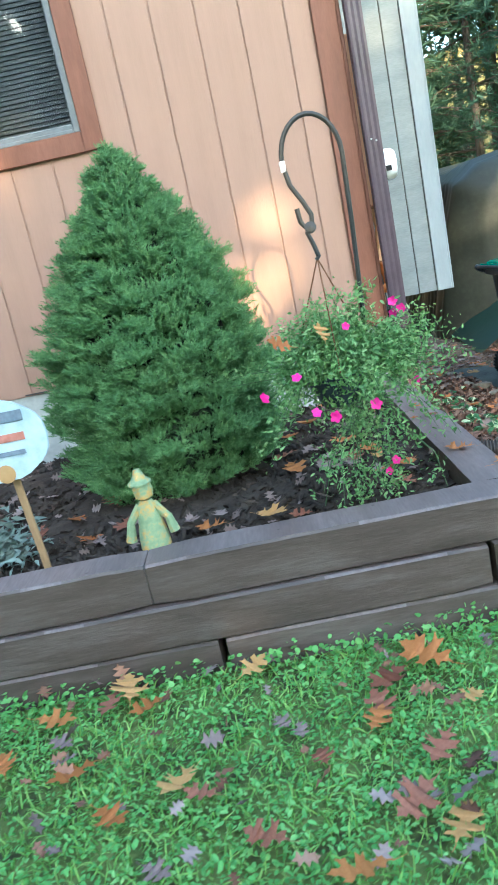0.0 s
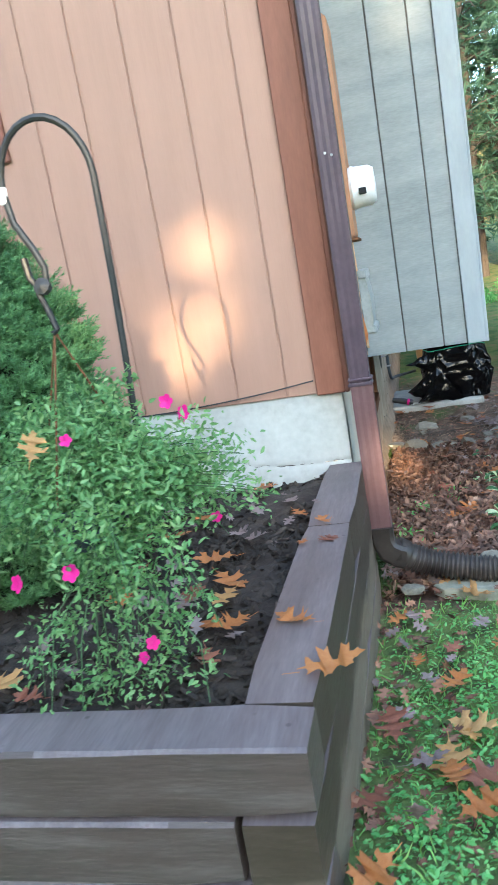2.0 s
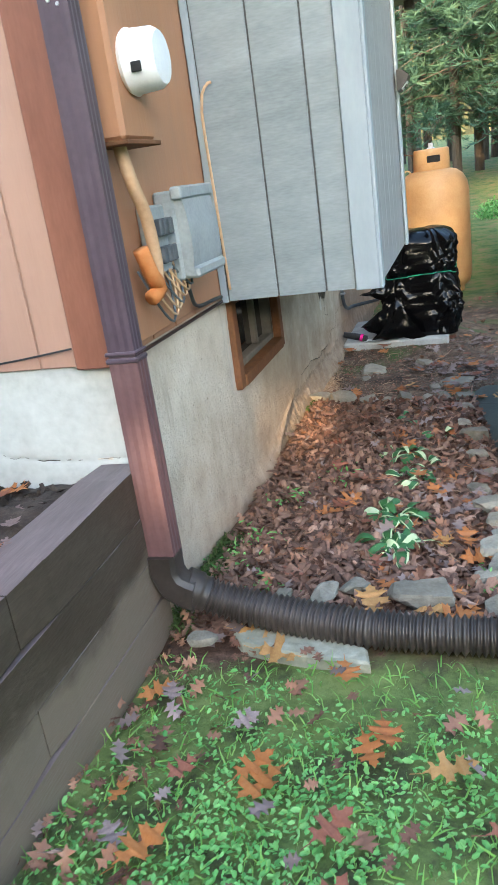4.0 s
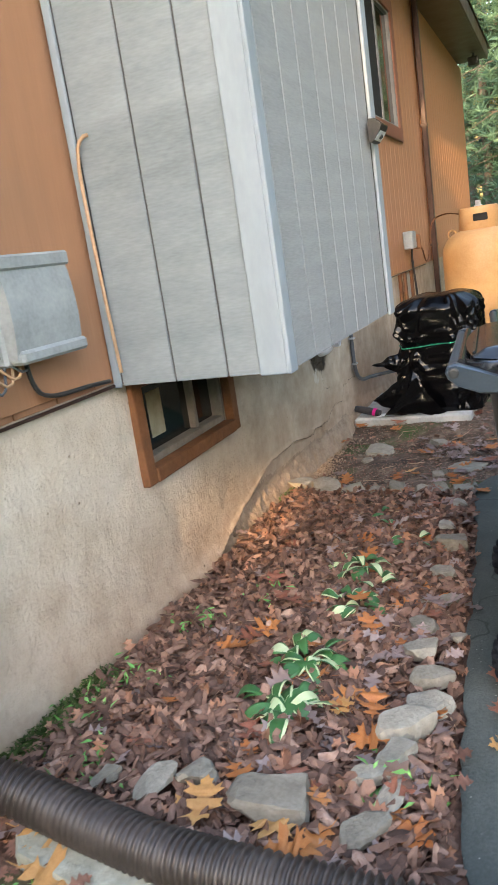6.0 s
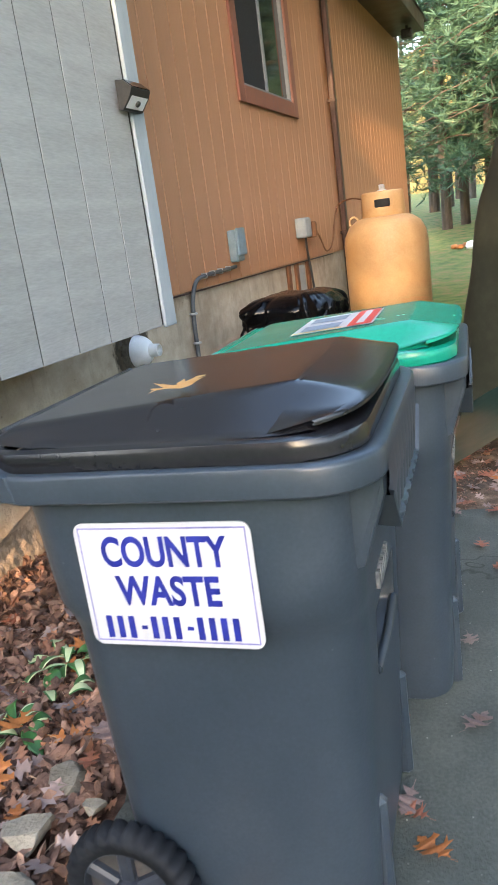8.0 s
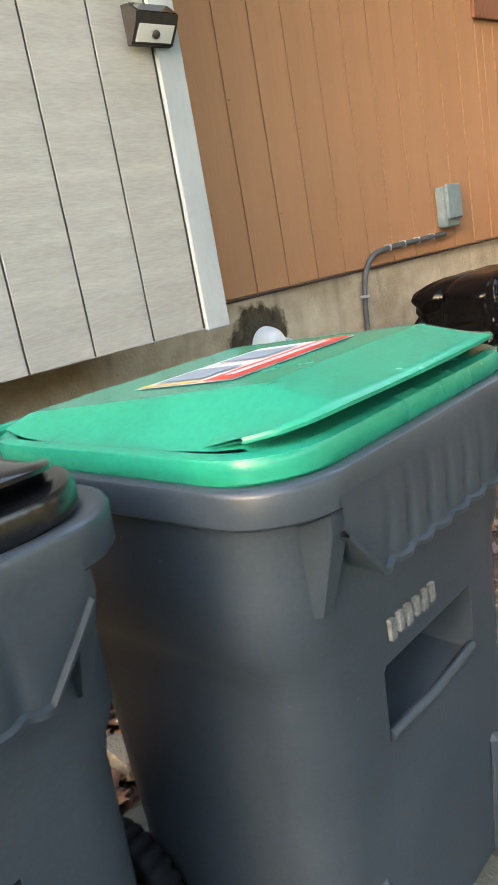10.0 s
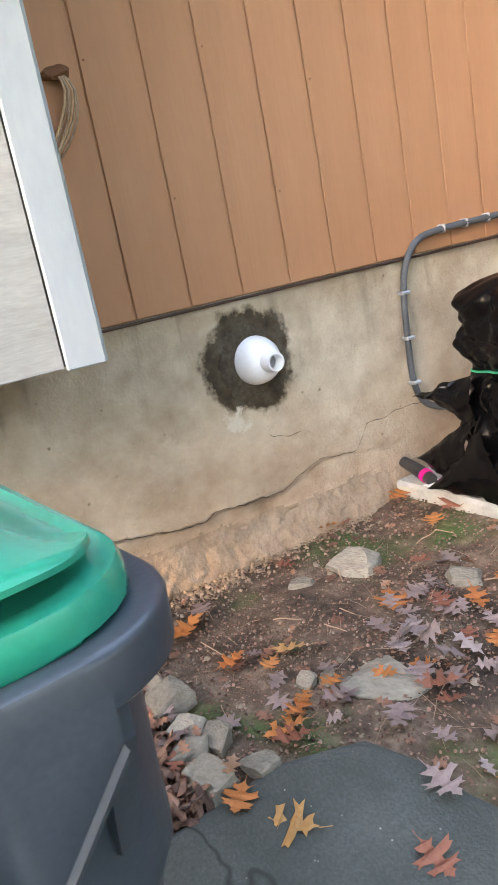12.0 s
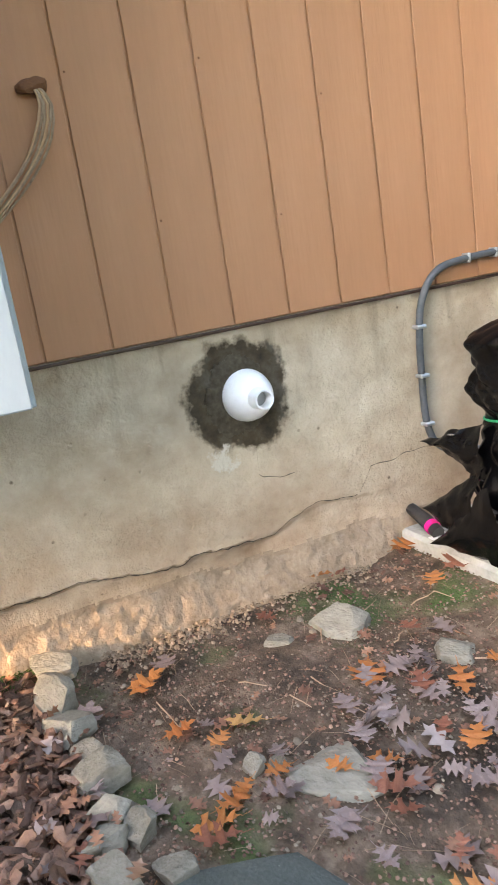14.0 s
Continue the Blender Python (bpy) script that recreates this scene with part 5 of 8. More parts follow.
line = spline(ctrl, 0.0045)
rad = [0.050 + 0.0075 * math.cos(2 * math.pi * i / 4) for i in range(len(line))]
for i in range(len(rad)):
    s = i * 0.0045
    if s < 0.07:
        rad[i] = 0.058 if s < 0.05 else 0.052
part("hose_wall", Geo().tube(line, rad, 18), black_pipe, hose, smooth="all")
slab = [(0.93, 3.98), (1.02, 4.02), (1.2, 3.965), (1.33, 3.925), (1.345, 3.86), (1.2, 3.875), (1.08, 3.90), (0.97, 3.93)]
tagged(part("stone_slab", Geo().loft([[(x, y, 0.075) for x, y in slab], [(x, y, 0.112) for x, y in slab], [(1.14 + (x - 1.14) * 0.95, 3.94 + (y - 3.94) * 0.9, 0.12) for x, y in slab]]), stone_mat), "flat pale stone under the drain hose", "stone")


# ---- border stones ----
def stone_mesh(seed, flat=0.6):
    """A rough field stone with broken faces."""
    bm = bmesh.new()
    bmesh.ops.create_icosphere(bm, subdivisions=3, radius=1.0)
    r = random.Random(seed)
    cuts = [(Vector((r.gauss(0, 1), r.gauss(0, 1), r.gauss(0, 0.6))).normalized(), r.uniform(0.5, 0.72)) for _ in range(9)] + [(Vector((r.gauss(0, 0.15), r.gauss(0, 0.15), 1)).normalized(), 0.5)]
    for v in bm.verts:
        for nrm, d in cuts:
            over = v.co.dot(nrm) - d
            if over > 0:
                v.co -= nrm * over * 0.97
        v.co *= 1 + 0.06 * noise.noise(v.co * 2.0 + Vector((seed, 0, 0))) + 0.07 * noise.noise(v.co * 5 + Vector((0, seed, 0))) + 0.04 * noise.noise(v.co * 11 + Vector((0, seed, 3)))
        v.co.z *= flat
    me = bpy.data.meshes.new("border_stone")
    bm.to_mesh(me)
    bm.free()
    me.materials.append(rough_stone)
    me.shade_smooth()
    me.set_sharp_from_angle(angle=radians(18))
    return me


stone_meshes = [stone_mesh(i, 0.45 + 0.06 * (i % 4)) for i in range(7)]


def chunk_mesh(seed):
    """A split stone: a blocky body with flat broken sides, dulled edges and a gritty skin."""
    bm = bmesh.new()
    bmesh.ops.create_icosphere(bm, subdivisions=4, radius=1.25)
    r = random.Random(seed)
    cuts = []
    for ax in range(3):
        for sg in (-1, 1):
            n = Vector((r.gauss(0, 0.22), r.gauss(0, 0.22), r.gauss(0, 0.16)))
            n[ax] = sg
            cuts.append((n.normalized(), r.uniform(0.62, 0.85)))
    for k in range(7):
        cuts.append((Vector((r.gauss(0, 1), r.gauss(0, 1), r.gauss(0, 0.7))).normalized(), r.uniform(0.72, 0.95)))
    for v in bm.verts:
        for nrm, d in cuts:
            over = v.co.dot(nrm) - d
            if over > 0:
                v.co -= nrm * over * 0.96
        v.co *= 1 + 0.05 * noise.noise(v.co * 1.7 + Vector((seed, 0, 0))) + 0.05 * noise.noise(v.co * 4 + Vector((0, seed, 0))) + 0.028 * noise.noise(v.co * 10 + Vector((0, seed, 3)))
    me = bpy.data.meshes.new("border_stone")
    bm.to_mesh(me)
    bm.free()
    me.materials.append(rough_stone)
    me.shade_smooth()
    me.set_sharp_from_angle(angle=radians(26))
    return me


chunk_meshes = [chunk_mesh(170 + i) for i in range(7)]
clod_mat = material("brown_earth_clods", [(0.06, 0.035, 0.024), (0.12, 0.075, 0.053), (0.2, 0.135, 0.10)], 14, 0.95, 0.7, 80, vary=0.3)
clod_meshes = [stone_mesh(30 + i, 0.7) for i in range(3)]
for me in clod_meshes:
    me.materials.clear()
    me.materials.append(clod_mat)
stone_rng = random.Random(5)
SPOTS = []


def stones(spots, label, group, high=0.55, lift=0.012):
    """Spots of x, y and half length."""
    for x, y, a in spots:
        a *= 0.76
        ob = new("border_stone", stone_meshes[stone_rng.randrange(7)])
        b, c = a * stone_rng.uniform(0.78, 0.98), a * high * stone_rng.uniform(0.8, 1.2)
        SPOTS.append((x, y, a))
        ob.matrix_world = pose(x, y, float(gz(x, y)) + lift + c * 0.35, 0, 0, stone_rng.uniform(0, 90)) @ Matrix.Diagonal((a * 1.25, b * 1.25, c * 1.6, 1))
        tagged(ob, label, "stone", group)


stones([(1.169, 4.2, 0.075), (1.266, 4.249, 0.07), (1.473, 4.194, 0.118), (1.659, 4.329, 0.058), (1.723, 4.26, 0.058), (1.703, 4.407, 0.068), (1.686, 4.153, 0.07), (1.03, 4.20, 0.05), (0.85, 3.93, 0.05)], "rough grey-green stone beside the drain hose", "stones by the hose", 0.6, 0.04)
stones([(1.699, 4.529, 0.095), (1.734, 4.647, 0.085), (1.725, 4.78, 0.07), (1.675, 4.919, 0.075), (1.764, 5.034, 0.037), (1.65, 5.10, 0.07), (1.626, 5.281, 0.028), (1.70, 5.30, 0.05), (1.65, 5.52, 0.07), (1.65, 5.80, 0.085), (1.60, 6.0, 0.055), (1.62, 6.30, 0.05)], "rough grey-green field stone edging the leaf bed", "border stones", 0.7, 0.04)


def chunks(spots, label, group):
    """Split stones: x, y, half length, half width, half height, how deep they sit, yaw, tilt, kind."""
    for x, y, a, b, c, sunk, yaw, tilt, k in spots:
        ob = new("border_stone", chunk_meshes[k])
        SPOTS.append((x, y, 0.8 * max(a, b)))
        ob.matrix_world = pose(x, y, float(gz(x, y)) + c * 0.5 - sunk, tilt, 0.4 * tilt, yaw) @ Matrix.Diagonal((a * 1.25, b * 1.25, c * 1.25, 1))
        tagged(ob, label, "stone", group)


chunks([(0.745, 6.60, 0.065, 0.048, 0.026, -0.03, 60, 10, 0), (0.885, 6.57, 0.075, 0.05, 0.05, 0.0, 15, 18, 1), (1.02, 6.575, 0.062, 0.056, 0.042, 0.0, 50, -16, 2), (1.155, 6.60, 0.05, 0.045, 0.035, 0.012, 20, 12, 3), (1.262, 6.595, 0.046, 0.060, 0.046, 0.0, 8, 4, 4), (1.40, 6.585, 0.055, 0.05, 0.035, 0.008, 35, 14, 5), (1.475, 6.545, 0.052, 0.042, 0.034, 0.004, 70, -8, 6), (1.475, 6.625, 0.038, 0.034, 0.03, 0.004, 10, 8, 1), (1.60, 6.54, 0.055, 0.045, 0.038, 0.0, 30, 10, 2), (1.625, 6.66, 0.04, 0.034, 0.028, 0.004, 80, 0, 0)], "pale split stone in a row before bare dirt", "stone row")
chunks([(0.975, 7.476, 0.10, 0.078, 0.045, 0.03, 20, 8, 5), (0.945, 7.263, 0.045, 0.03, 0.025, 0.015, 60, 4, 3), (1.555, 7.088, 0.105, 0.08, 0.035, 0.035, 15, 3, 6), (1.42, 6.93, 0.03, 0.024, 0.02, 0.008, 0, 5, 1), (1.446, 6.985, 0.018, 0.022, 0.018, 0.006, 30, 0, 2), (1.33, 7.63, 0.06, 0.045, 0.03, 0.02, 40, 4, 4)], "pale lumpy stone half sunk in bare dirt", "stones in the dirt")


# ---- hostas ----
def hosta(x, y, n, size, seed):
    SPOTS.append((x, y, size * 0.5))
    r = random.Random(seed)
    t = thing("hosta", "green and cream variegated hosta among brown leaves", "plant", "hostas")
    for i in range(n):
        a = 2 * math.pi * i / n + r.uniform(-0.9, 0.9)
        ln, wd = size * r.uniform(0.5, 1.15), size * r.uniform(0.12, 0.2)
        rise = r.uniform(0.15, 0.95)
        rows = []
        for k in range(8):
            s = k / 7
            w = wd * math.sin(math.pi * min(1, s * 0.94 + 0.06)) ** 0.8
            px, pz = ln * s * (1 - 0.2 * s), ln * (rise * s - (rise + 0.25) * s * s)
            rows.append([(px, w * q, pz + 0.25 * abs(w * q) - 0.3 * wd * (abs(q) ** 3)) for q in (-1, -0.72, 0, 0.72, 1)])
        inner, edge = Geo(), Geo()
        inner.loft([[row[1], row[2], row[3]] for row in rows], False, False)
        edge.loft([[row[0], row[1]] for row in rows], False, False).loft([[row[3], row[4]] for row in rows], False, False)
        m = pose(x + math.cos(a) * 0.03 + r.uniform(-0.045, 0.045), y + math.sin(a) * 0.03 + r.uniform(-0.045, 0.045), float(gz(x, y)) + 0.05, r.uniform(-30, 30), 0, math.degrees(a))
        plain = r.random() < 0.3
        swap = not plain and r.random() < 0.35
        for gg in (inner, edge):
            gg.v = [tuple(m @ Vector(p)) for p in gg.v]
        leaf = part("leaf", inner, hosta_cream if swap else hosta_green, t, smooth="all")
        part("leaf_margin", edge, hosta_green if swap or plain else hosta_cream, leaf, smooth="all")
    return t


for i, (x, y, n, s) in enumerate([(1.36, 4.58, 20, 0.145), (1.33, 4.84, 18, 0.135), (1.38, 5.22, 12, 0.11), (1.33, 5.56, 16, 0.125), (1.50, 5.85, 4, 0.10), (1.30, 6.12, 4, 0.09), (1.45, 5.38, 4, 0.11)]):
    hosta(x, y, n, s, 40 + i)


def small_weed(x, y, n, s, label):
    t = thing("weed", label, "plant", "weeds by the wall")
    p = np.stack([x + rng.normal(size=n) * s, y + rng.normal(size=n) * s, float(gz(x, y)) + 0.02 + np.abs(rng.normal(size=n)) * s * 0.6], -1)
    scatter("foliage", LV, LF, p, turns(n, None, 0.6), rng.uniform(0.02, 0.05, n), weed_mat, t)


for x, y in ((0.82, 4.66), (0.97, 4.25), (1.06, 5.26), (0.88, 5.02), (0.80, 4.45), (1.68, 4.32)):
    small_weed(x, y, 40, 0.045, "low green weed sprouting through brown leaves")

# ---- electric meter, boxes and cables near the corner ----
meter = thing("electric_meter", "white round electric meter on a tan socket box", "meter")
part("socket_box", Geo().box(SX + 0.003, SX + 0.115, 4.125, 4.345, 1.50, 2.30, 0.012), tan, meter, "tan painted socket box")
part("box_lip", Geo().box(SX + 0.003, SX + 0.125, 4.115, 4.355, 1.49, 1.502, 0.002), rust, meter)
part("meter_can", Geo().lathe([(0.076, 0.0), (0.083, 0.012), (0.079, 0.022), (0.075, 0.08), (0.064, 0.096), (0.01, 0.10)], 28, pose(SX + 0.114, 4.235, 1.69, 0, 90, 0)), white_pvc, meter, smooth=True)
part("display", Geo().box(SX + 0.15, SX + 0.178, 4.156, 4.162, 1.655, 1.68, 0.002), screen_mat, meter, "small dark display")
part("backboard", Geo().box(SX + 0.002, SX + 0.016, 4.13, 5.02, 0.955, 2.9, 0.003), tan, meter, "tan painted backing board")
panel = thing("disconnect_box", "grey metal disconnect box with rounded cover", "electric box")
part("enclosure", Geo().box(SX + 0.018, SX + 0.085, 4.475, 4.785, 1.09, 1.365, 0.008), grey_metal, panel)
cov = []
for y in (4.485, 4.775):
    cov.append([(SX + 0.088 + 0.036 * math.sin(math.pi * (0.18 + 0.55 * i / 12)), y, 1.355 - 0.25 * i / 12) for i in range(13)])
cover = Geo().loft(cov, False, False)
for q in cov:
    cover.loft([q, [(SX + 0.084, p[1], p[2]) for p in q]], False, False)
part("cover", cover, grey_metal, panel, "curved grey cover", smooth=True)
part("hood", Geo().box(SX + 0.08, SX + 0.118, 4.47, 4.79, 1.335, 1.375, 0.006), grey_metal, panel)
part("sill", Geo().box(SX + 0.08, SX + 0.132, 4.49, 4.785, 1.092, 1.128, 0.008), grey_metal, panel)
nid = thing("phone_box", "open grey telephone terminal with loose wires", "electric box")
part("base", Geo().box(SX + 0.018, SX + 0.06, 4.33, 4.455, 1.13, 1.33, 0.006), grey_metal, nid)
for k in range(6):
    part("terminal", Geo().box(SX + 0.06, SX + 0.085, 4.345 + 0.04 * (k % 3), 4.375 + 0.04 * (k % 3), 1.16 + 0.08 * (k // 3), 1.21 + 0.08 * (k // 3), 0.004), conduit_mat, nid)
cables = thing("cable_loops", "tan and orange cable loops hanging under the meter", "cable")
tan_cable = material("tan_cable", [(0.40, 0.24, 0.13), (0.52, 0.33, 0.19), (0.6, 0.4, 0.25)], 30, 0.6, 0.1, 80)
part("riser", Geo().tube(spline([(SX + 0.06, 4.20, 1.50), (SX + 0.075, 4.21, 1.40), (SX + 0.075, 4.27, 1.30), (SX + 0.07, 4.30, 1.15), (SX + 0.06, 4.27, 1.08)], 0.02), 0.019, 10), tan_cable, cables, smooth="all")
part("orange_coil", Geo().tube(spline([(SX + 0.07, 4.20, 1.22), (SX + 0.08, 4.23, 1.14), (SX + 0.08, 4.27, 1.10), (SX + 0.07, 4.22, 1.08)], 0.02), 0.024, 8), material("orange_cloth", [(0.45, 0.13, 0.03), (0.55, 0.2, 0.06), (0.6, 0.26, 0.1)], 20, 0.8, 0.3, 60), cables, "orange wrapped bundle", smooth="all")
for k in range(7):
    a, b, c = 4.20 + 0.04 * k, 4.42 + 0.03 * k, 1.02 + 0.012 * k
    part("wire", Geo().tube(spline([(SX + 0.05, a, 1.16), (SX + 0.075, 0.6 * a + 0.4 * b, c), (SX + 0.08, 0.3 * a + 0.7 * b, c - 0.02), (SX + 0.05, b, 1.17)], 0.02), 0.004, 6), tan_cable if k % 3 else conduit_mat, cables, smooth="all")
part("drop_wire", Geo().tube(spline([(SX + 0.04, 4.60, 1.16), (SX + 0.05, 4.60, 1.03), (SX + 0.04, 4.68, 0.975), (SX + 0.03, 4.9, 0.96), (SX + 0.02, 5.02, 0.95)], 0.02), 0.007, 6), steel_black, cables, smooth="all")
part("bay_wire", Geo().tube(spline([(SX + 0.05, BY0 - 0.02, 0.97), (SX + 0.046, BY0 - 0.03, 1.3), (SX + 0.04, BY0 - 0.025, 1.62), (SX + 0.065, BY0 - 0.03, 1.70), (SX + 0.085, BY0 - 0.012, 1.715)], 0.03), 0.006, 6), tan_cable, cables, smooth="all")
tw = thing("thin_wire", "thin dark wire along the foot of the front siding", "cable")
part("strand", Geo().tube(spline([(-1.2, FY - 0.006, ZB + 0.01), (-0.2, FY - 0.008, ZB + 0.004), (0.1, FY - 0.01, ZB + 0.012), (0.35, FY - 0.012, ZB + 0.03), (0.57, FY - 0.012, ZB + 0.055)], 0.04), 0.003, 5), steel_black, tw)

# ---- solar lamp on the bay ----
lamp = thing("solar_wall_lamp", "black solar wall lamp with sensor on the bay", "lamp")
lm = pose(BX + 0.018, 6.515, 1.742) @ Matrix.Scale(0.82, 4)
prof = [(0, -0.06), (0, 0.06), (0.035, 0.055), (0.075, 0.02), (0.06, -0.01), (0.02, -0.06)]
part("housing", Geo().loft([[tuple(lm @ Vector((u, y, z))) for u, z in prof] for y in (-0.085, 0.085)]), steel_black, lamp)
part("reflector", Geo().loft([[tuple(lm @ Vector(p)) for p in ((0.026, y, -0.052), (0.062, y, -0.012), (0.064, y, -0.010), (0.028, y, -0.054))] for y in (-0.072, 0.072)]), white_pvc, lamp, "pale slanted reflector")
part("sensor", Geo().lathe([(0.014, 0), (0.013, 0.008), (0.004, 0.013)], 12, lm @ pose(0.046, 0.0, -0.034, 0, 132, 0)), steel_black, lamp)
part("solar_panel", Geo().loft([[tuple(lm @ Vector(p)) for p in ((0.034, y, 0.0565), (0.074, y, 0.022), (0.076, y, 0.024), (0.036, y, 0.0585))] for y in (-0.078, 0.078)]), dark_glass, lamp)

# ---- white vent, conduit and boxes on the side wall ----
vent = thing("vent_pipe", "white rounded vent with short outlet on the foundation", "vent")
vm = pose(SX - 0.02, 7.396, 0.702, 0, 90, 0) @ Matrix.Scale(0.86, 4)
part("dome", Geo().lathe([(0.098, 0.0), (0.102, 0.012), (0.099, 0.04), (0.088, 0.075), (0.066, 0.105), (0.046, 0.118)], 32, vm @ pose(0, 0, 0, 0, 0, 0)), white_pvc, vent, smooth=True)
part("outlet", Geo().lathe([(0.046, 0.10), (0.041, 0.125), (0.038, 0.175), (0.031, 0.175), (0.031, 0.11)], 26, vm, caps=False), white_pvc, vent, smooth=True)
part("bore", Geo().lathe([(0.0305, 0.12), (0.0305, 0.122)], 20, vm), material("grey_shadowed_bore", [(0.2, 0.2, 0.2), (0.26, 0.26, 0.26), (0.3, 0.3, 0.3)], 8, 0.7, 0), vent)
damp = material("fresh_dark_cement", [(0.026, 0.018, 0.010), (0.048, 0.036, 0.022), (0.075, 0.061, 0.042), (0.12, 0.106, 0.082)], 9, 0.9, 0.8, 60, worn=0.6)
ring = []
for i in range(220):
    a = 2 * math.pi * i / 220
    r = 0.128 + 0.02 * noise.noise((1.4 * math.cos(a), 1.4 * math.sin(a), 0.4)) + 0.016 * noise.noise((4 * math.cos(a), 4 * math.sin(a), 2.4)) + 0.010 * noise.noise((14 * math.cos(a), 14 * math.sin(a), 1.0))
    ring.append((7.372 + 0.86 * r * math.cos(a), 0.70 + 1.02 * r * math.sin(a)))
tagged(part("cement_patch", Geo().loft([[(SX - 0.03, y, z) for y, z in ring], [(SX - 0.0105, y, z) for y, z in ring], [(SX - 0.006, 7.375 + (y - 7.375) * 0.9, 0.70 + (z - 0.70) * 0.9) for y, z in ring], [(SX - 0.003, 7.375 + (y - 7.375) * 0.6, 0.70 + (z - 0.70) * 0.6) for y, z in ring]]), damp, smooth=True), "dark damp cement collar round the vent", "patch")
con = thing("conduit", "grey plastic conduit clamped to the side wall", "conduit")
cl = spline([(SX + 0.03, 8.86, 1.02), (SX + 0.028, 8.6, 1.014), (SX + 0.026, 8.34, 1.008), (SX + 0.024, 8.20, 0.985), (SX + 0.022, 8.125, 0.90), (SX + 0.018, 8.10, 0.78), (SX + 0.016, 8.093, 0.6), (SX + 0.016, 8.098, 0.44), (SX + 0.02, 8.14, 0.345), (SX + 0.03, 8.25, 0.295), (SX + 0.06, 8.40, 0.285), (SX + 0.25, 8.5, 0.30)], 0.02)
part("tube", Geo().tube(cl, 0.0135, 10), conduit_mat, con, smooth="all")
for y, z, vert in ((8.10, 0.80, 1), (8.095, 0.622, 1), (8.098, 0.44, 1), (8.34, 1.008, 0), (8.47, 1.011, 0), (8.60, 1.014, 0), (8.74, 1.017, 0)):
    part("clamp", Geo().box(SX + 0.0, SX + 0.04, y - (0.021 if vert else 0.007), y + (0.021 if vert else 0.007), z - (0.007 if vert else 0.018), z + (0.007 if vert else 0.018), 0.004), galvanised, con, "light metal clamp")
jb = thing("outdoor_socket_box", "grey-green weatherproof box on the siding", "electric box")
part("box", Geo().box(SX + 0.001, SX + 0.065, 8.84, 8.975, 1.05, 1.265, 0.01), teal_metal, jb)
part("cover", Geo().box(SX + 0.065, SX + 0.085, 8.835, 8.98, 1.09, 1.275, 0.008), teal_metal, jb)
ob2 = thing("outlet_box", "grey outlet box with cords plugged in", "electric box")
part("box", Geo().box(SX + 0.001, SX + 0.10, 10.42, 10.60, 1.13, 1.30, 0.012), grey_metal, ob2)
part("plug", Geo().box(SX + 0.04, SX + 0.13, 10.60, 10.68, 1.12, 1.26, 0.015), rust, ob2, "orange-brown plug")
cords = thing("power_cords", "dark cords drooping from the outlet box", "cable")
part("cord", Geo().tube(spline([(SX + 0.06, 10.53, 1.13), (SX + 0.05, 10.55, 1.05), (SX + 0.05, 10.62, 0.80), (SX + 0.05, 10.70, 0.45)], 0.04), 0.012, 6), steel_black, cords)
part("cord", Geo().tube(spline([(SX + 0.08, 10.70, 1.26), (SX + 0.12, 10.78, 1.10), (SX + 0.12, 10.95, 0.98), (SX + 0.12, 11.2, 1.05), (SX + 0.14, 11.4, 1.35), (SX + 0.3, 11.3, 1.42), (1.2, 11.08, 1.38)], 0.04), 0.008, 6), rust, cords)
for y in (10.05, 10.28, 10.62):
    tagged(part("wood_stud", Geo().box(SX - 0.006, SX + 0.02, y, y + 0.07, 0.35, ZB - 0.01, 0.004), rust), "bare brown wooden batten on the foundation", "batten", "foundation battens")
tagged(part("foundation_vent", Geo().box(SX - 0.006, SX + 0.012, 10.36, 10.54, 0.55, 0.90, 0.006), grey_metal), "grey metal vent panel in the foundation", "vent")
grey_cable = material("weathered_tan_cable", [(0.22, 0.14, 0.09), (0.34, 0.24, 0.16), (0.44, 0.33, 0.24)], 40, 0.7, 0.2, 80)
bund = thing("cable_bundle", "tan cables coming out of a foam-sealed hole", "cable")
foam_me = stone_mesh(61, 0.9)
foam_me.materials.clear()
foam_me.materials.append(rust)
foam = new("foam", foam_me)
foam.matrix_world = pose(SX + 0.008, 6.905, 1.668, 20, 60, 10) @ Matrix.Diagonal((0.036, 0.044, 0.034, 1))
foam.parent = bund
foam["label"] = "brown lumpy foam"
for k in range(6):
    d = 0.0085 * (k - 2.5)
    q = 0.006 * math.sin(2.2 * k)
    part("cable", Geo().tube(spline([(SX + 0.02, 6.915 + 0.4 * d, 1.66), (SX + 0.05 + q, 6.925 + 0.8 * d, 1.61), (SX + 0.045 - q, 6.90 + 1.1 * d, 1.53), (SX + 0.04 + q, 6.835 + d - q, 1.44), (SX + 0.03, 6.72 + d + q, 1.33 + q), (SX + 0.03, 6.645, 1.27)], 0.03), 0.0034, 6), grey_cable if k % 3 else tan_cable, bund, smooth="all")
g = Geo()
for y, z in [(6.99 + 0.2032 * k + o, zz) for k, zz in ((0, 1.70), (1, 1.28), (2, 1.72), (3, 1.25), (4, 1.6)) for o in (0.014,)]:
    g.lathe([(0.0035, 0), (0.0025, 0.002)], 6, pose(SX + 0.0005, y, z, 0, 90, 0))
tagged(part("nail_heads", g, rust), "rusty nail heads in the siding", "nails", kind="stuff")
# dark strip added to draw the gap line at the foot of the siding
tagged(part("flashing", Geo().box(SX + 0.001, SX + 0.012, FY + 0.09, 11.57, ZB - 0.014, ZB - 0.004, 0.002), dark_spout), "thin dark strip along the gap under the side siding", "flashing", kind="structure")

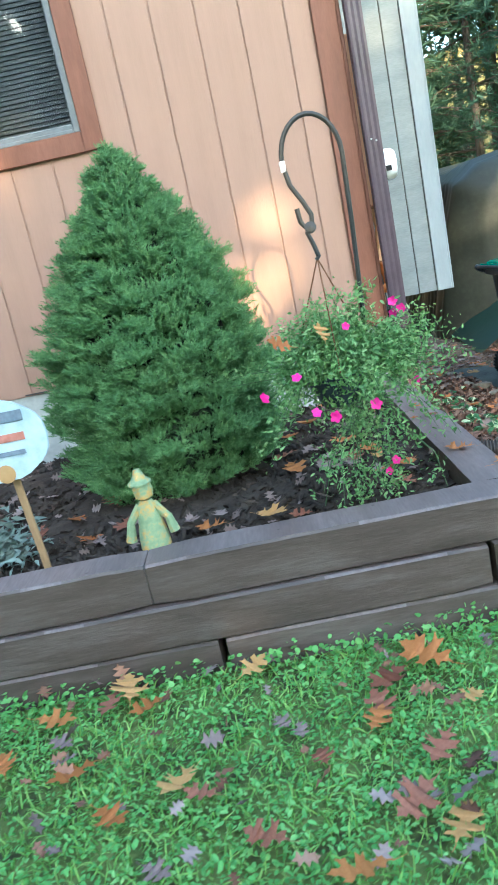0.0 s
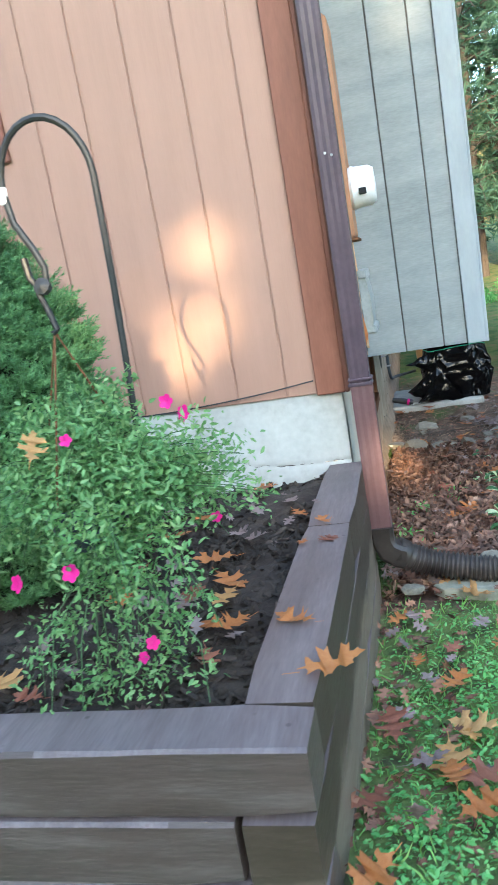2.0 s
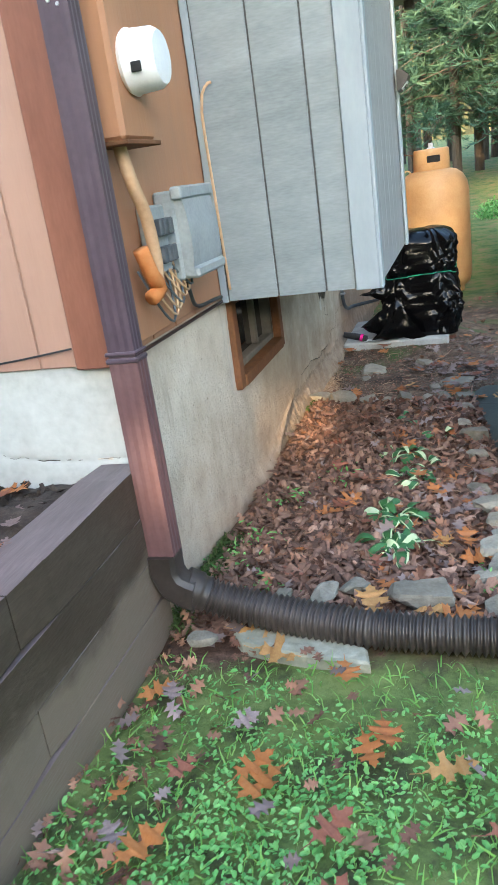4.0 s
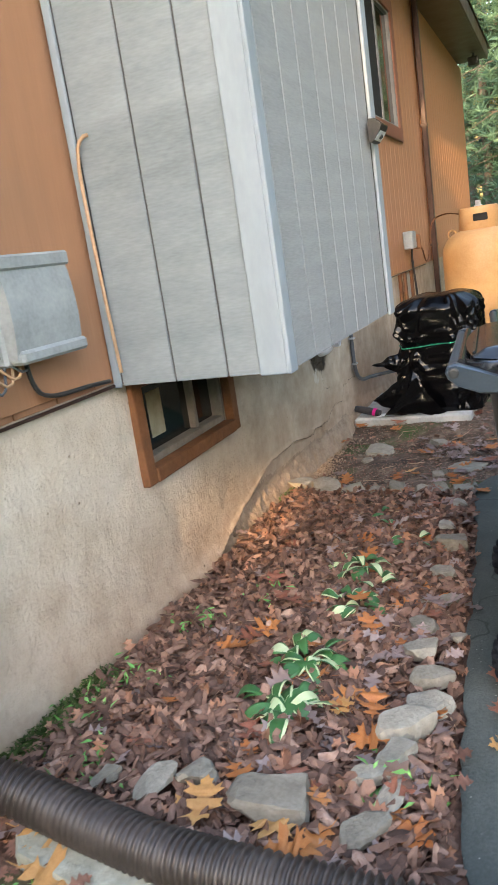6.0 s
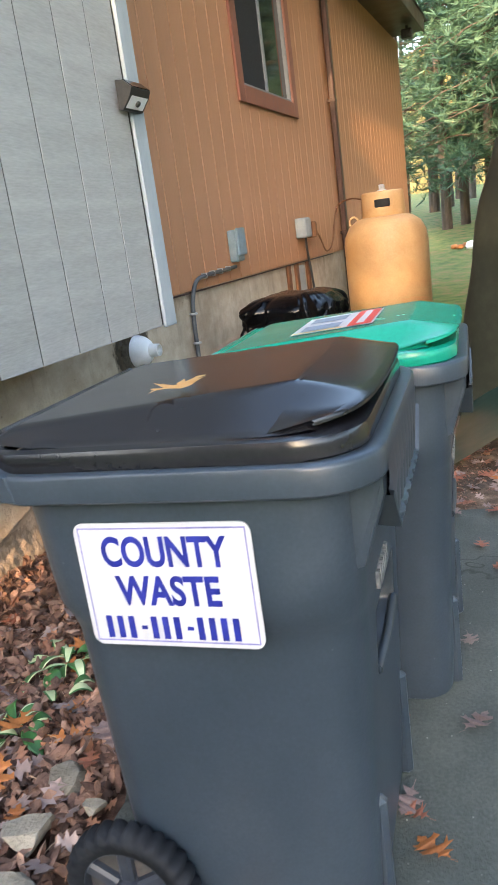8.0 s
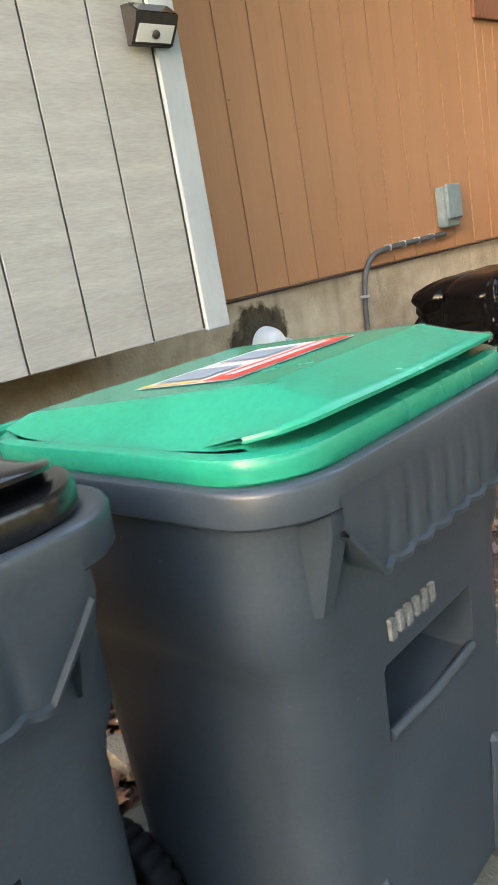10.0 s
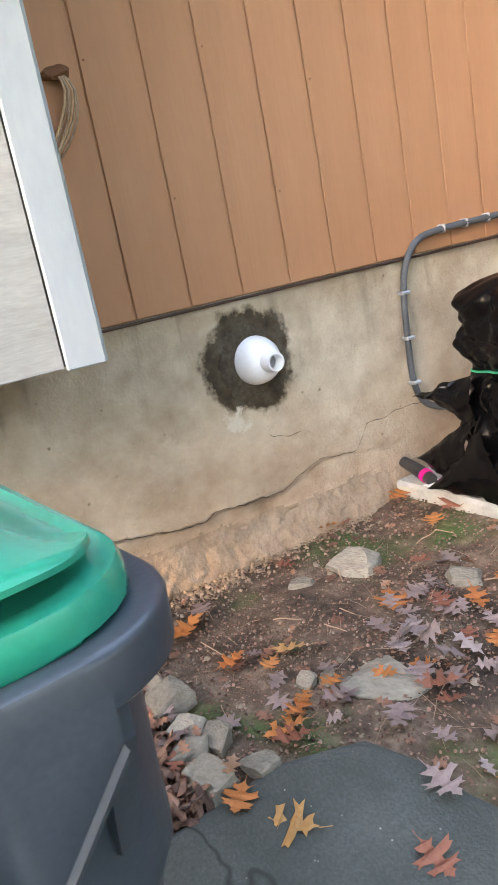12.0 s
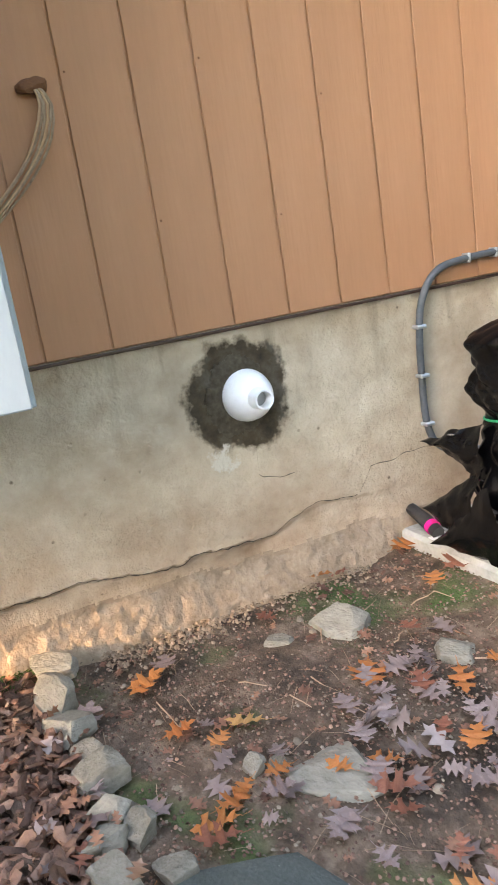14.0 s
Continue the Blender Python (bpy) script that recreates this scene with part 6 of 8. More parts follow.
# ---- wheeled bins ----
def rounded(x0, x1, hw, r, z, n=5):
    pts = []
    for cx, cy, a0 in ((x1 - r, hw - r, 0), (x0 + r, hw - r, 90), (x0 + r, -hw + r, 180), (x1 - r, -hw + r, 270)):
        for i in range(n + 1):
            a = math.radians(a0 + 90 * i / n)
            pts.append((cx + r * math.cos(a), cy + r * math.sin(a), z))
    return pts


dusty_disc = material("dusty_wheel_disc", [(0.02, 0.02, 0.021), (0.04, 0.038, 0.037), (0.09, 0.08, 0.074)], 30, 0.8, 0.1, 80)
stamp_mat = material("faded_stamp", [(0.03, 0.037, 0.048), (0.12, 0.13, 0.14), (0.3, 0.31, 0.32)], 60, 0.6, 0.1, 90)


def lid_rise(x):
    return 0.026 + 0.038 * min(1.0, max(0.0, (x + 0.28) / 0.49))


def build_cart(lid_mat, label):
    t = thing("wheeled_bin", label, "waste bin", "wheeled bins")
    body = [(0.0, -0.14, 0.25, 0.272, 0.07), (0.012, -0.155, 0.268, 0.285, 0.08), (0.10, -0.168, 0.274, 0.288, 0.085), (0.585, -0.20, 0.296, 0.291, 0.09), (0.612, -0.205, 0.297, 0.297, 0.09), (0.645, -0.212, 0.302, 0.312, 0.09), (0.70, -0.218, 0.302, 0.312, 0.09), (0.83, -0.228, 0.304, 0.316, 0.09)]
    def wall_ring(z, inset):
        q = [float(np.interp(z, [b[0] for b in body], [b[k] for b in body])) for k in (1, 2, 3, 4)]
        return rounded(q[0], q[1], q[2], q[3], z) + [(q[1], -0.132, z), (q[1] - inset, -0.126, z), (q[1] - inset, 0.126, z), (q[1], 0.132, z)]
    levels = [b[0] for b in body if b[0] <= 0.10] + [0.30, 0.44]
    rings = [wall_ring(z, 0) for z in levels] + [wall_ring(0.444, 0.02), wall_ring(0.452, 0.10), wall_ring(0.548, 0.10), wall_ring(0.556, 0.0)] + [wall_ring(z, 0) for z in (0.585, 0.612, 0.645, 0.70, 0.83)]
    part("body", Geo().loft(rings), dark_plastic, t, smooth=True)
    part("rim", Geo().loft([rounded(*q) for q in ((-0.23, 0.305, 0.318, 0.095, 0.825, 9), (-0.27, 0.346, 0.336, 0.105, 0.824, 9), (-0.275, 0.3505, 0.340, 0.11, 0.828, 9), (-0.277, 0.352, 0.341, 0.11, 0.862, 9), (-0.275, 0.350, 0.339, 0.11, 0.867, 9), (-0.27, 0.344, 0.333, 0.105, 0.870, 9), (-0.25, 0.325, 0.312, 0.09, 0.866, 9))]), dark_plastic, t, smooth=True)
    # handle: two upswept arms behind the rim with a bar between them
    arm = [(-0.19, 0.826), (-0.245, 0.830), (-0.30, 0.852), (-0.320, 0.870), (-0.326, 0.885), (-0.320, 0.899), (-0.302, 0.905), (-0.25, 0.886), (-0.20, 0.868)]
    for s in (-1, 1):
        part("handle_arm", Geo().loft([[(x, s * w, z) for x, z in (arm if e == 0 else [(x + e * (-0.27 - x) / 0.08, z + e * (0.862 - z) / 0.05) for x, z in arm])] for w, e in ((0.296, 0.004), (0.301, 0.0), (0.332, 0.0), (0.337, 0.005))]), dark_plastic, t, smooth=True)
        part("hinge_cap", Geo().lathe([(0.013, 0.0), (0.013, 0.004), (0.008, 0.006)], 14, pose(-0.305, s * 0.335, 0.884, s * -90)), steel_black, t)
    part("handle_bar", Geo().tube([(-0.308, -0.30, 0.886), (-0.308, 0.30, 0.886)], 0.015, 12), dark_plastic, t, smooth=True)
    # flared front with scalloped foot
    n = 108
    top, mid, low, foot = [], [], [], []
    for i in range(n + 1):
        u = -1 + 2 * i / n
        e = min(1, max(0, (1 - abs(u)) / 0.26))
        y = 0.246 * u
        wave = (0.5 + 0.5 * math.cos(2 * math.pi * y / 0.052)) ** 2.5
        z = 0.803 - 0.072 * e + (0.003 * wave if e >= 1 else 0)
        rib = 0.0085 * wave * (1 if e >= 1 else 0)
        top.append((0.3515, y, 0.842))
        mid.append((0.352, y, 0.5 * 0.842 + 0.5 * z))
        low.append((0.351 - 0.9 * rib, y, 0.2 * 0.842 + 0.8 * z))
        foot.append((0.349 - 0.6 * rib, y, z))
    ledge = [(p[0] + 0.008, p[1], p[2] - 0.002) for p in foot]
    under = [(p[0] + 0.006, p[1], p[2] - 0.009) for p in foot]
    inner = [(0.298, p[1], p[2] - 0.004) for p in foot]
    part("front_flare", Geo().loft([top, mid, low, foot, ledge, under, inner], False, False), dark_plastic, t, smooth=True)
    for s in (-1, 1):
        part("gusset", Geo().loft([[(0.296, s * 0.228, 0.825), (0.346, s * 0.232, 0.825), (0.346, s * 0.232, 0.80), (0.308, s * 0.236, 0.692), (0.296, s * 0.234, 0.688)], [(0.29, s * 0.262, 0.825), (0.343, s * 0.258, 0.825), (0.343, s * 0.258, 0.80), (0.306, s * 0.252, 0.692), (0.29, s * 0.256, 0.688)]]), dark_plastic, t)
    part("grab_bar", Geo().tube([(0.288, -0.128, 0.449), (0.291, 0.0, 0.446), (0.288, 0.128, 0.449)], 0.009, 10), dark_plastic, t, smooth=True)
    for s in (-1, 1):
        part("foot_rail", Geo().box(0.24, 0.292, s * 0.17, s * 0.20, 0.0, 0.25, 0.01), dark_plastic, t)
    # stamped number, unreadable
    for k in range(6):
        part("stamped_mark", Geo().box(0.297, 0.3042, -0.115 + 0.022 * k, -0.102 + 0.022 * k, 0.588 + 0.003 * (k % 2), 0.618, 0.0006), stamp_mat, t, "plain bar in place of a stamped number")
    # lid: a domed panel that climbs to the front
    def lid_h(x, y):
        side = max(0.0, 0.292 - abs(y)) * 0.55
        front = max(0.0, 0.262 - x) * 1.8
        back = 0.010 + max(0.0, x + 0.26) * 0.5
        return 0.8985 + max(0.0, min(0.82 * lid_rise(x), side, front, back))
    nx, ny = 60, 60
    v, f = [], []
    for j in range(ny + 1):
        for i in range(nx + 1):
            a, b = -1 + 2 * i / nx, -1 + 2 * j / ny
            # squircle map keeps the corners round
            px, py = a * math.sqrt(1 - 0.17 * b * b), b * math.sqrt(1 - 0.17 * a * a)
            x, y = 0.018 + 0.302 * px, 0.306 * py
            v.append((x, y, lid_h(x, y)))
    f = [(j * (nx + 1) + i, j * (nx + 1) + i + 1, (j + 1) * (nx + 1) + i + 1, (j + 1) * (nx + 1) + i) for j in range(ny) for i in range(nx)]
    g = Geo().add(v, f)
    lid = part("lid", g, lid_mat, t, smooth=True)
    # visor: a thin lip that runs on from the top over a dark gap
    def visor_row(k, dz):
        row = []
        for i in range(57):
            u = -1 + 2 * i / 56
            y = 0.29 * u
            out = 0.340 - 0.016 * u * u - 0.06 * u ** 10
            root = 0.225 - 0.03 * u ** 6
            x = root + (out - root) * k
            za, zb = lid_h(root, y) + 0.001, 0.930 - 0.014 * u ** 6
            row.append((x, y, za + (zb - za) * k + dz - 0.003 * (k > 0.98)))
        return row
    lid_v = [visor_row(k, 0.0) for k in (0.0, 0.3, 0.6, 0.85, 0.96, 1.0)] + [visor_row(k, -0.0045) for k in (1.0, 0.96, 0.5, 0.0)]
    part("lid_lip", Geo().loft(lid_v, False, False), lid_mat, t, smooth=True)
    part("lid_ledge", Geo().loft([rounded(-0.292, 0.324, 0.316, 0.105, 0.864, 7), rounded(-0.296, 0.329, 0.320, 0.105, 0.870, 7), rounded(-0.296, 0.329, 0.320, 0.105, 0.888, 7), rounded(-0.293, 0.326, 0.317, 0.105, 0.896, 7), rounded(-0.284, 0.315, 0.307, 0.1, 0.9005, 7), rounded(-0.274, 0.30, 0.295, 0.1, 0.8965, 7)], False), lid_mat, t, smooth=True)
    part("hinge_rod", Geo().tube([(-0.288, -0.29, 0.899), (-0.288, 0.29, 0.899)], 0.010, 10), lid_mat, t)
    for dx in (0.10, 0.14):
        part("lid_rib", Geo().box(-0.262 + (dx - 0.1), -0.252 + (dx - 0.1), -0.24, 0.24, 0.900, 0.916 + (dx - 0.1) * 0.1, 0.003), lid_mat, lid)
    # wheels
    tread = Geo()
    R, n = 0.120, 84
    rings = []
    for i in range(n + 1):
        a = 2 * math.pi * i / n
        lug = 0.005 if i % 3 else -0.008
        rings.append([(math.cos(a) * r, w, math.sin(a) * r) for r, w in ((R - 0.034, -0.022), (R - 0.010 + 0.6 * lug, -0.026), (R + lug - 0.002, -0.017), (R + lug, 0.0), (R + lug - 0.002, 0.017), (R - 0.010 + 0.6 * lug, 0.026), (R - 0.034, 0.022))])
    tread.loft(rings, False, True)
    hub = Geo().lathe([(0.028, -0.024), (0.03, -0.012), (0.03, 0.012), (0.028, 0.024)], 18, pose(0, 0, 0, 90, 0, 0))
    hub.lathe([(0.088, -0.022), (0.094, -0.022), (0.094, 0.022), (0.084, 0.022), (0.082, 0.0), (0.084, -0.022)], 40, pose(0, 0, 0, 90, 0, 0), False)
    disc = Geo().lathe([(0.088, -0.003), (0.088, 0.003)], 30, pose(0, 0, 0, 90, 0, 0))
    spoke = Geo()
    for k in range(6):
        spoke.box(0.02, 0.088, -0.019, 0.019, -0.013, 0.013, 0.005, pose(0, 0, 0, 0, 60 * k + 30, 0))
    for s in (-1, 1):
        wm = pose(-0.145, s * 0.318, 0.128, 0, 0, 0)
        def moved(gg):
            return Geo().add(gg.v, gg.f, wm)
        wheel = part("wheel", moved(disc), dusty_disc, t)
        part("tyre", moved(tread), rubber, wheel, "black tyre with chunky tread", smooth="all")
        part("rim", moved(hub), wheel_plastic, wheel, smooth=True)
        part("spokes", moved(spoke), wheel_plastic, wheel)
    part("axle", Geo().tube([(-0.145, -0.30, 0.128), (-0.145, 0.30, 0.128)], 0.012, 10), steel_black, t)
    return t


def lettering(text, size, m, mat, parent, name="lettering"):
    cu = bpy.data.curves.new(name, "FONT")
    cu.body, cu.size, cu.extrude, cu.align_x, cu.offset = text, size, 0.0004, "CENTER", size * 0.028
    tmp = new(name, cu)
    dg = bpy.context.evaluated_depsgraph_get()
    me = bpy.data.meshes.new_from_object(tmp.evaluated_get(dg))
    bpy.data.objects.remove(tmp)
    me.transform(m)
    me.materials.clear()
    me.materials.append(mat)
    ob = new(name, me)
    ob.parent = parent
    return ob


cart = build_cart(black_plastic, "blue-grey wheeled bin with black lid and company sign")
# company sign on its side
plate = part("sign", Geo().loft([[(x, -0.3165 - d, z) for x, y, z in [(p[0], 0, p[1] + 0.692) for p in rounded(-0.117, 0.163, 0.097, 0.016, 0)]] for d in (0.0, 0.003)]), sign_white, cart, "white sign with blue lettering")
part("sign_border", Geo().box(-0.110, 0.156, -0.3203, -0.3197, 0.780, 0.7825, 0.0002).box(-0.110, 0.156, -0.3203, -0.3197, 0.6015, 0.604, 0.0002).box(-0.110, -0.1078, -0.3203, -0.3197, 0.604, 0.780, 0.0002).box(0.1538, 0.156, -0.3203, -0.3197, 0.604, 0.780, 0.0002), material("grey_sign_line", [(0.12, 0.11, 0.30), (0.2, 0.19, 0.40), (0.26, 0.25, 0.46)], 30, 0.45, 0), plate)
lettering("COUNTY", 0.063, Matrix.Translation((0.023, -0.3203, 0.724)) @ Matrix.Rotation(radians(90), 4, "X") @ Matrix.Diagonal((0.745, 1, 1, 1)), sign_blue, plate)
lettering("WASTE", 0.063, Matrix.Translation((0.023, -0.3203, 0.663)) @ Matrix.Rotation(radians(90), 4, "X") @ Matrix.Diagonal((0.80, 1, 1, 1)), sign_blue, plate)
for k in range(12):
    if k in (3, 7):
        part("number_bar", Geo().box(-0.088 + 0.0188 * k, -0.078 + 0.0188 * k, -0.3207, -0.3197, 0.622, 0.628, 0.0002), sign_blue, plate)
    else:
        part("number_bar", Geo().box(-0.090 + 0.0188 * k, -0.080 + 0.0188 * k, -0.3207, -0.3197, 0.607, 0.643, 0.0002), sign_blue, plate, "plain bar in place of a digit")
cart.matrix_world = pose(2.130, 5.131, 0.014, 0, 0, 4.5) @ Matrix.Diagonal((1, 1, 1.04, 1))
cart2 = build_cart(green_plastic, "blue-grey wheeled bin with bright green lid")
# coloured label on the green lid
lab = part("lid_label", Geo().add([(-0.08, -0.15, 0.82 * lid_rise(-0.08) + 0.9), (0.13, -0.15, 0.82 * lid_rise(0.13) + 0.9), (0.13, 0.15, 0.82 * lid_rise(0.13) + 0.9), (-0.08, 0.15, 0.82 * lid_rise(-0.08) + 0.9)], [(0, 1, 2, 3)]), sign_white, cart2, "white and red recycling label")
red_print = material("red_print", [(0.5, 0.03, 0.02), (0.6, 0.05, 0.03), (0.65, 0.08, 0.05)], 30, 0.45, 0)
yellow_print = material("yellow_print", [(0.6, 0.42, 0.05), (0.7, 0.5, 0.08), (0.72, 0.55, 0.12)], 30, 0.45, 0)
cart2.matrix_world = pose(2.168, 5.892, -0.012, 0, 0, 5) @ Matrix.Diagonal((1, 1, 1.035, 1))
for k, (x0, x1, y0, y1, mm) in enumerate(((0.065, 0.125, -0.145, 0.145, red_print), (-0.075, 0.055, -0.145, -0.135, yellow_print), (-0.06, 0.04, -0.12, -0.03, bar_grey), (-0.06, 0.04, 0.02, 0.11, bar_grey), (0.085, 0.105, -0.12, 0.12, sign_white))):
    def lz(x):
        return 0.82 * lid_rise(x) + 0.9 + (0.0016 if k < 4 else 0.0026)
    part("print_block", Geo().add([(x0, y0, lz(x0)), (x1, y0, lz(x1)), (x1, y1, lz(x1)), (x0, y1, lz(x0))], [(0, 1, 2, 3)]), mm, lab)

# ---- wrapped unit on a slab ----
pad = tagged(part("concrete_pad", Geo().box(0.70, 1.50, 7.925, 8.80, -0.02, 0.072, 0.014), concrete), "pale concrete pad on the ground beside the foundation", "slab")


def build_bag():
    t = thing("wrapped_unit", "appliance wrapped in shiny black bin bags with green twine", "covered unit")
    x0, x1, y0, y1, z0, z1 = 0.99, 1.62, 7.97, 8.62, 0.07, 0.835
    rings = []
    nz, na = 130, 340
    for i in range(nz + 1):
        s = i / nz
        z = z0 + (z1 - z0) * s
        tie = math.exp(-((s - 0.60) / 0.05) ** 2)
        low = math.exp(-((s - 0.30) / 0.14) ** 2)
        ring = []
        for j in range(na):
            a = 2 * math.pi * j / na
            c, sn = math.cos(a), math.sin(a)
            p = 0.35
            ux, uy = math.copysign(abs(c) ** p, c), math.copysign(abs(sn) ** p, sn)
            k = 1.0 - 0.055 * tie + 0.05 * low
            topround = 1 - 0.25 * max(0, (s - 0.9) / 0.1) ** 2
            q = Vector((ux * (x1 - x0) * 0.5, uy * (y1 - y0) * 0.5, z))
            w1 = noise.noise(q * 4 + Vector((5, 0, 0)))
            warp = q + 0.06 * Vector((noise.noise(q * 6), noise.noise(q * 6 + Vector((9, 0, 0))), 1.4 * noise.noise(q * 5 + Vector((0, 9, 0)))))
            c1 = noise.voronoi(Vector((warp.x * 9, warp.y * 9, warp.z * 4.0)))[0]
            c2 = noise.voronoi(warp * 19)[0]
            d = k * topround * (0.99 + 0.05 * w1 - 0.15 * min(0.6, c1[0]) - 0.075 * min(0.8, c2[0]) + 0.045 * (c1[1] - c1[0]))
            ring.append((0.5 * (x0 + x1) + 0.5 * (x1 - x0) * ux * d, 0.5 * (y0 + y1) + 0.5 * (y1 - y0) * uy * d, z + 0.02 * w1 * math.sin(math.pi * min(1, s * 1.05)) * (s > 0.02)))
        rings.append(ring)
    cz = z1 + 0.012
    cx, cy = 0.5 * (x0 + x1), 0.5 * (y0 + y1)
    for q in (0.8, 0.5, 0.2, 0.02):
        rings.append([(cx + (p[0] - cx) * q, cy + (p[1] - cy) * q, cz + 0.012 * noise.noise((p[0] * q * 9, p[1] * q * 9, 3.0)) + 0.01 * (1 - q)) for p in rings[nz]])
    part("bag_film", Geo().loft(rings), bag_black, t, smooth=True)
    loop = rings[int(nz * 0.60)]
    part("twine", Geo().tube([(cx + (p[0] - cx) * 1.012, cy + (p[1] - cy) * 1.012, p[2] + 0.012 * math.sin(j * 0.05)) for j, p in enumerate(loop + loop[:1])], 0.004, 6, False), twine, t, "bright green twine")
    for fi, (a, b, c) in enumerate((((1.12, 8.0, 0.53), (0.86, 7.965, 0.44), (1.12, 7.98, 0.33)), ((1.12, 7.98, 0.38), (0.85, 7.955, 0.19), (1.06, 7.95, 0.075)), ((1.16, 7.95, 0.33), (0.93, 7.915, 0.085), (1.34, 7.95, 0.075)))):
        a, b, c = Vector(a), Vector(b), Vector(c)
        rows = []
        for i in range(17):
            row = []
            for q in range(13):
                p = a.lerp(b, i / 16).lerp(c.lerp(b, i / 16), q / 12)
                w = noise.voronoi(p * 22 + Vector((fi, 0, 0)))[0]
                row.append(p + Vector((0, -0.025 * (w[1] - w[0]) - 0.03 * math.sin(math.pi * q / 12), 0.02 * noise.noise(p * 15))))
            rows.append(row)
        g = Geo().loft(rows, False, False)
        part("loose_flap", g, bag_black, t, smooth=True)


build_bag()
tool = thing("black_cylinder", "short black cylinder with a pink band on the pad", "flashlight")
part("barrel", Geo().tube([(0.705, 7.985, 0.135), (0.80, 7.975, 0.115), (0.885, 7.96, 0.095)], [0.022, 0.027, 0.024], 12), steel_black, tool, smooth=True)
part("pink_band", Geo().tube([(0.835, 7.968, 0.109), (0.856, 7.965, 0.103)], 0.0285, 12), pink_petal, tool, "bright pink band")
crumple = Geo()
gx = [[(0.86 + 0.025 * i + 0.006 * noise.noise((i, j, 1)), 7.93 + 0.025 * j, 0.078 + 0.022 * abs(noise.noise((i * 0.9, j * 0.9, 2.2)))) for i in range(8)] for j in range(4)]
crumple.loft(gx, False, False)
tagged(part("crumpled_film", crumple, white_pvc), "crumpled white plastic film on the pad", "litter")

# ---- propane tank ----
tk = thing("propane_tank", "tall faded yellow propane tank beside the wall", "gas tank")
tm = pose(1.34, 11.1, -0.10)
part("shell", Geo().lathe([(0.29, 0.04), (0.36, 0.10), (0.385, 0.18), (0.385, 1.08), (0.372, 1.17), (0.33, 1.25), (0.26, 1.305), (0.15, 1.335), (0.02, 1.34)], 36, tm), tank_paint, tk, smooth=True)
part("foot_ring", Geo().lathe([(0.30, 0.0), (0.30, 0.09), (0.28, 0.09), (0.28, 0.0)], 30, tm, False), tank_paint, tk)
part("collar", Geo().lathe([(0.195, 1.31), (0.20, 1.36), (0.19, 1.53), (0.178, 1.54), (0.185, 1.38), (0.185, 1.31)], 36, tm, False), tank_paint, tk, smooth=True)
part("grip_slot", Geo().box(1.30, 1.44, 10.896, 10.915, 1.30, 1.37, 0.018), screen_mat, tk, "dark grip slot in the collar")
part("valve", Geo().tube([(1.34, 11.1, 1.20), (1.34, 11.1, 1.47)], 0.02, 10).tube([(1.30, 11.1, 1.44), (1.38, 11.1, 1.44)], 0.014, 8).box(1.315, 1.365, 11.08, 11.12, 1.44, 1.50, 0.006), galvanised, tk)
loop = [(1.08 + 0.04 * math.cos(a), 11.0, 1.20 + 0.045 * math.sin(a)) for a in (2 * math.pi * i / 14 for i in range(15))]
part("lifting_ring", Geo().tube(loop, 0.009, 6, False), tank_paint, tk)

# ---- tarp-covered pile behind the bins ----
def build_tarp():
    t = thing("covered_pile", "large pile under a dark olive tarp beside the drive", "tarp")
    rings = []
    side_x = [2.08, 2.12, 2.2, 2.28, 2.35, 2.45, 2.7, 3.2, 3.7, 4.1, 4.4, 4.6, 4.8, 4.95]
    side_z = [-0.08, 0.12, 0.48, 0.86, 1.22, 1.54, 1.72, 1.8, 1.84, 1.74, 1.5, 1.0, 0.4, -0.08]
    for i in range(121):
        s = i / 120
        y = 8.5 + 4.2 * s
        sag = 0.04 * math.sin(9 * s) + 0.05 * noise.noise((s * 6, 0, 1))
        shrink = 0.55 + 0.45 * float(smooth01(-0.03, 0.06, s)) if s < 0.5 else 0.55 + 0.45 * float(smooth01(1.03, 0.94, s))
        ring = []
        for j in range(40):
            q = j / 39 * 13
            k = min(12, int(q))
            x = side_x[k] + (side_x[k + 1] - side_x[k]) * (q - k)
            z = side_z[k] + (side_z[k + 1] - side_z[k]) * (q - k)
            fold = 0.05 * abs(noise.noise((j * 0.05 + 1.5 * s, s * 12, 2.0))) + 0.055 * abs(noise.noise((j * 0.03 - 2 * s, s * 31, 5.0))) + 0.03 * noise.noise((j * 0.3, s * 7, 7.0))
            ring.append((3.4 + (x - 3.4) * shrink + fold, y + 0.4 * fold, max(-0.1, (z + (sag + fold) * min(1, max(0, z)))) * (0.8 + 0.2 * shrink)))
        rings.append(ring)
    part("tarp_sheet", Geo().loft(rings, True, False), tarp_mat, t, smooth="all")
    g = Geo()
    for y in (8.9, 10.0, 11.2):
        g.box(2.10, 2.22, y, y + 0.3, -0.09, 0.0, 0.02)
    part("ballast", g, stone_mat, t, "stones holding down the tarp edge")
    part("loose_corner", Geo().loft([[(2.14 + 0.10 * i, 7.45 + 0.05 * i + 0.06 * noise.noise((i, 0, 3)), -0.05 + 0.3 * (i / 6) ** 1.1) for i in range(7)], [(2.2 + 0.14 * i, 8.2 + 0.06 * noise.noise((i, 3, 3)), -0.04 + 0.4 * (i / 6) ** 0.8) for i in range(7)], [(2.2 + 0.14 * i, 8.7, -0.02 + 0.5 * (i / 6) ** 0.8) for i in range(7)]], False, False), material("dark_green_tarp", [(0.008, 0.026, 0.02), (0.016, 0.044, 0.034), (0.03, 0.066, 0.052)], 3, 0.4, 0.2, 20), t, "dark green loose tarp corner", smooth="all")


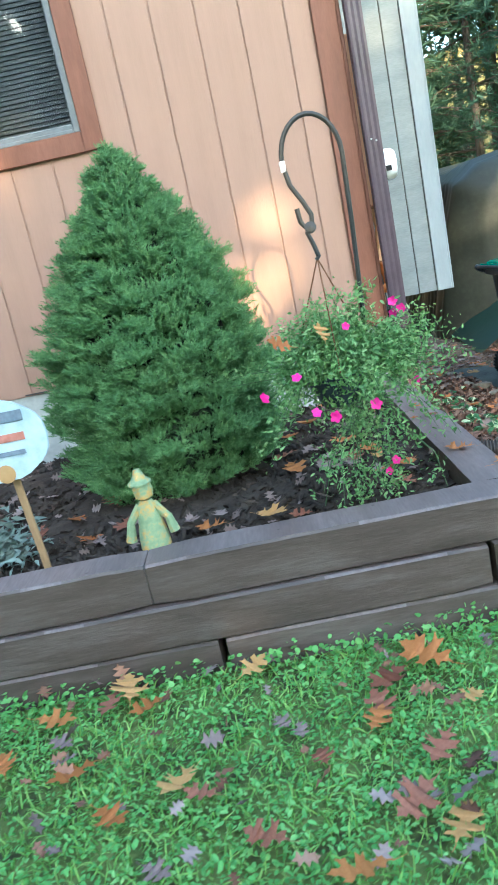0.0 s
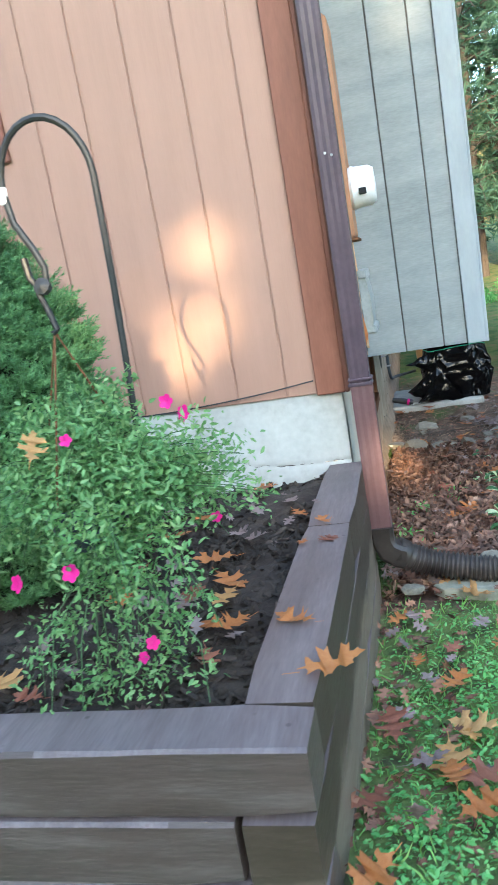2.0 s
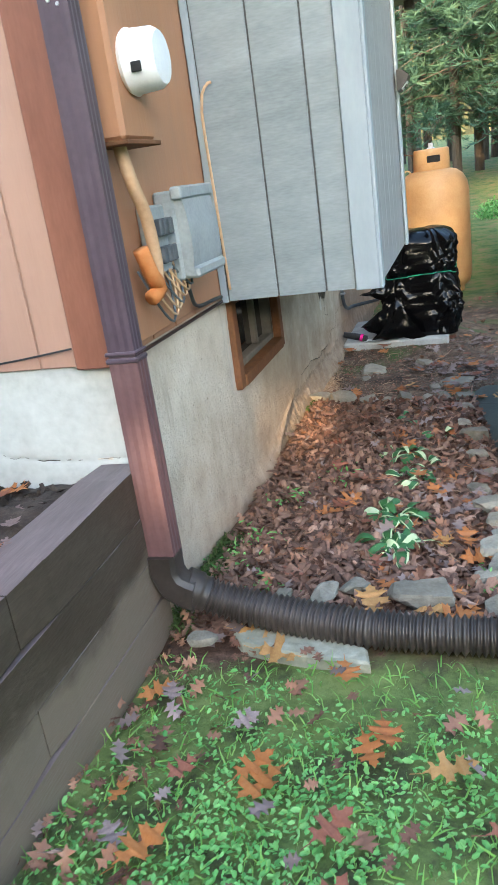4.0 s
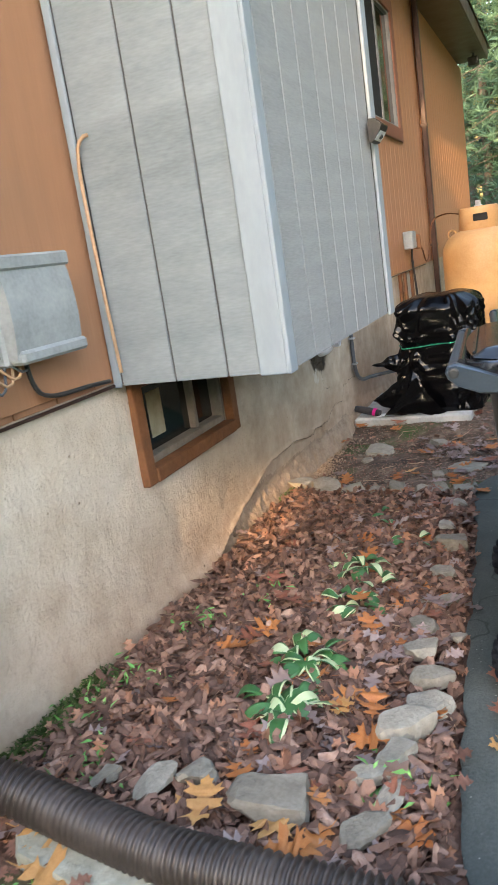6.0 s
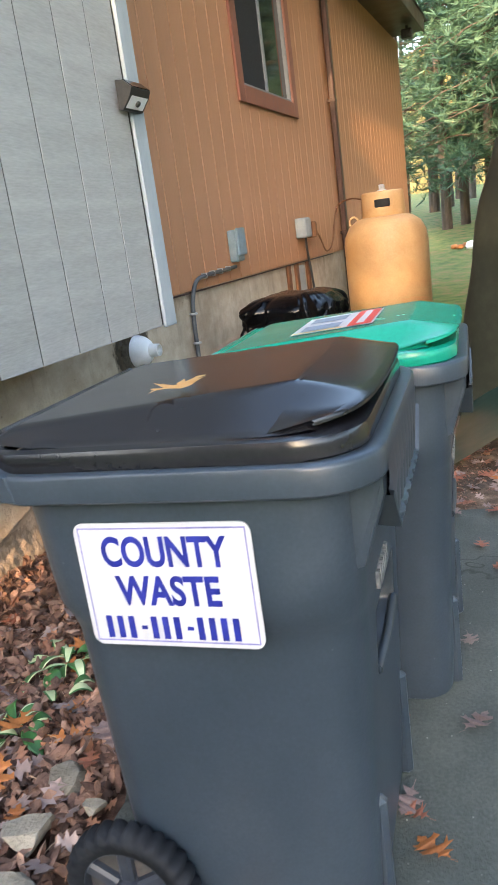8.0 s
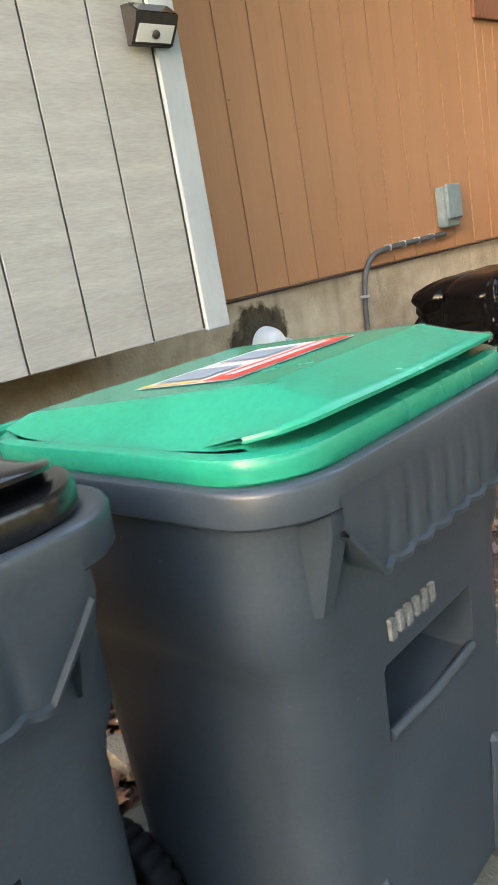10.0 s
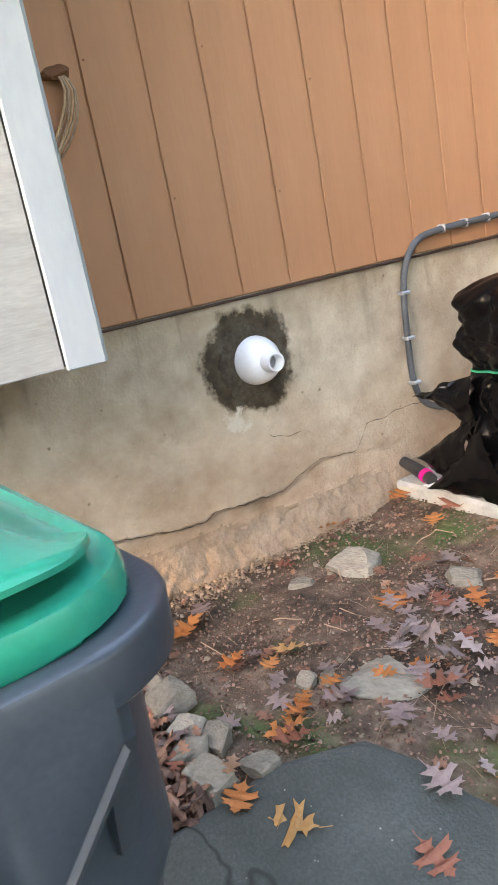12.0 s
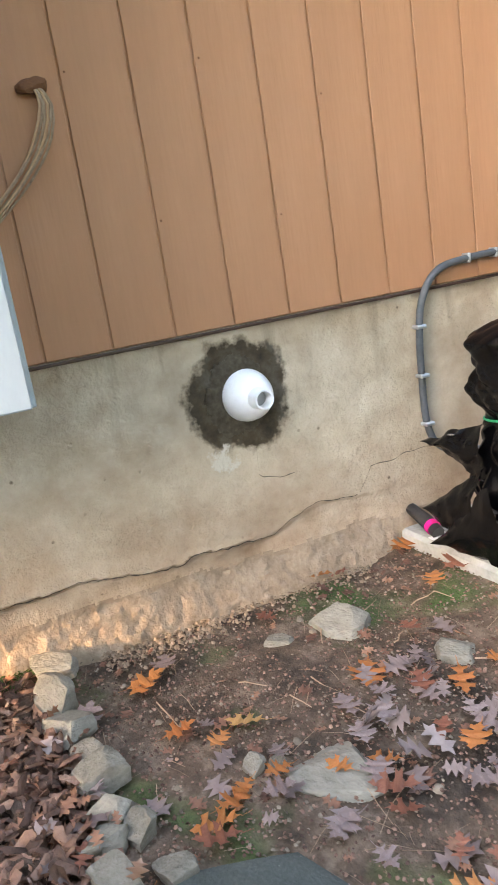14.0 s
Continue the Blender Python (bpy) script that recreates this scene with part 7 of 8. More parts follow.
build_tarp()
from mathutils.geometry import tessellate_polygon


# ---- ground cover ----
def clear_of_drive(x, y):
    edge = np.interp(y, [3.7, 4.1, 4.8, 5.4, 6.0, 6.68, 6.9, 6.97, 7.2, 7.5], [1.93, 1.86, 1.78, 1.74, 1.70, 1.64, 1.72, 2.02, 2.7, 4.2])
    return (x < edge) | (y > 7.55) | (y < 3.6)


def clear_of_bed(x, y):
    return ~((x < PX + 0.01) & (y > PY - 0.01))


def lawn_cover():
    n = 120000
    x, y = rng.uniform(-1.9, 3.3, n), rng.uniform(0.7, 4.05, n)
    dens = np.array([noise.fractal((a * 2.2, b * 2.2, 4.0), 1.0, 2.0, 3) for a, b in zip(x, y)])
    thin = smooth01(3.95, 3.3, y) * np.where((x > 0.7) & (x < 1.0) & (y > 2.3), 0.25 + 0.75 * smooth01(0.72, 0.9, x), 1)
    edge = np.minimum.reduce([x + 1.9, 3.3 - x, y - 0.7]) / 0.5
    keep = clear_of_bed(x, y) & (rng.random(n) < (0.80 + 0.8 * dens - np.where((x > 0.7) & (y > 2.3), 0.12 - 0.5 * dens, 0.0)) * thin * np.clip(edge, 0.05, 1))
    x, y = x[keep], y[keep]
    n = len(x)
    h = rng.uniform(0.002, 0.024, n)
    p = np.stack([x, y, gz(x, y) + h], -1)
    v = [(0, 0, 0), (0.24, 0.3, 0.09), (0.22, 0.75, 0.05), (0, 1.0, -0.06), (-0.22, 0.75, 0.05), (-0.24, 0.3, 0.09)]
    f = [(0, 1, 2), (0, 2, 3), (0, 3, 4), (0, 4, 5)]
    ob = scatter("lawn_weeds", v, f, p, turns(n, None, 0.30), 0.008 + 0.020 * rng.beta(1.2, 2.4, n), weed_mat)
    tagged(ob, "low green clover and weeds covering the lawn", "weeds", kind="stuff")
    n = 70000
    x, y = rng.uniform(-1.9, 3.4, n), rng.uniform(0.7, 3.9, n)
    edge = np.minimum.reduce([x + 1.9, 3.4 - x, y - 0.7]) / 0.5
    keep = clear_of_bed(x, y) & (rng.random(n) < np.clip(edge, 0.05, 1) * np.where((x > 0.7) & (y > 2.3), 0.3, 1.0))
    x, y = x[keep], y[keep]
    n = len(x)
    p = np.stack([x, y, gz(x, y) - 0.002], -1)
    v = [(-0.04, 0, 0), (0.04, 0, 0), (0.035, 0.3, 0.5), (-0.035, 0.3, 0.5), (0, 0.8, 0.62)]
    ob = scatter("grass", v, [(0, 1, 2), (0, 2, 3), (3, 2, 4)], p, turns(n, None, 0.5), rng.uniform(0.02, 0.06, n), blade_mat)
    tagged(ob, "short green grass of the lawn", "grass", kind="stuff")
    # taller sprouts along the foot of the timbers
    n = 1000
    x = rng.uniform(-1.9, 0.75, n)
    y = PY - np.abs(rng.normal(size=n)) * 0.05 - 0.01
    p = np.stack([x, y, gz(x, y) + rng.uniform(0.0, 0.075, n) * np.clip(1.1 - 6 * (PY - y), 0.1, 1)], -1)
    v = [(0, 0, 0), (0.28, 0.16, 0.06), (0.42, 0.5, 0.10), (0.28, 0.86, 0.05), (0, 1.0, -0.04), (-0.28, 0.86, 0.05), (-0.42, 0.5, 0.10), (-0.28, 0.16, 0.06), (0, 0.5, 0.0)]
    ob = scatter("sprouts", v, [(8, i, (i + 1) % 8) for i in range(8)], p, turns(n, None, 0.5), rng.uniform(0.010, 0.024, n), weed_mat)
    tagged(ob, "bright green sprouts along the timber foot", "weeds", kind="stuff")


lawn_cover()


HALF_LEAF = [(0.012, 0.0), (0.03, 0.10), (0.10, 0.14), (0.21, 0.13), (0.16, 0.20), (0.08, 0.26), (0.075, 0.32), (0.17, 0.35), (0.35, 0.34), (0.29, 0.42), (0.37, 0.50), (0.22, 0.49), (0.09, 0.53), (0.085, 0.58), (0.19, 0.63), (0.31, 0.66), (0.24, 0.72), (0.27, 0.81), (0.14, 0.77), (0.08, 0.81), (0.10, 0.88), (0.05, 0.92)]


def leaf_mesh(seed, curl):
    """A lobed oak leaf of unit length with a stalk."""
    r = random.Random(seed + 100)
    wide, lean = r.uniform(0.85, 1.2), r.uniform(-0.06, 0.06)
    bend, twist, roll = curl * r.uniform(0.3, 0.8), r.uniform(-0.15, 0.15), r.uniform(0.0, 0.4)

    def lift(x, y):
        return bend * (1.6 * x * x + 0.5 * (y - 0.5) ** 2) + twist * x * (y - 0.4) + 0.025 * math.sin(9 * y + 4 * x) + roll * max(0, abs(x) - 0.18) ** 1.5
    sides = []
    for sg in (-1, 1):
        sides.append([(sg * w * wide * r.uniform(0.85, 1.15) + lean * y, y + (0.03 * r.uniform(-1, 1) if 0.05 < y < 0.9 else 0)) for w, y in HALF_LEAF])
    loop = sides[1] + [(lean, 1.0)] + sides[0][::-1]
    tris = tessellate_polygon([[Vector((x, y, 0)) for x, y in loop]])
    v = [(x, y, lift(x, y)) for x, y in loop]
    f = [tuple(q) for q in tris]
    n = len(v)
    v += [(-0.01, 0.02, 0.0), (0.01, 0.02, 0.0), (0.012, -0.22, 0.05), (-0.004, -0.22, 0.05)]
    f.append((n, n + 1, n + 2, n + 3))
    return v, f


leaf_geos = [leaf_mesh(i, 0.25 + 0.12 * (i % 4)) for i in range(8)]
leaf_data = {}
for mi, mm in enumerate(oak_mats):
    for gi, (v, f) in enumerate(leaf_geos):
        me = bpy.data.meshes.new("oak_leaf")
        me.from_pydata(v, [], f)
        me.materials.append(mm)
        me.shade_smooth()
        leaf_data[mi, gi] = me
LEAF_WORDS = ["orange", "tan yellow", "russet brown", "dry mauve-grey"]
leaf_rng = random.Random(11)


def drop_leaf(x, y, z, kind, size, lean=10, where="on the lawn"):
    ob = new("oak_leaf", leaf_data[kind, leaf_rng.randrange(8)])
    size *= 0.85 if kind == 3 else 1.0
    ob.matrix_world = pose(x, y, z, leaf_rng.uniform(-lean, lean), leaf_rng.uniform(-lean, lean), leaf_rng.uniform(0, 360)) @ Matrix.Scale(size, 4)
    return tagged(ob, f"fallen {LEAF_WORDS[kind]} oak leaf {where}", "leaf", "fallen oak leaves")


def leaves_at(spots, where, dz=0.03, ground_of=gz):
    for x, y, kind, size in spots:
        drop_leaf(x, y, float(ground_of(x, y)) + dz, kind, size, 12, where)


flat_top = lambda x, y: PT  # noqa: E731
bed_top = lambda x, y: 0.585  # noqa: E731
leaves_at([(0.68, 2.44, 0, 0.14), (0.69, 2.65, 0, 0.11), (0.66, 3.29, 0, 0.08), (0.64, 3.15, 2, 0.08), (0.60, 3.18, 0, 0.05), (0.60, 3.5, 3, 0.06)], "on the timber edge", 0.01, flat_top)
leaves_at([(-0.30, 2.60, 3, 0.11), (-0.18, 2.52, 0, 0.12), (-0.08, 2.56, 1, 0.12), (-0.22, 2.66, 3, 0.10), (0.10, 2.47, 2, 0.08), (0.42, 2.75, 0, 0.10), (0.30, 2.9, 2, 0.10), (-0.75, 2.85, 0, 0.13), (-0.62, 2.95, 2, 0.13), (-0.86, 2.72, 2, 0.12), (-0.7, 2.62, 0, 0.12), (-0.62, 2.58, 3, 0.11), (-0.55, 2.78, 2, 0.1)], "in the raised bed", 0.02, bed_top)
leaves_at([(0.22, 3.62, 0, 0.13), (0.38, 3.95, 0, 0.12), (0.30, 3.93, 2, 0.11), (0.02, 3.44, 0, 0.15), (-0.02, 3.54, 2, 0.13), (0.37, 3.22, 0, 0.14), (0.34, 3.10, 0, 0.13), (0.42, 2.98, 1, 0.12), (0.50, 2.80, 0, 0.12), (0.49, 3.62, 0, 0.09), (0.06, 3.05, 0, 0.12), (0.36, 3.44, 3, 0.10), (0.44, 3.40, 3, 0.10), (0.20, 2.98, 3, 0.12), (0.28, 2.86, 3, 0.13), (0.14, 3.16, 3, 0.12), (0.36, 3.72, 3, 0.08), (0.10, 3.2, 2, 0.11), (0.42, 2.66, 2, 0.09), (0.5, 3.55, 3, 0.08), (0.45, 3.75, 3, 0.08)], "in the raised bed", 0.02, bed_top)
# around the lawn where the walk begins and beside the bed
leaves_at([(-0.57, 2.14, 2, 0.12), (-0.52, 2.07, 1, 0.13), (-0.42, 2.06, 0, 0.11), (-0.79, 2.06, 0, 0.12), (-0.56, 1.82, 0, 0.14), (-0.31, 1.73, 1, 0.13), (-0.53, 1.64, 0, 0.12), (-0.80, 1.82, 0, 0.11), (-0.20, 2.10, 1, 0.11), (-0.11, 1.88, 3, 0.07), (-0.055, 1.84, 3, 0.08), (0.165, 1.79, 2, 0.14), (0.115, 1.75, 0, 0.10), (0.37, 1.97, 0, 0.16), (0.25, 1.99, 2, 0.13), (0.29, 1.70, 2, 0.12), (0.335, 1.81, 1, 0.08), (0.35, 1.60, 3, 0.09), (0.215, 1.55, 2, 0.12), (0.09, 1.36, 0, 0.13), (0.21, 1.37, 1, 0.14), (-0.72, 1.95, 3, 0.10), (-0.62, 1.86, 3, 0.09), (-0.85, 1.62, 3, 0.11), (-0.25, 1.62, 2, 0.09), (0.0, 1.66, 2, 0.07), (-0.4, 1.45, 3, 0.09), (-0.1, 1.45, 2, 0.1)], "on the lawn", 0.045)
leaves_at([(0.93, 3.99, 1, 0.14), (0.845, 3.72, 0, 0.11), (1.105, 3.39, 0, 0.12), (1.205, 3.44, 0, 0.13), (0.94, 3.13, 0, 0.13), (0.94, 2.84, 1, 0.15), (1.075, 2.91, 1, 0.14), (1.205, 2.73, 1, 0.13), (1.075, 2.71, 2, 0.14), (1.14, 2.85, 2, 0.10), (0.81, 2.84, 2, 0.14), (0.98, 2.97, 1, 0.10), (1.30, 3.24, 2, 0.12), (1.345, 3.02, 2, 0.14), (1.28, 2.96, 2, 0.12), (1.36, 3.57, 0, 0.12), (1.05, 3.56, 3, 0.09), (0.84, 3.72, 3, 0.09), (1.28, 3.85, 0, 0.10), (0.86, 3.28, 0, 0.08), (0.93, 3.17, 3, 0.10), (1.40, 3.62, 0, 0.11), (0.80, 2.62, 2, 0.12), (1.35, 2.8, 1, 0.13), (1.0, 3.45, 2, 0.09), (0.84, 2.72, 3, 0.13), (0.95, 2.62, 0, 0.13), (0.80, 3.05, 3, 0.09)], "on the lawn beside the timber bed", 0.045)
leaves_at([(0.95, 2.5, 0, 0.13), (1.1, 2.45, 2, 0.13), (0.9, 2.25, 1, 0.13), (1.02, 2.15, 0, 0.12), (1.5, 2.9, 0, 0.12), (1.62, 3.3, 2, 0.13), (1.7, 3.0, 1, 0.12), (1.22, 2.5, 1, 0.12), (0.82, 2.38, 0, 0.12), (1.5, 3.45, 1, 0.12), (0.95, 1.9, 0, 0.12), (0.75, 1.8, 1, 0.12)], "on the lawn", 0.045)
# leaf bed and stones
leaves_at([(1.02, 3.89, 1, 0.15), (1.33, 4.08, 1, 0.14), (1.44, 4.75, 0, 0.16), (1.52, 5.0, 0, 0.13), (1.62, 5.35, 0, 0.13), (1.35, 4.66, 0, 0.14), (1.28, 4.50, 2, 0.14), (1.62, 4.15, 0, 0.12), (1.55, 4.1, 1, 0.12), (1.70, 4.33, 3, 0.10), (1.0, 4.42, 2, 0.12), (1.5, 4.55, 1, 0.09), (1.56, 4.85, 3, 0.12), (1.66, 4.95, 3, 0.13), (1.45, 5.25, 3, 0.14), (1.3, 5.6, 0, 0.12), (1.5, 5.9, 0, 0.11), (1.2, 5.9, 2, 0.13), (1.75, 4.2, 0, 0.10), (1.05, 5.3, 2, 0.13), (1.15, 5.0, 2, 0.12)], "on brown leaf mulch", 0.045)
# bare dirt before the vent
leaves_at([(0.931, 6.767, 0, 0.125), (0.913, 6.875, 0, 0.115), (1.212, 6.776, 0, 0.095), (1.281, 6.928, 0, 0.085), (1.30, 7.03, 1, 0.115), (1.476, 6.903, 0, 0.08), (1.487, 7.004, 0, 0.08), (1.234, 7.398, 0, 0.13), (0.76, 7.84, 0, 0.12), (0.73, 7.60, 0, 0.10), (0.74, 7.66, 2, 0.09), (1.575, 6.83, 0, 0.12), (1.53, 6.79, 0, 0.10), (1.62, 6.81, 2, 0.11), (1.659, 6.596, 0, 0.10), (1.632, 7.219, 0, 0.09), (1.408, 7.575, 0, 0.12), (1.36, 7.47, 2, 0.12), (1.02, 7.86, 2, 0.13), (1.05, 7.78, 0, 0.10), (0.86, 7.30, 2, 0.08), (0.83, 6.92, 3, 0.12)], "on bare dirt", 0.025)
leaves_at([(1.514, 7.26, 3, 0.12), (1.54, 7.182, 3, 0.11), (1.511, 7.429, 3, 0.13), (1.708, 7.048, 3, 0.12), (1.05, 6.60, 3, 0.14), (1.55, 6.98, 3, 0.10), (1.66, 7.12, 3, 0.12), (1.35, 7.32, 3, 0.10), (1.72, 7.2, 2, 0.12), (1.78, 7.3, 3, 0.12), (1.60, 7.45, 3, 0.12), (1.62, 7.32, 2, 0.10), (2.0, 7.1, 0, 0.13), (1.20, 6.88, 3, 0.07), (1.25, 7.55, 3, 0.09), (1.12, 7.6, 2, 0.09)], "on bare dirt", 0.025)
# on the drive
leaves_at([(1.863, 6.645, 1, 0.13), (1.991, 6.475, 0, 0.135), (2.14, 6.555, 1, 0.145), (1.997, 6.78, 2, 0.10), (1.99, 7.05, 0, 0.13), (1.87, 6.925, 3, 0.14), (2.15, 6.33, 2, 0.11), (2.22, 6.60, 2, 0.06), (1.965, 4.785, 3, 0.11), (2.136, 4.79, 1, 0.13), (2.15, 4.83, 2, 0.09), (2.412, 4.83, 0, 0.13), (2.512, 5.105, 0, 0.09), (1.93, 6.28, 2, 0.10), (1.95, 4.58, 1, 0.07), (2.05, 4.62, 0, 0.10), (2.18, 4.62, 1, 0.13), (2.02, 4.70, 3, 0.12), (1.90, 4.75, 2, 0.09), (2.42, 4.66, 0, 0.12), (2.5, 4.5, 0, 0.13), (2.36, 4.45, 2, 0.08), (1.95, 4.9, 2, 0.10)], "on the asphalt", 0.034)
leaves_at([(2.503, 5.50, 3, 0.12), (2.413, 5.287, 3, 0.12), (2.357, 6.04, 2, 0.06), (2.342, 5.557, 2, 0.06), (2.46, 5.2, 2, 0.07), (2.47, 5.95, 3, 0.08), (2.62, 5.6, 3, 0.07), (2.55, 6.4, 2, 0.08), (2.45, 6.7, 2, 0.1), (2.6, 6.9, 0, 0.12), (2.5, 7.1, 2, 0.12), (2.35, 7.0, 3, 0.12), (2.7, 6.3, 3, 0.07), (2.68, 4.9, 0, 0.12)], "on the asphalt", 0.034)
lid_leaf = drop_leaf(2.145, 4.915, 1.003, 1, 0.12, 3, "on the black bin lid")
lid_leaf.matrix_world = pose(2.145, 4.912, 1.002, 0, -4, -22) @ Matrix.Scale(0.125, 4)
drop_leaf(0.13, 2.40, 1.15, 0, 0.10, 60, "caught in the petunias")
drop_leaf(0.23, 2.42, 1.14, 1, 0.08, 60, "caught in the petunias")


def litter(name, label, n, region, mat, size, dz=(0.004, 0.03), lean=0.55, keep=None, base=gz, shape=0):
    x, y = rng.uniform(region[0], region[1], n), rng.uniform(region[2], region[3], n)
    near = np.zeros(n, bool)
    for sx, sy, sr in SPOTS:
        near |= (x - sx) ** 2 + (y - sy) ** 2 < (0.95 * sr) ** 2
    ok = clear_of_drive(x, y) & clear_of_bed(x, y) & (x > SX - 0.0) if keep is None else keep(x, y)
    ok = ok & ~near
    x, y = x[ok], y[ok]
    p = np.stack([x, y, base(x, y) + rng.uniform(*dz, len(x))], -1)
    if shape == 0:
        half = [(0.02, 0.0), (0.10, 0.14), (0.34, 0.20), (0.10, 0.36), (0.42, 0.52), (0.12, 0.62), (0.30, 0.82), (0.10, 0.84)]
        v = [p for k, (w, q) in enumerate(half) for p in ((-w, q, 0.12 * w + 0.05 * (k % 3)), (0.02 * (k % 2), q, 0.04 * math.sin(5 * q)), (w, q + 0.03, 0.25 * w * (k % 2)))] + [(0, 1, 0.08)]
        f = [t for k in range(7) for t in ((3 * k, 3 * k + 1, 3 * k + 4), (3 * k, 3 * k + 4, 3 * k + 3), (3 * k + 1, 3 * k + 2, 3 * k + 5), (3 * k + 1, 3 * k + 5, 3 * k + 4))] + [(21, 22, 24), (22, 23, 24)]
    elif shape == 2:  # an uneven curved chip
        v = [(-0.15, -0.45, 0.0), (0.05, -0.5, 0.04), (0.2, -0.3, 0.02), (0.15, 0.1, 0.05), (0.22, 0.35, 0.02), (0.02, 0.5, 0.06), (-0.17, 0.3, 0.03), (-0.12, -0.05, 0.0), (-0.02, -0.25, 0.14), (0.03, 0.05, 0.17), (-0.01, 0.28, 0.15)]
        f = [(0, 1, 8), (1, 2, 8), (2, 3, 9), (2, 9, 8), (3, 4, 10), (3, 10, 9), (4, 5, 10), (5, 6, 10), (6, 7, 9), (6, 9, 10), (7, 0, 8), (7, 8, 9)]
    elif shape == 3:  # a lumpy pebble or crumb
        v = [(0.5, 0.05, 0.05), (0.3, 0.42, 0.0), (-0.12, 0.45, 0.06), (-0.5, 0.15, 0.0), (-0.38, -0.34, 0.04), (0.08, -0.46, 0.0), (0.42, -0.3, 0.06), (0.2, 0.1, 0.36), (-0.2, 0.14, 0.3), (-0.02, -0.2, 0.38)]
        f = [(0, 1, 7), (1, 2, 7), (2, 8, 7), (2, 3, 8), (3, 4, 8), (4, 9, 8), (4, 5, 9), (5, 6, 9), (6, 7, 9), (6, 0, 7), (7, 8, 9)]
    else:
        v = [(-0.16, -0.5, 0), (0.16, -0.5, 0), (0.2, 0.5, 0), (-0.13, 0.5, 0), (-0.12, -0.46, 0.05), (0.10, -0.40, 0.06), (0.13, 0.36, 0.04), (-0.1, 0.42, 0.06)]
        f = [(4, 5, 6), (4, 6, 7), (0, 1, 5), (0, 5, 4), (1, 2, 6), (1, 6, 5), (2, 3, 7), (2, 7, 6), (3, 0, 4), (3, 4, 7)]
    ob = scatter(name, v, f, p, turns(len(x), None, lean), rng.uniform(*size, len(x)), mat)
    return tagged(ob, label, "leaf litter", kind="stuff")


grit_mat = material("brown_grey_grit", [(0.09, 0.062, 0.044), (0.17, 0.13, 0.095), (0.36, 0.29, 0.225)], 14, 0.9, 0.5, 60, vary=0.8, island=True)
crumb_mat = material("pale_parging_crumbs", [(0.17, 0.115, 0.08), (0.27, 0.19, 0.13), (0.40, 0.30, 0.22)], 14, 0.95, 0.5, 60, vary=0.8, island=True)
litter("leaf_litter", "thick brown leaf litter and bark mulch beside the wall", 2300, (0.68, 1.95, 3.95, 6.6), litter_mats[0], (0.03, 0.07), (0.0, 0.045), 0.5)
litter("leaf_litter", "mauve dry oak leaves among the mulch", 420, (0.70, 1.95, 3.95, 6.6), litter_mats[1], (0.05, 0.10), (0.02, 0.05), 0.4, lambda x, y: clear_of_drive(x, y) & (x > 0.7) & (rng.random(len(x)) < 0.25 + 0.75 * smooth01(1.2, 1.6, x)))
litter("bark_mulch", "brown bark chips in the leaf bed", 15000, (0.68, 1.95, 4.0, 6.55), chip_mat, (0.02, 0.085), (0.0, 0.045), 0.75, None, gz, 2)
litter("bark_mulch", "small dark bark scraps between the chips", 9000, (0.68, 1.95, 4.0, 6.55), chip_mat, (0.012, 0.035), (0.0, 0.04), 0.9, None, gz, 1)
tagged(litter("moss", "", 5200, (0.685, 0.79, 3.98, 4.7), moss_mat, (0.006, 0.02), (0.0, 0.05), 0.9, lambda x, y: rng.random(len(x)) < 1.1 - (x - 0.685) * 9, gz, 1), "dark green moss at the foot of the foundation", "moss", kind="stuff")
litter("leaf_litter", "grey and mauve dry leaves drifted along the drive", 200, (1.1, 2.6, 6.7, 8.4), litter_mats[1], (0.05, 0.10), (0.0, 0.02), 0.3, lambda x, y: clear_of_drive(x, y) & (rng.random(len(x)) < smooth01(0.95, 1.6, x)))
litter("leaf_litter", "scattered brown leaf scraps on bare dirt", 1300, (0.70, 4.5, 6.6, 10.5), litter_mats[0], (0.02, 0.06), (0.0, 0.012), 0.25)
litter("dirt_crumbs", "fine crumbs and wood scraps on bare dirt", 9000, (0.69, 2.4, 6.5, 8.2), chip_mat, (0.003, 0.012), (-0.003, 0.004), 0.5, None, gz, 3)
litter("leaf_litter", "scattered dry leaf scraps on the lawn", 260, (-1.9, 2.6, 0.8, 4.0), litter_mats[1], (0.03, 0.075), (0.03, 0.05), 0.4, clear_of_bed)
litter("leaf_litter", "brown leaf scraps on the lawn", 600, (-1.9, 2.6, 0.8, 4.0), litter_mats[0], (0.03, 0.07), (0.03, 0.05), 0.4, clear_of_bed)
in_bed = lambda x, y: (x < PX - 0.15) & (y > PY + 0.15) & (y < FY - 0.02)  # noqa: E731
litter("bark_mulch", "dark bark crumbs on the bed soil", 9000, (-1.5, 0.58, 2.36, 4.03), soil, (0.02, 0.05), (-0.01, 0.012), 0.6, in_bed, lambda x, y: 0.575 + 0 * x, 1)
litter("leaf_litter", "grey dry leaf scraps on the bed soil", 210, (-1.4, 0.58, 2.36, 4.03), litter_mats[1], (0.03, 0.075), (0.0, 0.03), 0.6, in_bed, lambda x, y: 0.585 + 0 * x)
litter("gravel", "small pale stones and grit in bare dirt", 2000, (0.69, 1.75, 6.6, 8.0), grit_mat, (0.003, 0.012), (-0.004, 0.002), 0.5, lambda x, y: clear_of_drive(x, y), gz, 3)
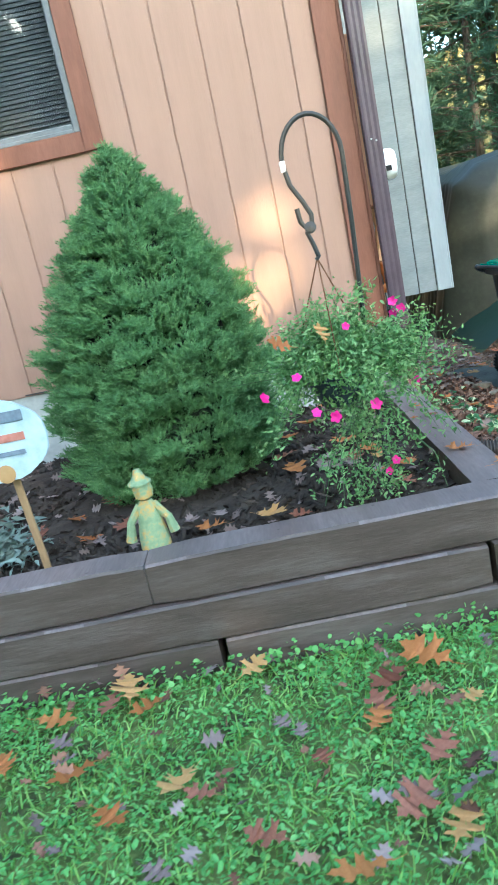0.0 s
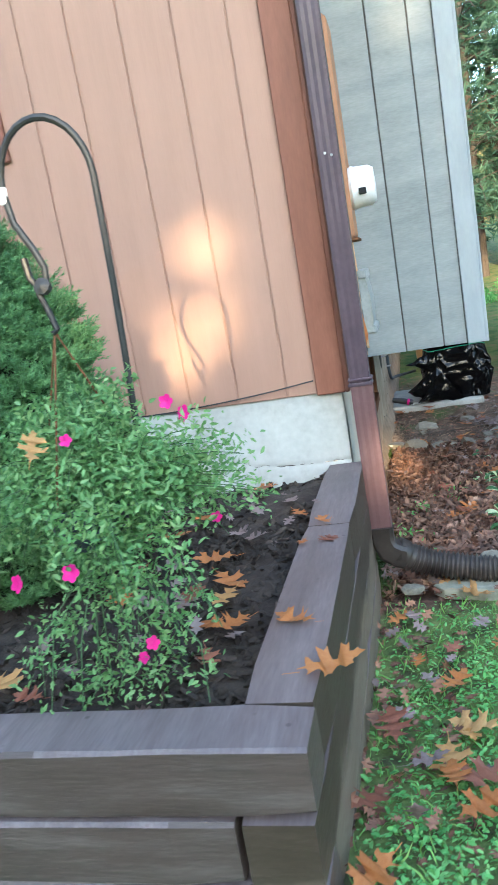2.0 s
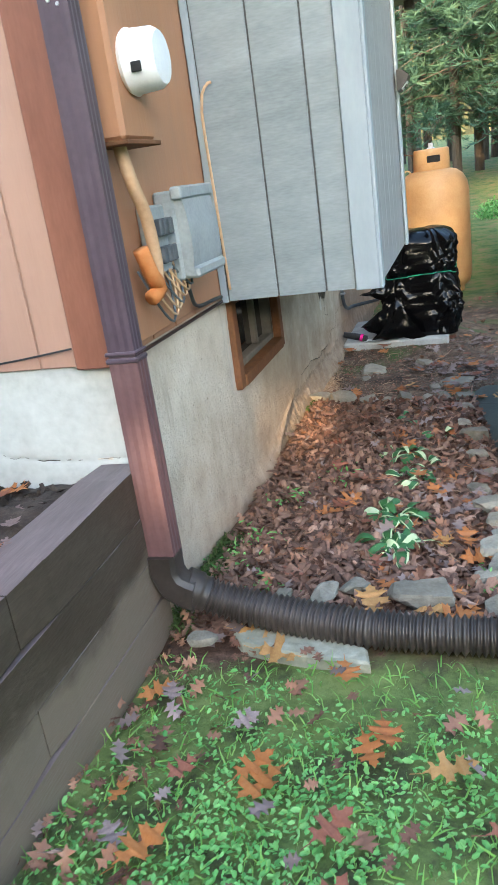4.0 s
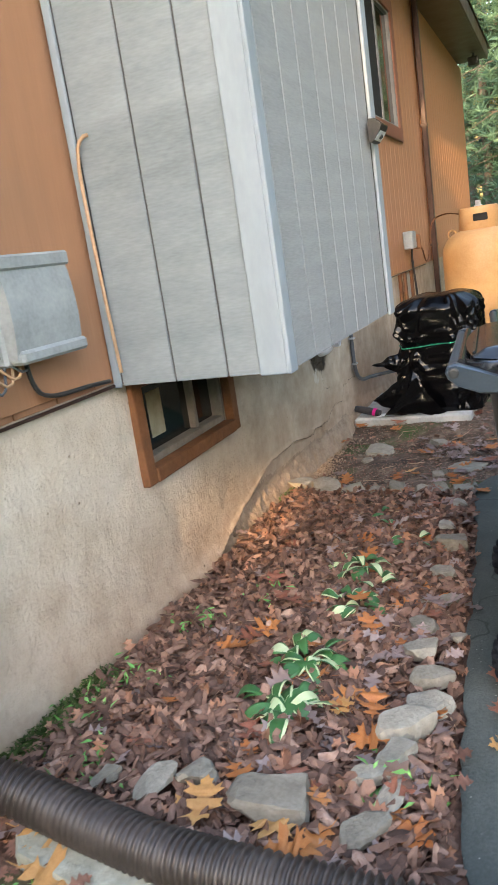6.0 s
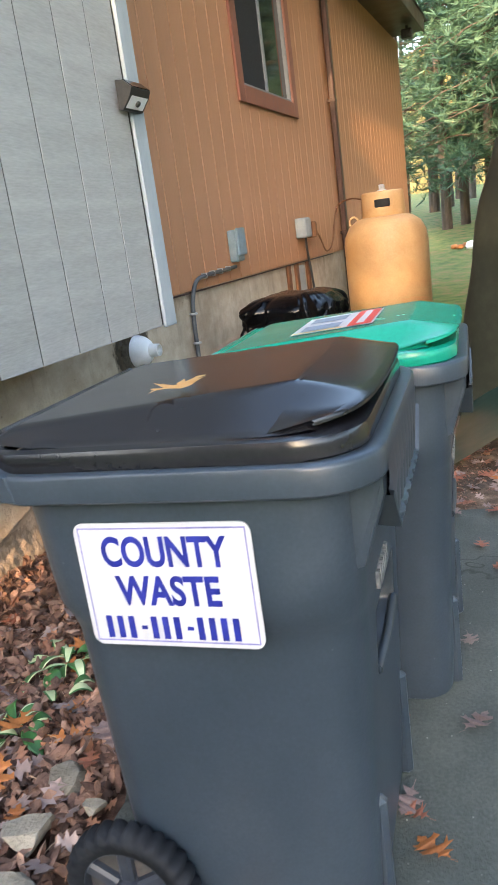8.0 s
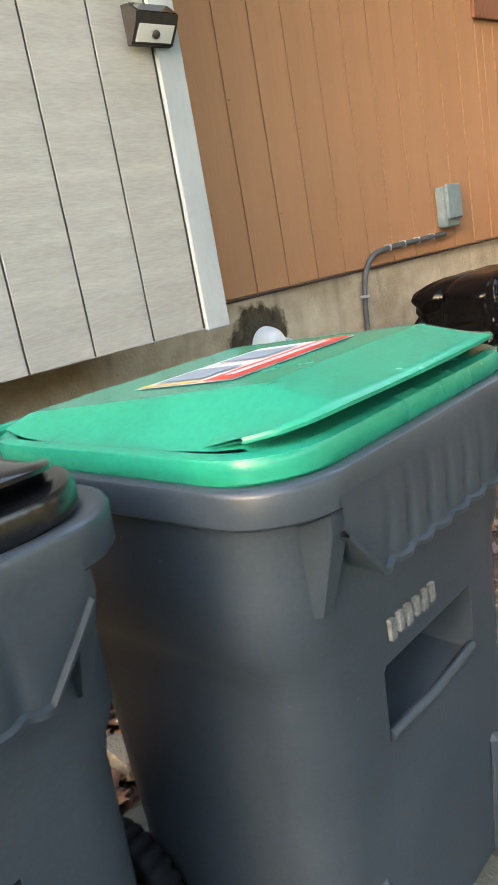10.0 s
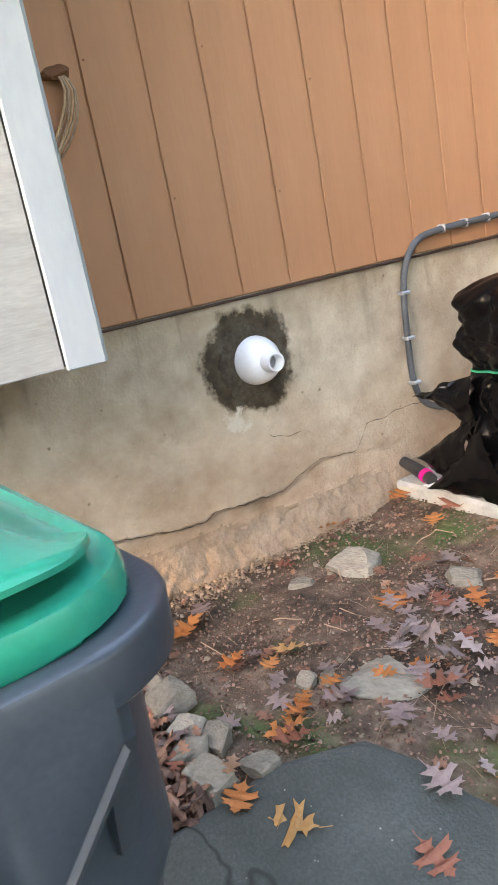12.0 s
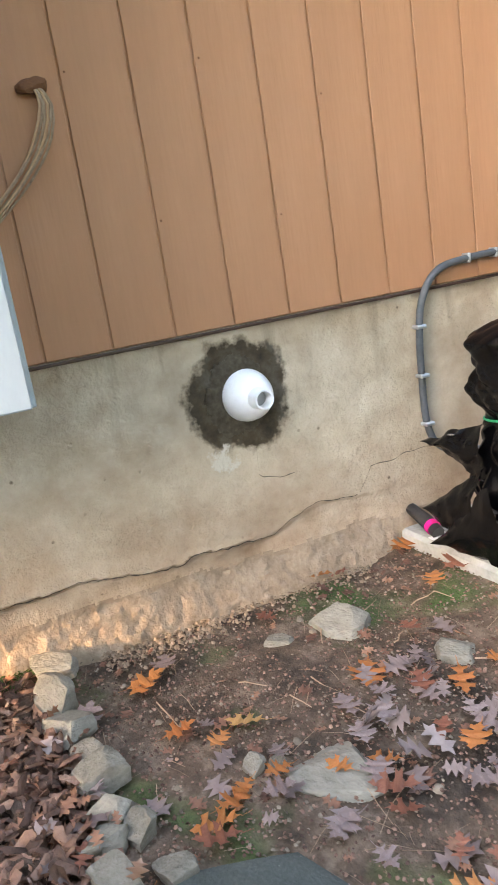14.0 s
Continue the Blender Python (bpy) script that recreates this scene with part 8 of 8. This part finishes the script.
litter("gravel", "few larger pebbles lying on bare dirt", 34, (0.75, 1.75, 6.7, 8.0), grit_mat, (0.015, 0.03), (-0.004, 0.0), 0.4, None, gz, 3)
litter("crumbled_parging", "pale crumbs fallen from the broken parging", 5200, (0.69, 0.93, 6.75, 7.75), crumb_mat, (0.003, 0.018), (-0.003, 0.006), 0.6, lambda x, y: rng.random(len(x)) < np.exp(-(((x - 0.69) / 0.085) ** 2)) * (0.35 + 0.65 * smooth01(7.3, 7.0, y)), gz, 3)
tagged(litter("moss", "", 2200, (0.69, 0.80, 6.36, 6.66), moss_mat, (0.006, 0.018), (0.0, 0.035), 0.9, lambda x, y: rng.random(len(x)) < 1.0 - (x - 0.69) * 9, gz, 1), "dark green moss at the foot of the foundation", "moss", kind="stuff")
litter("leaf_litter", "dark wet scraps trodden into the lawn edge", 420, (0.69, 1.15, 2.35, 4.0), litter_mats[0], (0.015, 0.05), (0.002, 0.02), 0.5, lambda x, y: rng.random(len(x)) < smooth01(1.15, 0.72, x))
needle_mat = material("dry_pine_needles", [(0.20, 0.12, 0.07), (0.34, 0.22, 0.14), (0.48, 0.36, 0.26)], 10, 0.7, 0.0, 60, vary=0.6, island=True)


def needles(n, region):
    x, y = rng.uniform(region[0], region[1], n), rng.uniform(region[2], region[3], n)
    ok = clear_of_drive(x, y)
    x, y = x[ok], y[ok]
    p = np.stack([x, y, gz(x, y) + rng.uniform(0.006, 0.04, len(x)) * (y < 6.6) + 0.006], -1)
    v = [(-0.008, -0.5, 0), (0.008, -0.5, 0), (0.03, 0.0, 0.03), (0.014, 0.0, 0.03), (0.0, 0.5, 0), (0.01, 0.5, 0)]
    tagged(scatter("pine_needles", v, [(0, 1, 2), (0, 2, 3), (3, 2, 5), (3, 5, 4)], p, turns(len(x), None, 0.15), rng.uniform(0.04, 0.11, len(x)), needle_mat), "thin dry pine needles on the ground", "needles", kind="stuff")


needles(520, (0.7, 2.0, 4.0, 8.0))
stick_rng = random.Random(21)
for k in range(26):
    x, y, a, ln = stick_rng.uniform(0.85, 1.6), stick_rng.choice([stick_rng.uniform(4.1, 6.4), stick_rng.uniform(6.7, 7.8)]), stick_rng.uniform(0, 3.14), stick_rng.uniform(0.06, 0.2)
    lift = 0.045 if y < 6.5 else 0.016
    pts = [(x + math.cos(a) * ln * u + 0.01 * math.sin(5 * u + k), y + math.sin(a) * ln * u, float(gz(x + math.cos(a) * ln * u, y + math.sin(a) * ln * u)) + lift) for u in (-0.5, -0.2, 0.15, 0.5)]
    tagged(part("twig", Geo().tube(pts, [0.0024, 0.0022, 0.0018, 0.001], 5), needle_mat), "thin dry twig lying on the ground", "twig", "twigs")
# small crowded leaves at the border of dirt and drive
drift = random.Random(77)
for k in range(72):
    x, y = drift.uniform(1.35, 2.6), drift.uniform(6.68, 8.2)
    if not bool(clear_of_drive(np.array(x), np.array(y))) or drift.random() > 0.25 + 0.75 * float(smooth01(1.0, 1.55, x)):
        continue
    drop_leaf(x, y, float(gz(x, y)) + drift.uniform(0.012, 0.03), drift.choice([3, 3, 3, 2, 2, 0]), drift.uniform(0.06, 0.115), 14, "drifted beside the drive")
for k in range(60):
    x, y = drift.uniform(1.0, 1.8), drift.uniform(4.0, 6.5)
    if bool(clear_of_drive(np.array(x), np.array(y))):
        drop_leaf(x, y, float(gz(x, y)) + drift.uniform(0.04, 0.055), drift.choice([0, 0, 2, 2, 3, 3, 3]), drift.uniform(0.07, 0.13), 18, "on brown leaf mulch")
# clods of earth behind the stone row
for k in range(46):
    x, y, a = drift.uniform(0.76, 1.5), drift.uniform(6.1, 6.5), drift.uniform(0.022, 0.055)
    ob = new("earth_clod", clod_meshes[k % 3])
    ob.matrix_world = pose(x, y, float(gz(x, y)) + 0.02, 0, 0, drift.uniform(0, 360)) @ Matrix.Scale(a, 4)
    tagged(ob, "dark brown clod of earth among leaves", "clod", "earth clods")

# torn mesh scrap in the grass
mesh_scrap = Geo()
for i in range(15):
    mesh_scrap.tube([(1.10 + 0.009 * i, 2.78, 0.212), (1.12 + 0.009 * i, 2.90, 0.20)], 0.0014, 4)
for i in range(15):
    mesh_scrap.tube([(1.10 + 0.0014 * i, 2.78 + 0.0085 * i, 0.2135 - 0.0008 * i), (1.228 + 0.0014 * i, 2.78 + 0.0085 * i, 0.2135 - 0.0008 * i)], 0.0014, 4)
tagged(part("wire_mesh_scrap", mesh_scrap, galvanised), "small scrap of grey wire mesh in the grass", "litter")

# ---- woods round the place ----
def tuft(n=9, ln=1.0, w=0.05):
    v, f = [], []
    for k in range(n):
        a, e = k * 2.399, 0.25 + 0.9 * ((k * 0.618) % 1)
        d = Vector((math.cos(a) * math.cos(e), math.sin(a) * math.cos(e), math.sin(e) - 0.35)).normalized()
        s = d.orthogonal().normalized() * w
        i = len(v)
        v += [tuple(-s), tuple(s), tuple(d * ln)]
        f.append((i, i + 1, i + 2))
    return v, f


TUFT = tuft(11, 1.0, 0.055)
SUN_HOLES = [  # places that sun reaches between the leaves: x, y, z, radius, share of leaves that stay
    (0.13, FY, 1.66, 0.18, 0.3), (-0.02, FY, 1.42, 0.2, 0.33), (0.06, FY, 1.2, 0.13, 0.3), (0.36, FY, 1.42, 0.12, 0.16), (-0.08, FY, 1.1, 0.09, 0.25),
    (0.38, FY, 0.82, 0.1, 0.44), (0.20, FY, 0.84, 0.07, 0.3), (0.76, 5.1, 0.38, 0.1, 0.15), (0.74, 6.3, 0.16, 0.10, 0.5), (0.74, 5.5, 0.25, 0.12, 0.3),
    (1.12, BY0, 2.76, 0.26, 0.15), (1.2, BY0, 1.4, 0.1, 0.4), (0.74, 5.9, 0.32, 0.13, 0.3),
    (1.25, 10.8, 0.75, 0.35, 0.6), (1.45, 10.8, 1.2, 0.25, 0.5), (0.7, 14.6, 2.5, 0.45, 0.0), (0.7, 13.2, 2.9, 0.22, 0.0), (0.7, 15.9, 2.0, 0.5, 0.0), (0.7, 15.6, 2.9, 0.3, 0.0), (0.7, 13.9, 2.1, 0.16, 0.0),
]


def in_sun_holes(p, slack, r):
    """Which places lie on the way from the sun to one of those spots."""
    d = np.array(SUN_WAY)
    bad = np.zeros(len(p), bool)
    for x, y, z, rad, stay in SUN_HOLES:
        rel = p - (x, y, z)
        along = rel @ d
        off = np.linalg.norm(rel - along[:, None] * d, axis=1)
        bad |= (along < 0) & (off < rad + slack) & (r.random(len(p)) > stay)
    return bad


def pine(x, y, high, spread, seed, low=0.25, dense=1.0, mat=None, guard=False, slack=0.22):
    r = np.random.default_rng(seed)
    z0 = float(gz(x, y)) - 0.1
    t = thing("pine_tree", "tall white pine with drooping blue-green needles", "tree", "pines behind the house")
    lean = r.normal(size=2) * 0.15
    rad = 0.006 * high + 0.045
    trunk = [(x + lean[0] * s * s, y + lean[1] * s * s, z0 + high * s) for s in np.linspace(0, 1, 9)]
    wood = Geo().tube(trunk, [rad * (1 - 0.9 * s) + 0.01 for s in np.linspace(0, 1, 9)], 10)
    tips = []
    levels = int(high * 1.7)
    for k in range(levels):
        s = low + (0.98 - low) * k / levels
        for q in range(4):
            a = r.uniform(0, 2 * math.pi)
            ln = spread * (1.05 - 0.85 * (s - low) / (1 - low)) * r.uniform(0.55, 1.1)
            base = Vector((x + lean[0] * s * s, y + lean[1] * s * s, z0 + high * s))
            pts = [base + Vector((math.cos(a) * ln * u, math.sin(a) * ln * u, ln * (0.22 * u - 0.42 * u * u))) for u in (0, 0.4, 0.75, 1.0)]
            wood.tube(pts, [0.03, 0.02, 0.012, 0.005], 5, False)
            for u in np.arange(0.3, 1.02, 0.11 / dense):
                b = Vector((math.cos(a) * ln * u, math.sin(a) * ln * u, ln * (0.22 * u - 0.42 * u * u)))
                for _ in range(2):
                    tips.append(tuple(base + b + Vector(r.normal(size=3)) * (0.10 + 0.10 * ln * 0.5)))
    part("trunk", wood, bark, t)
    p = np.array(tips)
    if guard:
        p = p[~in_sun_holes(p, slack, r)]
    scatter("crown", TUFT[0], TUFT[1], p, turns(len(p), None, 0.5), r.uniform(0.18, 0.36, len(p)), mat or pine_mat, t)
    return t


def leafy(x, y, high, spread, seed, n=2600, size=(0.07, 0.16), guard=False, slack=0.22, mat=None, label="slender tree with thin yellow-green autumn leaves"):
    r = np.random.default_rng(seed)
    z0 = float(gz(x, y)) - 0.1
    t = thing("autumn_tree", label, "tree", "autumn trees in the woods")
    rad = 0.009 * high + 0.03
    wood = Geo().tube([(x + 0.1 * math.sin(3 * s + seed), y + 0.1 * math.cos(2 * s), z0 + high * s) for s in np.linspace(0, 1, 9)], [rad * (1 - 0.85 * s) + 0.008 for s in np.linspace(0, 1, 9)], 9)
    places = []
    for k in range(26):
        s = r.uniform(0.3, 0.98)
        a = r.uniform(0, 2 * math.pi)
        ln = spread * r.uniform(0.4, 1.0) * (1.15 - 0.6 * s)
        b = Vector((x, y, z0 + high * s))
        tip = b + Vector((math.cos(a) * ln, math.sin(a) * ln, ln * r.uniform(0.1, 0.7)))
        wood.tube([b, b.lerp(tip, 0.5) + Vector((0, 0, 0.05 * ln)), tip], [0.03, 0.018, 0.006], 5, False)
        for _ in range(n // 26):
            u = r.uniform(0.25, 1.1)
            places.append(tuple(b.lerp(tip, u) + Vector(r.normal(size=3)) * 0.32 * (0.4 + 0.3 * ln)))
    part("trunk", wood, bark, t)
    p = np.array(places)
    if guard:
        p = p[~in_sun_holes(p, slack, r)]
    v = [(0, 0, 0), (0.32, 0.4, 0.08), (0.2, 0.85, 0), (0, 1, -0.1), (-0.2, 0.85, 0), (-0.32, 0.4, 0.08)]
    scatter("crown", v, [(0, 1, 2), (0, 2, 3), (0, 3, 4), (0, 4, 5)], p, turns(len(p), None, 1.0), r.uniform(*size, len(p)), mat or autumn_mat, t)
    return t


# beyond the house, in view past the wall
for i, (x, y, h, s) in enumerate([(0.45, 24, 13, 3.0), (0.85, 24.6, 12, 2.6), (2.2, 25.5, 14, 3.2), (-1.2, 28, 14, 3.2), (3.6, 23, 13, 3.2), (6.6, 20.5, 12, 3.0), (1.4, 31, 15, 3.4), (8.2, 23.5, 14, 3.2), (5.2, 28, 15, 3.4), (2.9, 21.8, 13, 3.0), (1.6, 22.8, 12, 2.8), (4.6, 20.5, 12, 3.0), (5.6, 24, 13, 3.0)]):
    pine(x, y, h, s, 100 + i, 0.14, 1.5)
for i, (x, y, h, s) in enumerate([(-0.6, 31, 11, 2.4), (2.8, 30, 10, 2.4), (5.8, 29, 11, 2.4), (7.6, 31, 12, 2.6), (3.6, 37, 12, 2.8), (10.5, 30, 12, 2.6), (9.5, 21, 10, 2.4), (0.0, 38, 12, 2.8), (6.4, 38, 12, 2.8)]):
    leafy(x, y, h, s, 200 + i)
# bare trunks deep in the woods
r = random.Random(3)
for i in range(34):
    x, y = r.uniform(-6, 16), r.uniform(27, 50)
    h = r.uniform(8, 14)
    z0 = float(gz(x, y)) - 0.1
    tr = thing("bare_tree", "thin bare trunk standing deep in the woods", "tree", "bare trunks in the woods")
    bg = Geo().tube([(x + 0.12 * math.sin(2.5 * s + i), y, z0 + h * s) for s in np.linspace(0, 1, 7)], [0.13 * (1 - 0.75 * s) for s in np.linspace(0, 1, 7)], 7)
    for k in range(9):
        s, a, ln = r.uniform(0.15, 0.95), r.uniform(0, 6.28), r.uniform(0.4, 1.6)
        b = Vector((x, y, z0 + h * s))
        bg.tube([b, b + Vector((math.cos(a) * ln, math.sin(a) * ln, 0.3 * ln))], [0.025, 0.008], 5, False)
    part("trunk", bg, bark, tr)
# beside the drive, across from the house and behind the start of the walk
# these stand mostly out of view, added to block and shape the light
dark_leaf = material("dull_green_leaves", [(0.03, 0.05, 0.018), (0.07, 0.09, 0.03), (0.15, 0.13, 0.045)], 3, 0.6, 0.0, 30, vary=0.8, island=True, trans=0.25)
edge_rng = random.Random(41)
for i in range(6, 17):
    y = -11 + 2.3 * i
    leafy(9.2 + 1.8 * (i % 2) + edge_rng.uniform(-0.4, 0.4), y, edge_rng.uniform(12, 15), 3.0, 300 + i, 4200, (0.2, 0.40), False, 0.0, dark_leaf, "dense dull green tree added to cut the side light")
for i, (x, y) in enumerate([(-8.5, -8), (-9.5, -3), (-8.8, 1.5), (-11, 6)]):
    leafy(x, y, 12, 3.0, 340 + i, 4200, (0.2, 0.42), False, 0.0, dark_leaf, "dense dull green tree added to cut the side light")
# out of view; leaves are left out along SUN_HOLES to shape the sun patches
for i, (x, y, h, s) in enumerate([(-4.6, -15.5, 12.5, 3.2), (-1.4, -17, 13, 3.4), (1.2, -15, 12.5, 3.2), (3.9, -16.5, 12, 3.2)]):
    leafy(x, y, h, s, 400 + i, 19000, (0.18, 0.43), True, 0.22, pine_mat, "broad tree with dense green leaves")
for i, (x, y) in enumerate([(-2.6, -20), (0.6, -21.5), (3.0, -20.5), (5.6, -21)]):
    pine(x, y, 13, 3.2, 500 + i, 0.1, 0.8, None, True)

# distant woods closing the view
def backdrop_material():
    m = bpy.data.materials.new("distant_woods")
    m.use_nodes = True
    t = m.node_tree
    b = t.nodes["Principled BSDF"]
    tc, mp = t.nodes.new("ShaderNodeTexCoord"), t.nodes.new("ShaderNodeMapping")
    mp.inputs["Scale"].default_value = (1.6, 1.6, 0.35)
    t.links.new(tc.outputs["Object"], mp.inputs[0])
    n, r = t.nodes.new("ShaderNodeTexNoise"), t.nodes.new("ShaderNodeValToRGB")
    n.inputs["Scale"].default_value, n.inputs["Detail"].default_value, n.inputs["Roughness"].default_value = 0.55, 9, 0.75
    t.links.new(mp.outputs[0], n.inputs["Vector"])
    els = r.color_ramp.elements
    els.new(0.5)
    for i, c in enumerate([(0.022, 0.024, 0.014), (0.09, 0.085, 0.035), (0.28, 0.22, 0.10)]):
        els[i].position, els[i].color = 0.34 + 0.16 * i, (*c, 1)
    t.links.new(n.outputs[0], r.inputs[0])
    t.links.new(r.outputs[0], b.inputs["Base Color"])
    b.inputs["Roughness"].default_value = 1.0
    return m


ring = [(62 * math.cos(2 * math.pi * i / 64), 10 + 62 * math.sin(2 * math.pi * i / 64)) for i in range(64)]
tops = [13 + 3.0 * noise.noise((i * 0.7, 0, 0)) + 1.5 * noise.noise((i * 2.1, 4, 0)) for i in range(64)]
bd = Geo().loft([[(x, y, -2.0) for x, y in ring], [(x, y, h) for (x, y), h in zip(ring, tops)]], False)
tagged(part("backdrop", bd, backdrop_material()), "distant sunlit autumn woods", "woods", kind="structure")

# lawn ornaments and a shrub beyond the tank
goose = Geo().lathe([(0.01, -0.16), (0.09, -0.10), (0.11, 0.0), (0.08, 0.10), (0.02, 0.15)], 16, pose(1.35, 20.2, 0.42, 90, 0, 60)).tube([(1.43, 20.15, 0.46), (1.47, 20.12, 0.56), (1.47, 20.12, 0.64), (1.51, 20.10, 0.67)], [0.05, 0.032, 0.03, 0.02], 8)
tagged(part("goose_statue", goose, white_pvc, smooth="all"), "white plaster goose ornament on the far lawn", "statue")
for i, (x, y) in enumerate(((1.1, 20.3), (0.97, 20.4), (1.2, 20.5))):
    tagged(part("pumpkin", Geo().lathe([(0.01, 0.0), (0.06, 0.01), (0.08, 0.05), (0.06, 0.09), (0.01, 0.095)], 14, pose(x, y, float(gz(x, y)))), oak_mats[0], smooth="all"), "small orange pumpkin on the far lawn", "pumpkin", "pumpkins")


def shrub(x, y, rad, n, seed):
    r = np.random.default_rng(seed)
    t = thing("round_shrub", "low rounded green shrub at the lawn's edge", "shrub")
    d = r.normal(size=(n, 3))
    d /= np.linalg.norm(d, axis=1, keepdims=True)
    d[:, 2] = np.abs(d[:, 2])
    p = d * rad * r.uniform(0.55, 1.05, n)[:, None] * (1, 1, 0.75) + (x, y, float(gz(x, y)))
    part("stem", Geo().tube([(x, y, float(gz(x, y)) - 0.05), (x, y, float(gz(x, y)) + rad * 0.5)], [0.03, 0.01], 6), bark, t)
    scatter("foliage", LV, LF, p, turns(n, d, 0.7), r.uniform(0.06, 0.12, n), weed_mat, t)


for i, (x, y, rr) in enumerate([(2.3, 17.5, 0.45), (3.4, 19, 0.6), (4.6, 18, 0.5), (6.0, 19.5, 0.6)]):
    shrub(x, y, rr, 700, 600 + i)
